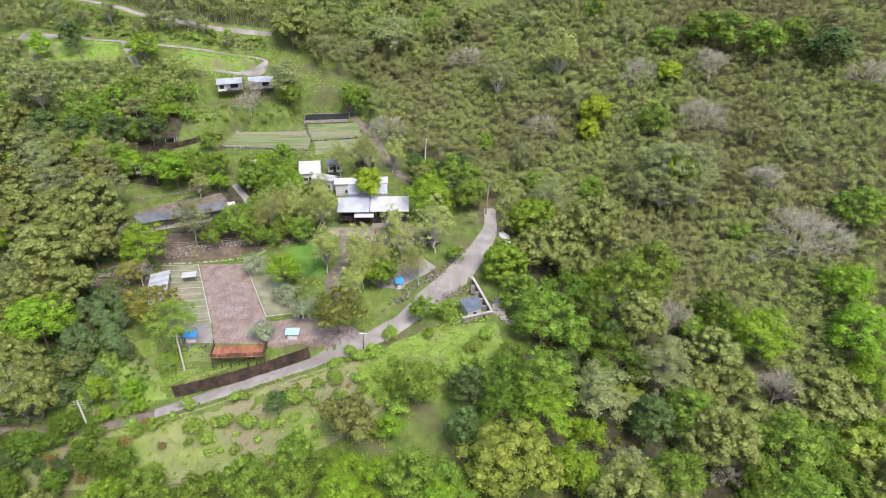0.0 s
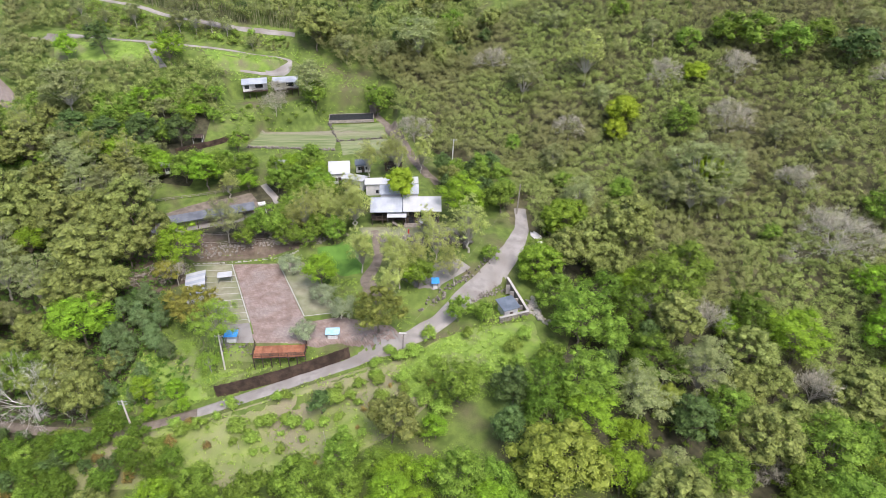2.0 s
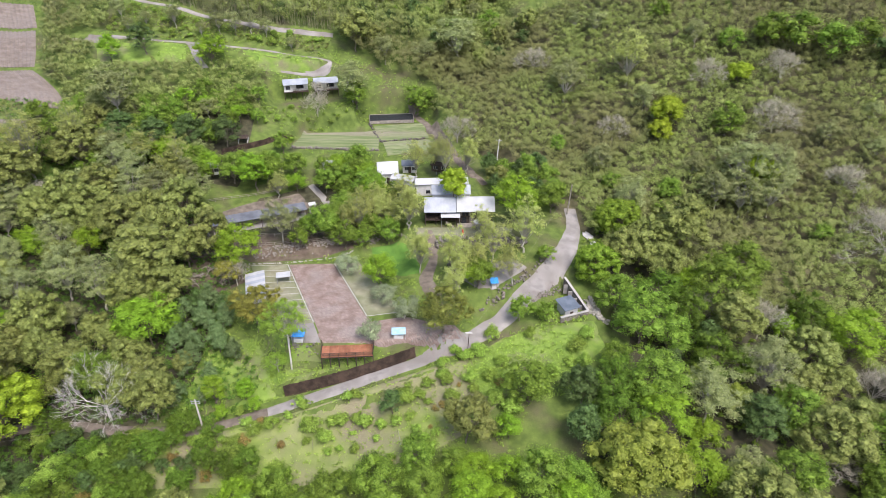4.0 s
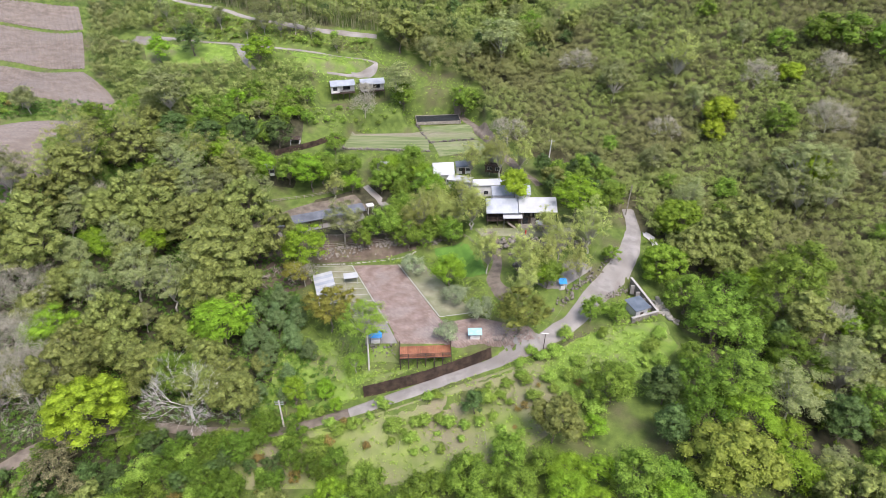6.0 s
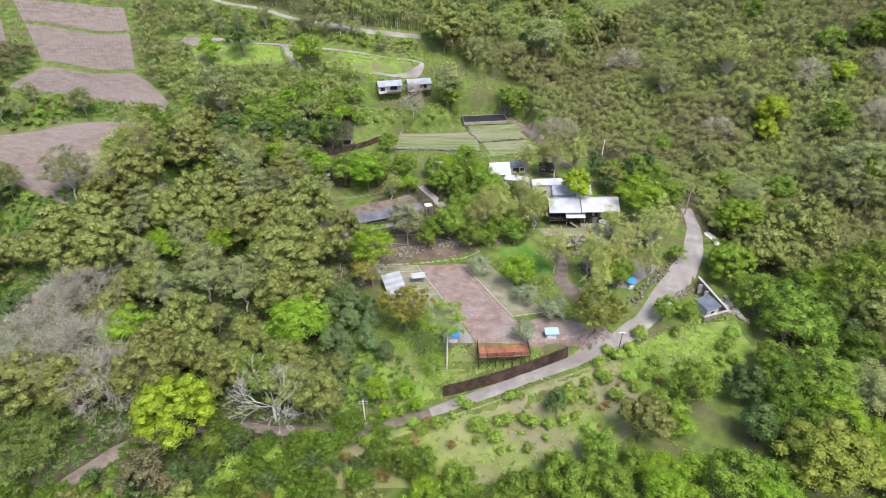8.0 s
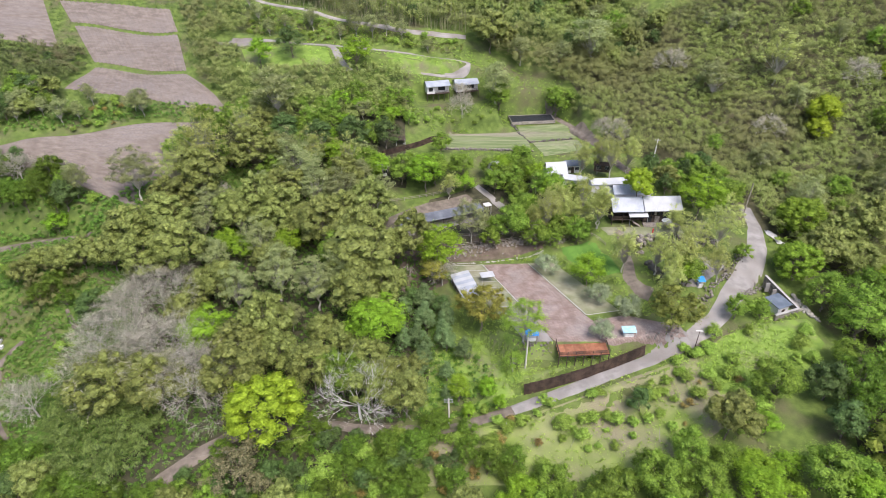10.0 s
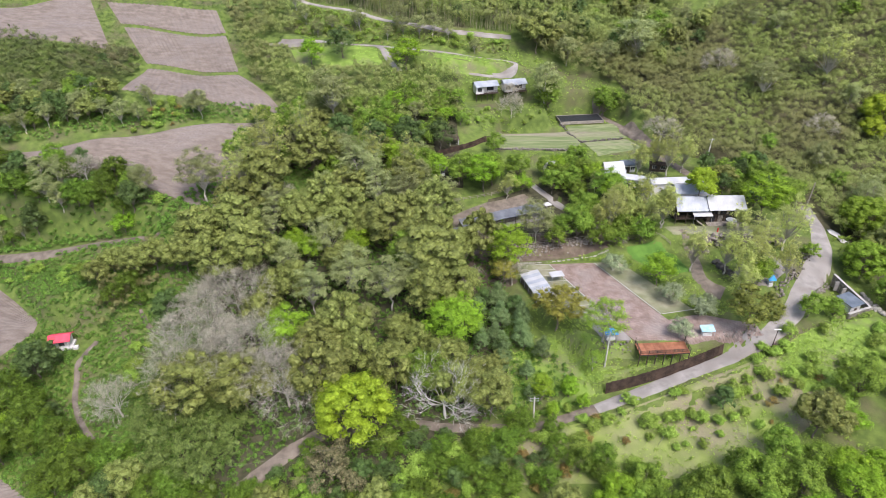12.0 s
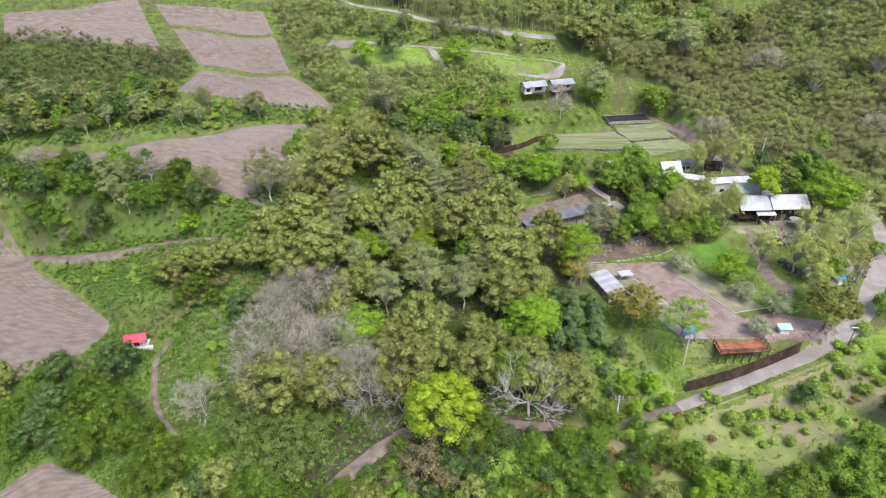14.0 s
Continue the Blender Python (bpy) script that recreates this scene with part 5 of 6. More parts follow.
kind("feather", "tall wispy tree in pale new leaf", "tree", "feathery_tree", 3, bark=PALE_BARK, share=1.0, R=3.4, Z0=1.6, Z1=11.4, lobes=80, lobe_r=0.62, leaves=6800, leaf=0.18, material=FEATHER, ragged=0.7, full=0.0, flat=0.9)
kind("shrub", "low bright green meadow shrub", "shrub", "shrub", 3, girth=0.07, R=1.5, Z0=0.0, Z1=2.4, lobes=14, lobe_r=0.6, leaves=1300, leaf=0.19, material=HERB, ragged=0.5, full=0.6)
kind("dark_shrub", "bushy mid-green shrub in the meadow", "shrub", "bush", 3, girth=0.08, R=1.9, Z0=0.0, Z1=3.0, lobes=18, lobe_r=0.7, leaves=1700, leaf=0.2, material=HERB, ragged=0.5, full=0.6)
kind("red_shrub", "low shrub with reddish new leaves", "shrub", "shrub", 2, girth=0.07, R=1.5, Z0=0.0, Z1=2.2, lobes=12, lobe_r=0.55, leaves=1000, leaf=0.18, material=RUSTY, ragged=0.5, full=0.3)
BARE = [bare_mesh(s, 4.2, 9.0, 0.7, 5, 7) for s in (1, 2, 3)]
BARE_LARGE = [bare_mesh(s, 4.4, 8.6, 0.4, 6, 4) for s in (4, 5)]
PLANTED = []


def plant(key, x, y, size=1.0, tall=None, turn=None, sink=0.0):
    """One tree or shrub with its foot on the ground."""
    turn = rng.uniform(0, 360) if turn is None else turn
    z = float(height(x, y)) - sink
    tall = tall or (1.0 if size < 1.2 else (1.2 / size) ** 0.3)
    m = pose(x, y, z, rng.normal() * 2.5, rng.normal() * 2.5, turn) @ Matrix.Diagonal((size, size, size * tall, 1))
    if key == "bare":
        t = new("bare_tree")
        for nm, me in zip(("trunk", "crown"), (BARE if size < 1.4 else BARE_LARGE)[int(rng.integers(2))]):
            o = new(nm, me)
            o.parent = t
        tagged(t, "leafless grey tree with fine twigs", "tree", "bare trees")
        PLANTED.append((x, y, 3.0 * size))
    else:
        name, label, category, made, R = KINDS[key]
        crown, trunk = made[0 if y > 185 or size < 0.8 else 2 if size > 1.2 else 1][int(rng.integers(len(made[0])))]
        t = new(name)
        for nm, me in (("trunk", trunk), ("crown", crown)):
            o = new(nm, me)
            o.parent = t
        tagged(t, label, category, "trees" if category == "tree" else "shrubs")
        PLANTED.append((x, y, R * size * 0.8))
    t.empty_display_size = 0.3
    t.matrix_basis = m
    return t


def plant_all(key, places):
    for x, y, size in places:
        plant(key, x, y, size)


# ---- the trees that stand out, kind by kind: place and size ----
plant_all("lime", [(-86.6, 108.6, 1.75), (-73, 132.8, 1.57), (-37.4, 126.1, 1.05), (-15.2, 123.7, 0.87), (-41.9, 159, 1.11), (-103.8, 174.2, 1.19), (-77.2, 168.9, 1.46), (-91.4, 173.4, 0.99), (18.1, 85.8, 1.45), (23.5, 76.3, 1.19), (28.4, 87.2, 0.78), (59.8, 121.2, 0.84), (101.5, 131.6, 1.51), (99.5, 120.8, 1.93), (99.3, 112.1, 1.41), (-10, 85.6, 0.66), (-11.3, 76.3, 0.71), (-17.6, 71.6, 0.91), (38.4, 130.4, 0.99), (-123.9, 109.8, 1.55), (-123.3, 134.5, 0.92), (-133.6, 213.8, 1.08), (-102.3, 219.6, 1.3), (-54.8, 177.2, 0.82), (-112.2, 136.5, 1.04), (-127.1, 138.1, 0.71)])
plant_all("lime", [(-174.2, 145.2, 0.72)])
plant_all("yellow", [(71.1, 199.2, 0.97), (48.4, 190.9, 1.29), (45.4, 186.6, 0.93), (67.4, 168.4, 1.16), (-107.6, 87.9, 1.83)])
plant_all("pale", [(11.6, 74.2, 1.97), (33, 99.2, 0.98), (38, 96.8, 0.83), (86, 90.2, 1.51), (79.8, 86.2, 0.81)])
plant_all("mid", [(-53.9, 144.5, 1.15), (-59.5, 141.8, 0.69), (7.4, 156.4, 1.1), (-47.3, 172.7, 1.03), (-67, 175, 1), (-74.6, 178.6, 0.81), (2.9, 134.3, 0.57), (22, 113.1, 1.79), (18.5, 121.4, 1.25), (28.6, 112.3, 1.13), (13.8, 103.6, 0.85), (-5.4, 93.1, 1.16), (-5.2, 73.2, 1.2), (0.6, 73.3, 0.92), (-33.3, 73, 1.04), (-42.4, 73.3, 0.93), (-52.1, 74.8, 0.83), (-25.5, 72.7, 0.92), (-5, 115.8, 0.79), (0.8, 115.9, 0.61), (42.3, 77, 1.33), (35.7, 75, 0.84), (67.3, 85.5, 1.95), (61.2, 80.4, 1.14), (89.8, 205.9, 1.9), (82.2, 209.7, 1.5), (98.8, 201.3, 1.66)])
plant_all("mid", [(107.2, 201.5, 1.45), (109.9, 147.4, 1.67), (64.1, 184.4, 1.34), (71, 210.9, 1.09), (-31.7, 219, 1.38), (-3.9, 164.3, 0.38), (-115.5, 116.8, 0.78), (-52.6, 214.6, 1.13), (-72.8, 187.1, 0.85), (-84.5, 171.6, 1.19), (-74.6, 172.2, 1.19), (-94.9, 173.7, 1.1), (-111.7, 174.5, 1.2), (-120.1, 164.5, 1.15), (-102.1, 171.7, 0.99), (-47.9, 179.7, 1.13), (-57, 168.9, 0.89), (-14.3, 123.7, 0.94)])
plant_all("dark", [(-32.6, 91.8, 0.76), (41.1, 89.7, 1.53), (5.7, 94.4, 1.25), (3.8, 84.1, 1.17), (115.1, 192.6, 2.21), (27, 105.5, 0.96), (38.2, 114.9, 1.02), (-79.5, 120.7, 0.73), (-72.4, 118.1, 0.69), (-123.7, 219, 1.47), (-76.6, 106.9, 0.65), (-100, 183.8, 1.6), (-110.2, 182.6, 1.37), (-90.2, 186.8, 1.39), (-120.6, 183.6, 1.37), (-179.9, 105.1, 1.45), (-190.4, 96.7, 1.27), (-191.7, 104.1, 1), (-189.9, 88.5, 1.21)])
plant_all("olive", [(44.9, 117.3, 1.4), (54.7, 100.5, 1.09), (65.3, 104.8, 0.99), (53.6, 87.1, 1.49), (63.6, 94.7, 1.19), (-18.1, 84.4, 1.09), (21.7, 134.6, 1.27), (28.9, 140.1, 1.31), (31.7, 133.8, 1.11), (-54.6, 237.1, 1.64), (-92.6, 125.9, 1.94), (-85.7, 120.7, 1.32), (-136.9, 130.2, 1.58), (-145.6, 127.2, 1.42), (-142, 138.9, 1.41), (-149.6, 135.2, 1.31), (-125.4, 143.2, 1.14), (-114.4, 147.2, 1.35), (-117.1, 140.9, 1.15), (-108, 144.3, 1.17), (-97.8, 145.6, 1.42), (-86, 133.2, 1.11), (-107.8, 104.1, 1.09), (-99.5, 99.4, 1.19), (-98.9, 110.4, 0.88), (-87.9, 102, 0.97), (-103, 95.7, 0.66), (-79.8, 91.9, 1.16), (-94.4, 107.7, 0.84)])
plant_all("olive", [(-130, 122.8, 0.92), (-117.3, 111.4, 0.72), (-152.3, 129.4, 1.12), (-77.6, 102.5, 0.54), (-149.5, 78, 0.9)])
plant_all("grey", [(-64.8, 144.2, 1.31), (-100.2, 156, 1.63), (-91, 158.8, 1.17), (-112.7, 164.3, 1.87), (-107.8, 156.3, 1.53), (17.8, 207.3, 1.57), (63, 166, 2.14), (55, 161, 1.37), (73, 163, 1.35), (35.1, 80.7, 0.78), (30, 77, 0.76), (28.8, 156.9, 1.36), (41.4, 197.5, 0.94), (-16.8, 237.3, 2.36), (-43.7, 234, 1.15), (51.5, 110.6, 0.95), (73.3, 168.3, 1.21), (-111.3, 123.8, 1.57), (-101.7, 120.6, 1.5), (-128.6, 130.7, 1.08), (-133.6, 140.7, 0.96), (-124, 191.6, 1.88), (-107.1, 115.7, 0.81), (-153.1, 150.9, 1.64), (-53.8, 214.5, 1.59), (-119.2, 171.4, 1.44), (-138.8, 161.4, 1.18), (-121.3, 157.4, 1.15), (-95.6, 166.9, 1.07), (-118.6, 135.8, 1.26)])
plant_all("grey", [(-95, 123.4, 1.51)])
plant_all("bare", [(9.1, 224.8, 1.25), (62.8, 202.3, 1.22), (83.7, 198.9, 1.19), (77.5, 183.5, 1.41), (88.6, 160, 1.23), (93.6, 142.7, 2.22), (123.3, 182.8, 1.38), (-17.9, 195.6, 1.13), (73.6, 105.1, 1.25), (47.6, 108, 0.88), (52.2, 103, 0.7), (38.3, 122.7, 0.91), (54.7, 83, 0.74), (-72.4, 127.3, 0.84), (31.1, 190.4, 1), (-145.3, 118.5, 1.42), (-66.1, 217.1, 0.8), (-132.7, 153.4, 1.05), (-144.5, 155.5, 0.88), (-157.1, 94.6, 1.2)])
plant_all("feather", [(-28.2, 130, 1.16), (-20.5, 128.7, 1.33), (-20.7, 117.7, 1.05), (-10.2, 134, 1.34), (-2, 137.8, 1.55), (-5.8, 126.5, 1.03), (-31.7, 145.2, 1.11), (-44.9, 147.7, 1.35), (-38.8, 149.7, 1.08), (-22.1, 173.6, 1.38), (-30.6, 173.9, 1.06), (38, 208.6, 1.93), (31.9, 80, 0.58), (-137.6, 163.2, 2.44), (-145.3, 155.9, 1.64), (-110.5, 171.2, 1.58), (-100.4, 171.8, 1.31), (-130.1, 176, 1.66), (-13.7, 126, 1.17), (-18.7, 123.2, 1.08), (-12, 140.8, 0.99)])
plant_all("bronze", [(-22.5, 108.7, 1.46), (-74.9, 130.8, 0.75)])
plant_all("mid", [(-42.1, 159.8, 1.1), (-53, 147, 0.85), (-58.3, 146.5, 0.75), (-36.1, 159.7, 0.7)])
plant_all("lime", [(-44.8, 170.1, 0.8), (-3.8, 149.5, 1.65)])
plant_all("feather", [(-39.8, 153.7, 1.15), (-33.5, 155.8, 1.1), (-24.6, 179.2, 1.2), (-15.3, 179.6, 1.1)])
plant_all("golden", [(-63.8, 111.9, 1.4), (-74.4, 127.7, 0.9)])
plant_all("fir", [(-76.3, 114.2, 1), (-71.6, 109.1, 1), (-77.9, 108.9, 0.9), (-67.6, 106.1, 0.8), (-81.7, 116.6, 0.9), (-76.1, 119.7, 1.05), (-76.3, 104.8, 0.8), (-71.2, 114.7, 0.9), (-81.1, 107.6, 0.8)])
plant_all("fir", [(-76.2, 113.8, 0.8), (-76.6, 107.3, 0.8), (-71.5, 107.9, 0.75), (-77, 101.9, 0.85), (-71.4, 100.4, 0.7), (-82.3, 111.8, 0.9), (-72.2, 113.6, 0.7), (-76.7, 95.4, 0.8), (-71.4, 95.2, 0.6)])
plant_all("column", [(-69.1, 95.4, 1.05), (-63, 96.1, 0.85), (-67, 92.1, 0.6), (-60.9, 93.5, 0.6)])
plant_all("airy", [(-55.2, 104.6, 1.3), (-57.4, 101.6, 0.6)])
plant_all("olive", [(-86.8, 94, 1.1), (-82.1, 95.3, 1.05)])
plant_all("deep", [(-73.7, 88.7, 0.75), (-77.5, 83.2, 0.85), (-77.1, 75.7, 0.8), (-67.7, 82.6, 0.65), (-70, 76.4, 0.65), (-60.5, 78.1, 0.5), (-54.7, 76.1, 0.5)])


def dead_tree(x, y, size, seed):
    """A white trunk with crooked bare limbs."""
    t = thing("dead_tree", pose(x, y, float(height(x, y)), 0, 0, 40) @ Matrix.Scale(size, 4), "bleached white dead tree with crooked bare limbs", "tree", "bare trees")
    limbs, twigs = bare_mesh(seed, 5.0, 8.6, 0.62, 5, 3)
    for name, me in (("trunk", limbs), ("crown", twigs)):
        me.materials[0] = WHITE_BARK
        new(name, me).parent = t
    PLANTED.append((x, y, 4.0))


dead_tree(-89, 91.2, 1.75, 12)
plant_all("grey", [(61, 158.5, 1.6), (69, 158.5, 1.45)])
plant_all("canopy", [(-19.7, 153.6, 1.1)])
plant_all("silver", [(-38.1, 106, 0.86), (-46.6, 133.1, 0.97), (-35.8, 119.8, 0.93), (-31, 113.4, 1.04)])
plant_all("round", [(14.6, 130.4, 1.4), (24.1, 148, 1.65)])
plant_all("deep", [(-182.2, 97.9, 1.3), (-174.9, 91.2, 1.11), (-178.5, 85.4, 0.94), (-166.4, 88.1, 0.95), (-159.8, 81.5, 1.05), (-164.5, 78.7, 1.03), (-152.9, 81.1, 1.1), (-185.5, 92.9, 0.85), (-198.4, 96.5, 0.87), (-194.5, 86.3, 0.68)])
plant_all("cream", [(-110.5, 79.1, 1.85), (-115.5, 76.6, 0.88), (-106, 76.6, 0.88)])
plant_all("dark_shrub", [(-100.4, 85.9, 1.26), (-81.5, 85.4, 1.6), (-87.5, 81.8, 1.34), (-94.2, 79.4, 1.76), (-75.5, 87.3, 0.93), (-69.1, 85.8, 1.15), (-62.9, 84.2, 1.36), (-59.6, 88, 0.93), (-30.4, 94.1, 1.43), (-58.1, 75.6, 1.28), (-51.2, 74.5, 1.27), (-43.9, 75.1, 1.28), (-37.9, 75.4, 1.27), (-34.2, 72.8, 1.25), (-53.5, 79.4, 1.1), (-28.4, 76.1, 1.06), (-33.1, 78.8, 0.87), (-97.5, 76.7, 1.3), (-91.3, 75.7, 1.08), (-84.9, 75.9, 0.87), (-11.7, 93.6, 1.15), (-2.9, 102.1, 1.07), (6.9, 108.3, 1.11), (9.6, 111.9, 1.03), (-25.6, 82.8, 0.86), (-27.4, 86.7, 0.66), (-40.2, 94.5, 0.7), (-44.2, 89.8, 0.77), (-31.3, 89.2, 0.68), (-9.3, 91.2, 1.14)])
plant_all("dark_shrub", [(-16.4, 95.3, 0.7), (8, 104.2, 0.99)])
plant_all("shrub", [(-37.9, 89.2, 1.18), (-48.4, 88.4, 1.47), (-44.7, 86.2, 1.16), (-50.1, 93.2, 0.91), (-61.2, 90.1, 0.89), (-75.2, 88.8, 0.89), (-72.7, 79.2, 1.01), (-63.8, 93.1, 0.73), (-76.4, 73.7, 1.08), (-52, 94.3, 0.91), (-21.8, 97.8, 1.23), (-20.8, 93.2, 1.2), (-34.8, 88.5, 0.88), (-56, 89, 1.18), (-41.8, 94.4, 0.91), (-11.7, 110.8, 1.43), (-15, 105.5, 1.44), (-17.3, 104.4, 1.12), (-10, 102.8, 1.24), (-16.7, 98.6, 1.08), (-22.6, 99.1, 1.03), (-25.9, 97.5, 0.9), (-13.2, 98.6, 1.2), (-3, 111.7, 0.98), (4.4, 104.4, 0.94), (0.7, 101.8, 1.24), (-27.2, 94.8, 0.89), (-39.4, 90.4, 1.04), (-42.5, 89.7, 1.15), (-19.9, 105.9, 0.94)])
plant_all("red_shrub", [(-66.3, 78.9, 1), (-61.2, 86, 0.99), (-80.7, 76.1, 0.99), (-72.3, 76, 0.82), (-53.6, 85.2, 0.75), (-74, 82.9, 0.86), (-87.7, 75, 0.98), (-83.4, 79.3, 0.84)])


plant_all("feather", [(-43.5, 150.4, 1.15), (-36.3, 147.2, 1.05), (-31.3, 145.5, 1.15), (-47.8, 145.8, 0.95)])
plant_all("olive", [(-173.1, 125.5, 0.7), (-164.5, 127.6, 0.85), (-159.8, 129.1, 0.9), (-170.6, 129.7, 0.7)])
plant_all("deep", [(-168.5, 121.8, 0.7), (-165.1, 124, 0.8), (-176, 126.8, 0.6), (-161.8, 121.1, 0.6)])
plant_all("dark", [(-236.5, 188.5, 0.9), (-222.5, 179.1, 1), (-211.3, 176.4, 1), (-203.6, 178.2, 0.95), (-197.9, 186.4, 0.9), (-226.3, 172.3, 0.8), (-213.4, 168.7, 0.7), (-199.1, 204.9, 0.7)])


# ---- woods ----
CLEAR = [
    [(-8.5, 178), (-2.5, 178), (-2.5, 186.5), (-8.5, 186.5)], [(8, 146), (16, 146), (16, 157), (8, 157)],
    [(-73, 111), (-57, 101), (-28, 104), (-14, 108), (-16, 116), (-30, 118), (-44, 139), (-74, 139)],
    [(-33, 143), (-3, 143), (-3, 160), (-33, 160)], [(-76, 190), (-38, 184), (-20, 190), (-28, 224), (-50, 222), (-84.1, 219.8), (-84, 207.7)],
    [(-45, 160), (-12, 160), (-12, 182), (-45, 182)], [(-4, 103), (19, 108), (18, 126), (10, 135), (-4, 132)],
    [(-260.7, 228.8), (-219.4, 245.8), (-202, 217.1), (-217.6, 215.6), (-252.6, 211.6)], [(-213.7, 244.9), (-173.3, 246.2), (-157, 209), (-138.4, 192.5), (-157.4, 190.3), (-189.4, 191.3), (-188.6, 210.1), (-203.7, 232.2)],
    [(-233.7, 161.9), (-208.1, 160.9), (-182, 157.8), (-160.6, 150), (-145.2, 183.2), (-163.2, 179), (-181.2, 172.2), (-208.5, 167.6), (-233.9, 166.1)],
    [(-248, 160), (-239.5, 157.5), (-223.5, 150.5), (-218, 143.5), (-209.5, 138.8), (-198.3, 130.5), (-186.6, 120.1), (-190, 109), (-203, 105), (-248, 103)], [(-196, 80), (-188, 87), (-169, 78), (-175, 71), (-192, 71)],
    [(-180.5, 112.5), (-172.5, 113.5), (-171.9, 116.7), (-180.5, 118)],
    [(-140.4, 225.9), (-66.5, 228.1), (-60.3, 237.4), (-64.3, 243.4), (-93.9, 243.9), (-122.2, 248.8), (-145.2, 256.2)], [(-90, 185), (-78, 186), (-66, 190), (-70, 202), (-86, 196)],
    [(-92, 138), (-66, 139), (-50, 146), (-56, 164), (-66, 168), (-92, 154)], [(-80, 219), (-62, 220), (-61, 231), (-95, 232), (-92, 221.5)], [(-142, 226), (-114, 229), (-107, 220), (-110, 213), (-140, 209)], [(-80, 205), (-50, 209), (-50, 221), (-80, 218)], [(-93, 176), (-79, 176), (-76, 190), (-84, 194), (-93, 192)],
]


PAVED = [
    [(-73, 137), (-57, 110), (-55.5, 104.5), (-34, 104.5), (-15, 107), (-15, 112), (-31, 115), (-43.6, 138)], [(-42.5, 140.5), (-31, 126.5), (-25, 130), (-34, 143.5)],
    [(-31, 141.5), (-3, 141.5), (-3, 160), (-33, 160)], [(-20.5, 129), (-13, 121.5), (-0.5, 132), (-6, 137.5)], [(-72, 206.1), (-72.5, 191), (-24, 185), (-26, 213), (-46, 213)],
    [(-45, 160), (-12, 160), (-12, 182), (-45, 182)], [(3, 112), (15, 115), (12, 128), (2, 124)], [(-82, 207.3), (-55, 214.3), (-57.3, 222.7), (-84, 219.1)], [(-89, 184), (-82, 186), (-82, 193), (-89, 193)],
]


def free(x, y, gap, road_gap=2.5, blocked=CLEAR):
    if any(bool(inside(c, x, y)) for c in blocked) or min(float(near(l, x, y)) for l in LINES) < road_gap:
        return False
    return all((x - px) ** 2 + (y - py) ** 2 > (gap + pr) ** 2 * 0.42 for px, py, pr in PLANTED)


def wood(poly, tries, gap, mix, sizes, road_gap=4.0, tall=(0.85, 1.15), blocked=CLEAR):
    """Scatter trees over a stretch of land; mix: kinds and their shares."""
    xs, ys = [p[0] for p in poly], [p[1] for p in poly]
    keys, share = [k for k, _ in mix], np.array([s for _, s in mix], float)
    for _ in range(tries):
        x, y = rng.uniform(min(xs), max(xs)), rng.uniform(min(ys), max(ys))
        s = rng.uniform(*sizes)
        if bool(inside(poly, x, y)) and free(x, y, gap * s, road_gap, blocked):
            plant(keys[int(rng.choice(len(keys), p=share / share.sum()))], x, y, s, rng.uniform(*tall) * (1.0 if s < 1.2 else (1.2 / s) ** 0.3))


for x, y, size in ((-137.6, 120, 2.0), (-142, 104.5, 2.6), (-131.5, 104, 2.4), (-121.5, 95, 2.1), (-65.7, 210.2, 1.0)):
    plant("bare", x, y, size)
GROVE = [(-151.9, 149.7), (-140.6, 174.1), (-112, 182), (-92, 168), (-78, 142), (-74, 122), (-64, 108), (-72, 98), (-90, 94), (-118, 94), (-146, 96), (-156, 118)]
wood(GROVE, 600, 3.4, [("olive", 6), ("mid", 1), ("grey", 1.0), ("dark", 0.6)], (1.1, 1.7))
RIGHT_WOOD = [(24, 152), (26, 138), (21, 126), (19, 112), (2, 97), (-4, 78), (6, 62), (70, 55), (115, 75), (95, 100), (62, 126), (42, 142), (24, 152)]
wood(RIGHT_WOOD, 900, 4.2, [("mid", 4), ("deep", 3), ("dark", 1.0), ("lime", 1.0), ("pale", 0.3), ("olive", 2.0), ("grey", 1.0), ("bare", 0.4)], (1.2, 1.9))
wood([(-80, 141), (-74, 166), (-50, 182), (-36, 160), (-34, 144), (-44, 141)], 260, 2.4, [("mid", 5), ("grey", 0.7), ("lime", 1), ("feather", 2)], (0.6, 0.9))
wood([(-151.1, 168.1), (-80, 168), (-76, 190), (-84, 209.7), (-149.2, 185.4)], 500, 3.0, [("mid", 5), ("grey", 1), ("olive", 1.5), ("lime", 1)], (0.6, 0.9))
wood([(-4, 158), (10, 158), (6, 178), (-8, 184), (-14, 176)], 120, 2.6, [("mid", 3), ("dark", 2), ("olive", 1)], (0.6, 0.9))
wood([(-206, 134), (-158.2, 120.8), (-150, 110), (-160, 88), (-161.3, 135.1), (-200, 139)], 200, 2.6, [("dark_shrub", 3), ("shrub", 3), ("grey", 0.4)], (0.7, 1.3), 2.0)
wood([(-64, 58), (10, 58), (8, 74), (-22, 80), (-60, 75)], 200, 2.6, [("mid", 3), ("deep", 2), ("lime", 2.5), ("dark_shrub", 2), ("shrub", 2)], (0.6, 0.9), 3.0)
wood([(-150, 60), (-64, 58), (-64, 70), (-120, 74), (-150, 80)], 300, 2.4, [("mid", 1.5), ("deep", 4), ("dark", 2), ("olive", 1), ("dark_shrub", 1), ("red_shrub", 0.6)], (0.6, 0.95), 3.0)
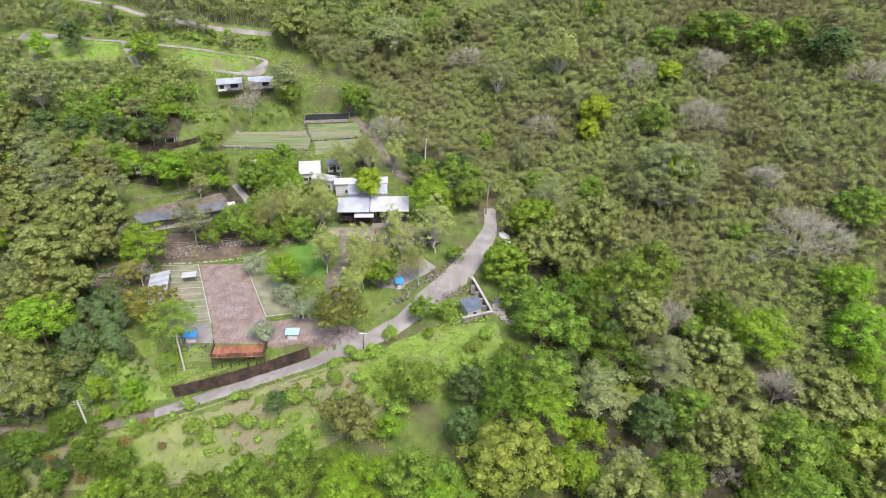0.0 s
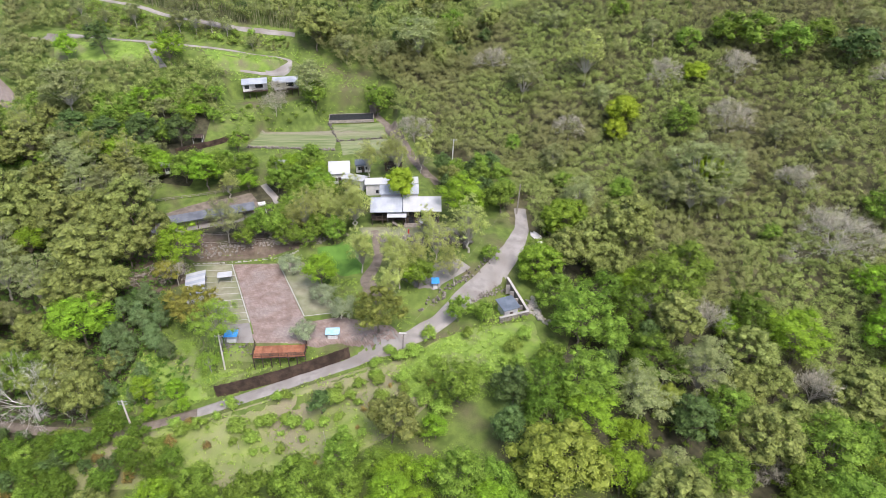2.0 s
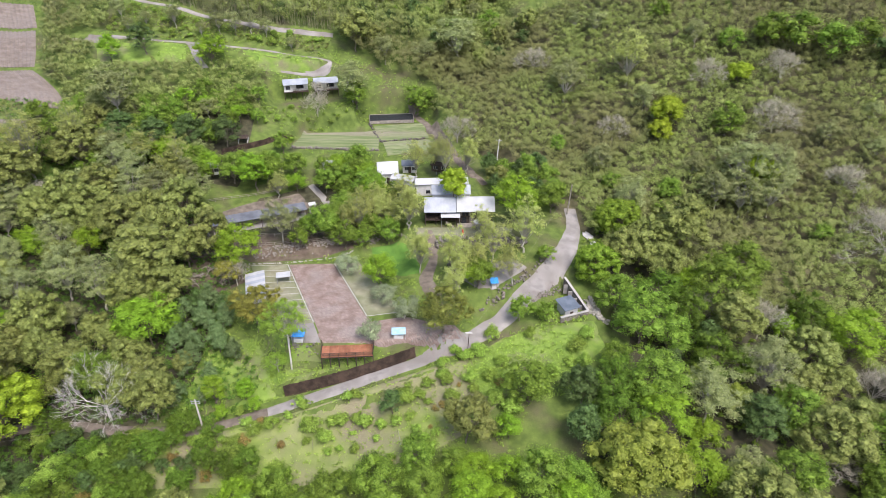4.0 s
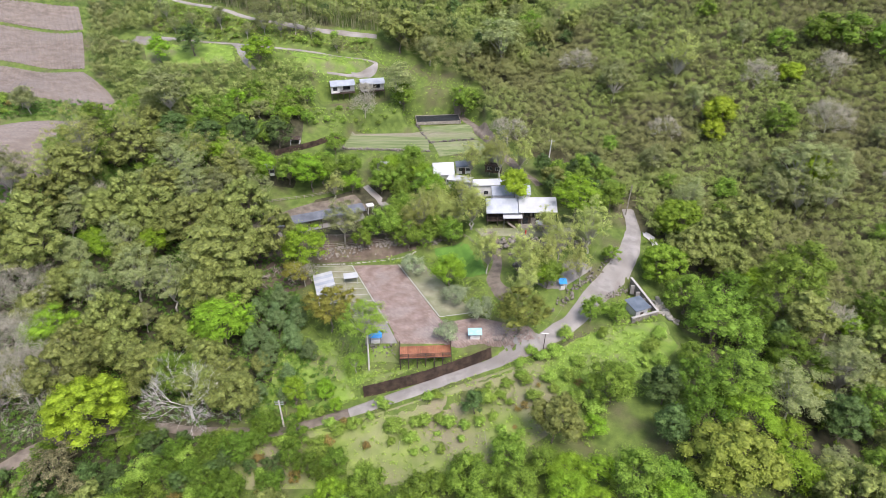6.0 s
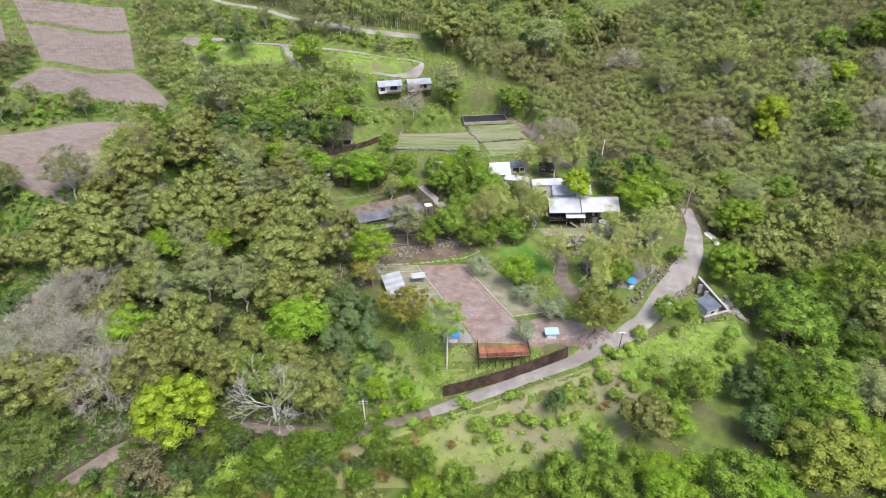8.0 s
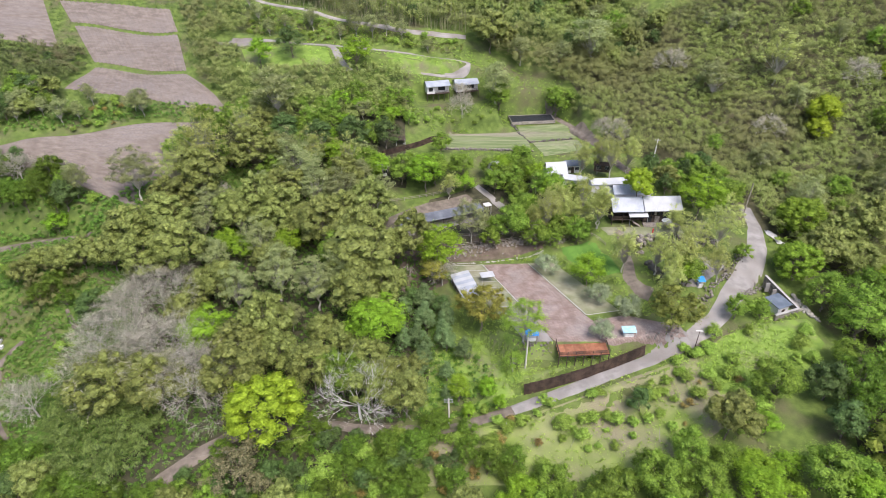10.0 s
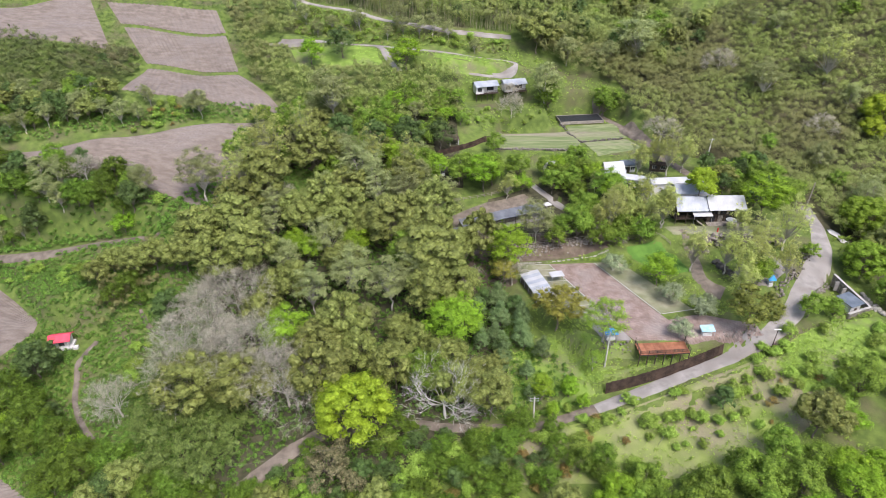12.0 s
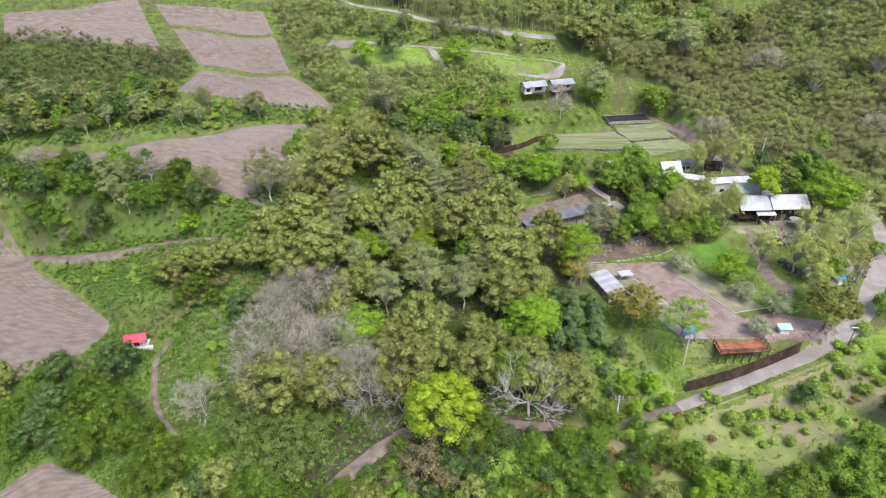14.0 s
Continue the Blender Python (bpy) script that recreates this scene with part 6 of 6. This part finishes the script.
wood([(-90, 78), (-14, 80), (-8, 110), (-20, 103), (-56, 92), (-90, 87)], 90, 1.8, [("shrub", 5), ("dark_shrub", 1), ("red_shrub", 2)], (0.4, 0.8), 2.2)
wood([(10, 160), (150, 120), (150, 260), (10, 250)], 120, 12.0, [("grey", 3), ("mid", 2)], (0.7, 1.1))
wood([(-129.2, 231.4), (10, 232), (10, 290), (-130, 290)], 200, 5.0, [("mid", 3), ("grey", 2), ("olive", 2), ("dark", 2)], (0.7, 1.2), 5.0)
wood([(-241.5, 185), (-219.5, 186.8), (-191.3, 190.8), (-188, 178.3), (-196, 173.4), (-213.5, 171.4), (-242, 168.8)], 420, 1.9, [("mid", 3), ("dark", 2), ("olive", 2), ("grey", 2), ("dark_shrub", 2), ("bare", 0.4)], (0.5, 0.85), 1.5)
wood([(-189.3, 182.7), (-183.4, 187.8), (-159.3, 188.5), (-160.2, 182.3), (-171.2, 176.9), (-181.2, 172.2)], 60, 2.2, [("dark_shrub", 3), ("grey", 1), ("red_shrub", 1)], (0.5, 0.9), 1.0)
wood([(-233.4, 163), (-181.5, 158), (-165.8, 152), (-164, 146.5), (-181.7, 147), (-200, 147.5), (-214, 150), (-228, 155)], 420, 1.6, [("dark_shrub", 1.5), ("deep", 3), ("dark", 1.5), ("mid", 1), ("grey", 1.2), ("red_shrub", 0.6), ("bare", 0.3)], (0.5, 1.1), 2.2)
wood([(-207, 103), (-189, 107), (-170, 95), (-158, 86), (-147, 84), (-145, 76), (-156, 76), (-169, 81), (-182, 84), (-200, 88)], 220, 2.2, [("deep", 4), ("lime", 0.6), ("dark", 1.5), ("olive", 0.6)], (0.6, 0.95), 2.0)
wood([(-131, 74), (-116, 85), (-99, 87.5), (-82, 87), (-64, 89), (-58, 80), (-74, 74)], 300, 1.9, [("deep", 5), ("dark", 3), ("mid", 0.5), ("dark_shrub", 0.5), ("shrub", 0.3), ("red_shrub", 0.7)], (0.4, 0.7), 2.6)


# ---- bamboo and undergrowth, past counting ----
def scatter(poly, step, keep, seed, road_gap, keep_off):
    r = np.random.default_rng(seed)
    xs, ys = [p[0] for p in poly], [p[1] for p in poly]
    X, Y = np.meshgrid(np.arange(min(xs), max(xs), step), np.arange(min(ys), max(ys), step))
    X, Y = X.ravel() + r.uniform(-0.6, 0.6, X.size) * step, Y.ravel() + r.uniform(-0.6, 0.6, Y.size) * step
    ok = inside(poly, X, Y) & (r.uniform(size=X.size) < keep)
    for c in keep_off:
        ok &= ~inside(c, X, Y)
    for l in LINES:
        ok &= near(l, X, Y) > road_gap
    return X[ok], Y[ok]


def thicket(name, poly, step, tall, leaves, leaf, seed, material, label, keep=1.0, plumes=4, road_gap=3.0, slim=0.3, keep_off=CLEAR, low=0.3, spread=0.34, uneven=0.0):
    """Clumps of arching plumes of narrow leaves; uneven: how far the height of a stand rises and falls."""
    r = np.random.default_rng(seed)
    X, Y = scatter(poly, step, keep, seed, road_gap, keep_off)
    n = len(X)
    Z = height(X, Y)
    stand = np.array([noise.noise((x * 0.11, y * 0.11, seed)) + 0.6 * noise.noise((x * 0.3, y * 0.3, seed + 9.0)) for x, y in zip(X, Y)])
    T = tall * r.uniform(0.7, 1.2, n) * (1 + uneven * stand)
    own = np.repeat(np.arange(n), plumes)
    a, lean = r.normal(-1.9, 1.5, len(own)), r.uniform(0.1, 0.55, len(own)) * T[own]
    k = np.repeat(np.arange(len(own)), leaves)
    s = r.uniform(low, 1.0, len(k)) ** 0.6
    cx = X[own][k] + np.cos(a)[k] * lean[k] * s ** 2 * 0.9
    cy = Y[own][k] + np.sin(a)[k] * lean[k] * s ** 2 * 0.9
    cz = Z[own][k] + T[own][k] * (s - 0.18 * s ** 3)
    off = r.normal(size=(len(k), 3)) * np.array([spread, spread, spread * 0.65]) * (1.25 - 0.7 * s)[:, None]
    nrm = np.stack([np.cos(a)[k] * 0.7, np.sin(a)[k] * 0.7 - 0.3, np.full(len(k), 1.0)], -1) + r.normal(size=(len(k), 3)) * 0.3
    axis = np.stack([np.cos(a)[k], np.sin(a)[k], 0.9 - 1.5 * s], -1) + r.normal(size=(len(k), 3)) * 0.45
    V = leaf_blades(np.stack([cx, cy, cz], -1) + off, nrm, leaf * r.uniform(0.6, 1.3, len(k)), slim, r, axis)
    swell = np.stack([np.cos(a)[k] * 0.8, np.sin(a)[k] * 0.8, 0.15 + 1.1 * s], -1) + off / spread * 0.3 + r.normal(size=(len(k), 3)) * 0.2
    return tagged(new(name, blade_mesh(name, V, material, swell)), label, "thicket", kind="stuff")


thicket("bamboo_thicket", [(8, 150), (30, 140), (62, 124), (96, 98), (120, 74), (150, 90), (150, 262), (-30, 262), (-32, 230), (-24, 210), (-16, 192), (-2, 182), (6, 176)], 1.65, 5.2, 28, 0.54, 3, BAMBOO, "dense olive-green bamboo covering the hillside", low=0.36, slim=0.26, spread=0.52, uneven=0.45)
thicket("bamboo_thicket", [(-160, 264.5), (-133.9, 253.9), (-122.2, 249.9), (-93.9, 244.6), (-66.4, 244.5), (-58.3, 237.5), (-40, 226), (0, 226), (10, 290), (-160, 290)], 2.1, 7.5, 26, 0.62, 4, BAMBOO, "tall bamboo along the mountain road", road_gap=2.2, spread=0.45, uneven=0.4)
thicket("bamboo_thicket", [(-137.3, 186.2), (-92, 196), (-80, 205), (-79, 219), (-92, 221), (-109, 219), (-138, 216), (-146, 226), (-142, 236), (-149.3, 254), (-171.2, 249.7), (-151.9, 205.6)], 1.9, 5.2, 24, 0.6, 5, BAMBOO, "bamboo between the fields and the garden", spread=0.45, uneven=0.5)
thicket("bamboo_thicket", [(-330, 180), (-238.1, 177.7), (-210.4, 183.6), (-193.2, 188.6), (-187.4, 197.8), (-193.1, 216.2), (-220.2, 213.1), (-330, 228)], 2.1, 4.8, 24, 0.6, 6, SCRUB, "scrub and bamboo between the ploughed fields", spread=0.5, uneven=0.6)
thicket("undergrowth", [(-230.5, 136.7), (-166.4, 144), (-148.4, 146.1), (-144, 118), (-138, 96), (-150, 60), (-240, 60)], 0.95, 0.75, 11, 0.3, 8, WEED, "knee-high green weeds and creepers", 1.0, 3, 0.9, 0.6)
thicket("undergrowth", [(-230.4, 135.7), (-166.4, 144), (-147.9, 137), (-139.5, 158.4), (-184.3, 156.8), (-237.7, 163.5)], 1.2, 1.3, 16, 0.34, 9, WEED, "rank green weeds on the bank", 0.95, 3, 1.8, 0.6)
thicket("undergrowth", [(-90, 76), (-10, 78), (2, 112), (-16, 106), (-56, 92), (-74, 100), (-64, 112), (-76, 106), (-92, 92)], 0.9, 0.4, 6, 0.26, 10, HERB, "tufted meadow grass and weeds", 0.42, 2, 1.8, 0.5)
thicket("undergrowth", [(-84, 205.5), (-50, 222), (-62.2, 233.8), (-121.3, 230.9), (-119.8, 214.5)], 1.2, 0.45, 6, 0.3, 11, HERB, "bright grass tufts on the upper slope", 0.6, 2, 1.4, 0.5, PAVED)
thicket("undergrowth", [(-278.3, 209), (-210.2, 173.4), (-139.2, 183.1), (-135.4, 193.5), (-169.3, 253.7), (-290, 262)], 1.4, 0.7, 8, 0.34, 12, WEED, "green weeds round the fields", 0.8, 2, 1.4)
thicket("undergrowth", [(-156, 96), (-138, 76), (-126, 64), (-86, 78), (-60, 96), (-76, 142), (-112, 182), (-153, 167.5)], 1.05, 0.8, 9, 0.42, 13, WEED, "dark undergrowth below the trees", 0.85, 3, 1.6)
thicket("undergrowth", [(0, 60), (120, 60), (60, 128), (14, 152), (12, 112)], 2.6, 1.8, 8, 0.75, 14, MID, "dark undergrowth below the trees", 0.8, 3, 3.4)
thicket("undergrowth", [(-78, 92), (-57, 96), (-50, 103), (-58, 106), (-64, 114), (-72, 122), (-76, 106)], 0.9, 0.4, 6, 0.28, 15, HERB, "tufted grass on the bank beside the court", 0.7, 2, 1.8, 0.5, PAVED)
thicket("undergrowth", [(-60, 138), (-16, 118), (-4, 142), (-36, 146)], 1.2, 0.4, 6, 0.28, 16, HERB, "rough grass between the paths", 0.6, 2, 2.6, 0.5, PAVED)
thicket("undergrowth", [(-20, 100), (-10, 92), (4, 96), (8, 112), (0, 116), (-8, 112)], 0.8, 0.4, 7, 0.26, 17, HERB, "bright meadow grass below the lane", 0.8, 2, 2.4, 0.5, PAVED)
thicket("bamboo_thicket", [(-175, 131.2), (-169.1, 134.3), (-159.7, 136.5), (-158, 126.4), (-159.9, 121.4), (-170.3, 117), (-173.6, 122)], 1.7, 4.0, 26, 0.52, 18, BAMBOO, "bamboo on the bank above the shrine", 0.85, low=0.42)
thicket("undergrowth", [(-74, 136), (-56, 92), (-30, 101), (-14, 105), (-16, 116), (-40, 140)], 0.8, 0.4, 7, 0.26, 19, HERB, "fresh grass on the banks round the court", 0.7, 2, 2.4, 0.5, PAVED)
thicket("undergrowth", [(-84, 205.5), (-62, 186), (-22, 184), (-28, 226), (-62.3, 237.5), (-141.3, 236.7), (-138.8, 249.9), (-93.9, 242.8), (-66.3, 241.2), (-84.1, 220)], 1.1, 0.5, 7, 0.3, 20, HERB, "grass tufts round the garden and cottages", 0.7, 2, 1.8, 0.5, PAVED)
thicket("undergrowth", [(-140.2, 226.1), (-66.2, 232.9), (-62.3, 242.9), (-93.9, 242.1), (-122.2, 246.3), (-145.2, 253.2)], 1.2, 0.6, 7, 0.32, 21, HERB, "rough grass below the mountain road", 0.6, 2, 2.2, 0.5, PAVED)


thicket("bamboo_thicket", [(-154.0, 93.9), (-150.6, 109.2), (-142.7, 109.0), (-133.0, 99.5), (-128.0, 86.9), (-130.4, 75.9), (-147.4, 77.4)], 1.5, 6.5, 30, 0.5, 24, GREEN_BAMBOO, "feathery bamboo beside the earth track", 0.95, 4, 2.6, 0.25, spread=0.5, uneven=0.4)
thicket("undergrowth", [(-236.5, 172.1), (-187.8, 179.6), (-154.0, 192.8), (-143.6, 193.5), (-152.6, 185.1), (-185.3, 171.8), (-224.0, 167.0), (-234.0, 167.2)], 1.2, 1.0, 10, 0.34, 25, WEED, "green weeds on the bank between the fields", 0.85, 3, 1.0, 0.5, PAVED, uneven=0.6)
def culms(line, depth, count, seed):
    """Bare bamboo stems behind the mountain road."""
    r = np.random.default_rng(seed)
    pts = resample(line, 1.0)
    bm = bmesh.new()
    for _ in range(count):
        x, y = pts[int(r.integers(len(pts)))]
        x, y = x + r.normal() * 0.5, y + 2.0 + abs(r.normal()) * depth
        z, tall = float(height(x, y)), r.uniform(5.0, 9.5)
        tube(bm, (x, y, z - 0.3), (x + r.normal() * 0.5, y + r.normal() * 0.4, z + tall), 0.07, 0.035, 3)
    tagged(part("bamboo_stems", bm, CULM), "bare pale bamboo stems behind the road", "bamboo", kind="stuff")


culms(UPPER, 2.5, 420, 31)
thicket("undergrowth", [(-1, 113), (11, 117), (6.5, 127), (0, 121)], 0.8, 0.5, 9, 0.28, 26, HERB, "bright weeds inside the walled corner", 0.8, 3, 2.6, 0.5, [])
thicket("undergrowth", [(-143, 231), (-66, 234), (-63, 241), (-93.9, 240.8), (-122.2, 246.3), (-145.2, 253.2)], 1.5, 1.5, 12, 0.4, 22, BAMBOO, "rank scrub on the slope below the mountain road", 0.55, 3, 1.8, 0.4, PAVED, uneven=0.8)
thicket("undergrowth", [(-84, 200), (-66, 205), (-52, 208), (-50, 222), (-58, 224), (-62, 219), (-80, 216)], 1.4, 0.8, 10, 0.36, 23, MID, "leafy weeds below the cottages", 0.5, 3, 1.4, 0.5, PAVED)
wood([(-143, 232), (-66, 234), (-62, 241), (-93.9, 240.8), (-122.2, 246.3), (-145.2, 253.2)], 120, 1.5, [("dark_shrub", 3), ("shrub", 1), ("grey", 0.6)], (0.5, 0.9), 2.0, blocked=PAVED)
wood([(-84, 198), (-72, 204), (-52, 208), (-48, 222), (-57, 226), (-62, 218), (-82, 214)], 60, 1.5, [("dark_shrub", 3), ("shrub", 2)], (0.4, 0.8), 2.0, blocked=PAVED)


# ---- a dead tree wrapped in a lime-green creeper, above the bamboo ----
def creeper_tree(x, y, size):
    r = np.random.default_rng(77)
    t = thing("creeper_tree", pose(x, y, float(height(x, y)) + 3.0, 0, 0, 0) @ Matrix.Scale(size, 4), "dead branching tree wrapped in bright lime-green creeper", "tree", "trees")
    for k, (a, reach, top) in enumerate(((2.9, 2.2, 5.2), (2.2, 1.6, 9.6), (1.7, 0.9, 9.2), (0.6, 4.4, 8.4), (0.3, 4.8, 6.8), (0.0, 5.2, 5.6), (-0.4, 3.6, 7.6))):
        u = np.linspace(0, 1, 60)
        line = np.stack([np.cos(a) * reach * u, np.sin(a) * reach * 0.5 * u, 3.6 + (top - 3.6) * u ** 1.3 - 1.2 * np.sin(u * 3.1) * (k % 2)], -1) + np.cumsum(r.normal(size=(60, 3)) * 0.05, axis=0)
        bm = bmesh.new()
        for p, q in zip(line[::6], line[6::6]):
            tube(bm, Vector(p), Vector(q), 0.1, 0.08, 5)
        part("limb", bm, PALE_BARK, t)
        own = np.repeat(np.arange(60), 9)
        d = r.normal(size=(len(own), 3))
        d /= np.linalg.norm(d, axis=1)[:, None]
        V = leaf_blades(line[own] + d * 0.3 + np.array([0, 0, -0.15]) * r.uniform(0, 2, (len(own), 1)), d + np.array([0, 0, 0.8]), 0.3 * r.uniform(0.6, 1.2, len(own)), 0.65, r)
        o = new("creeper", blade_mesh("creeper", V, YELLOW, d + np.array([0, 0, 0.5])))
        o.parent = t
    piped("trunk", (0, 0, -4.0), (0, 0, 3.7), 0.22, 0.14, PALE_BARK, t)


creeper_tree(64.5, 160.5, 1.4)
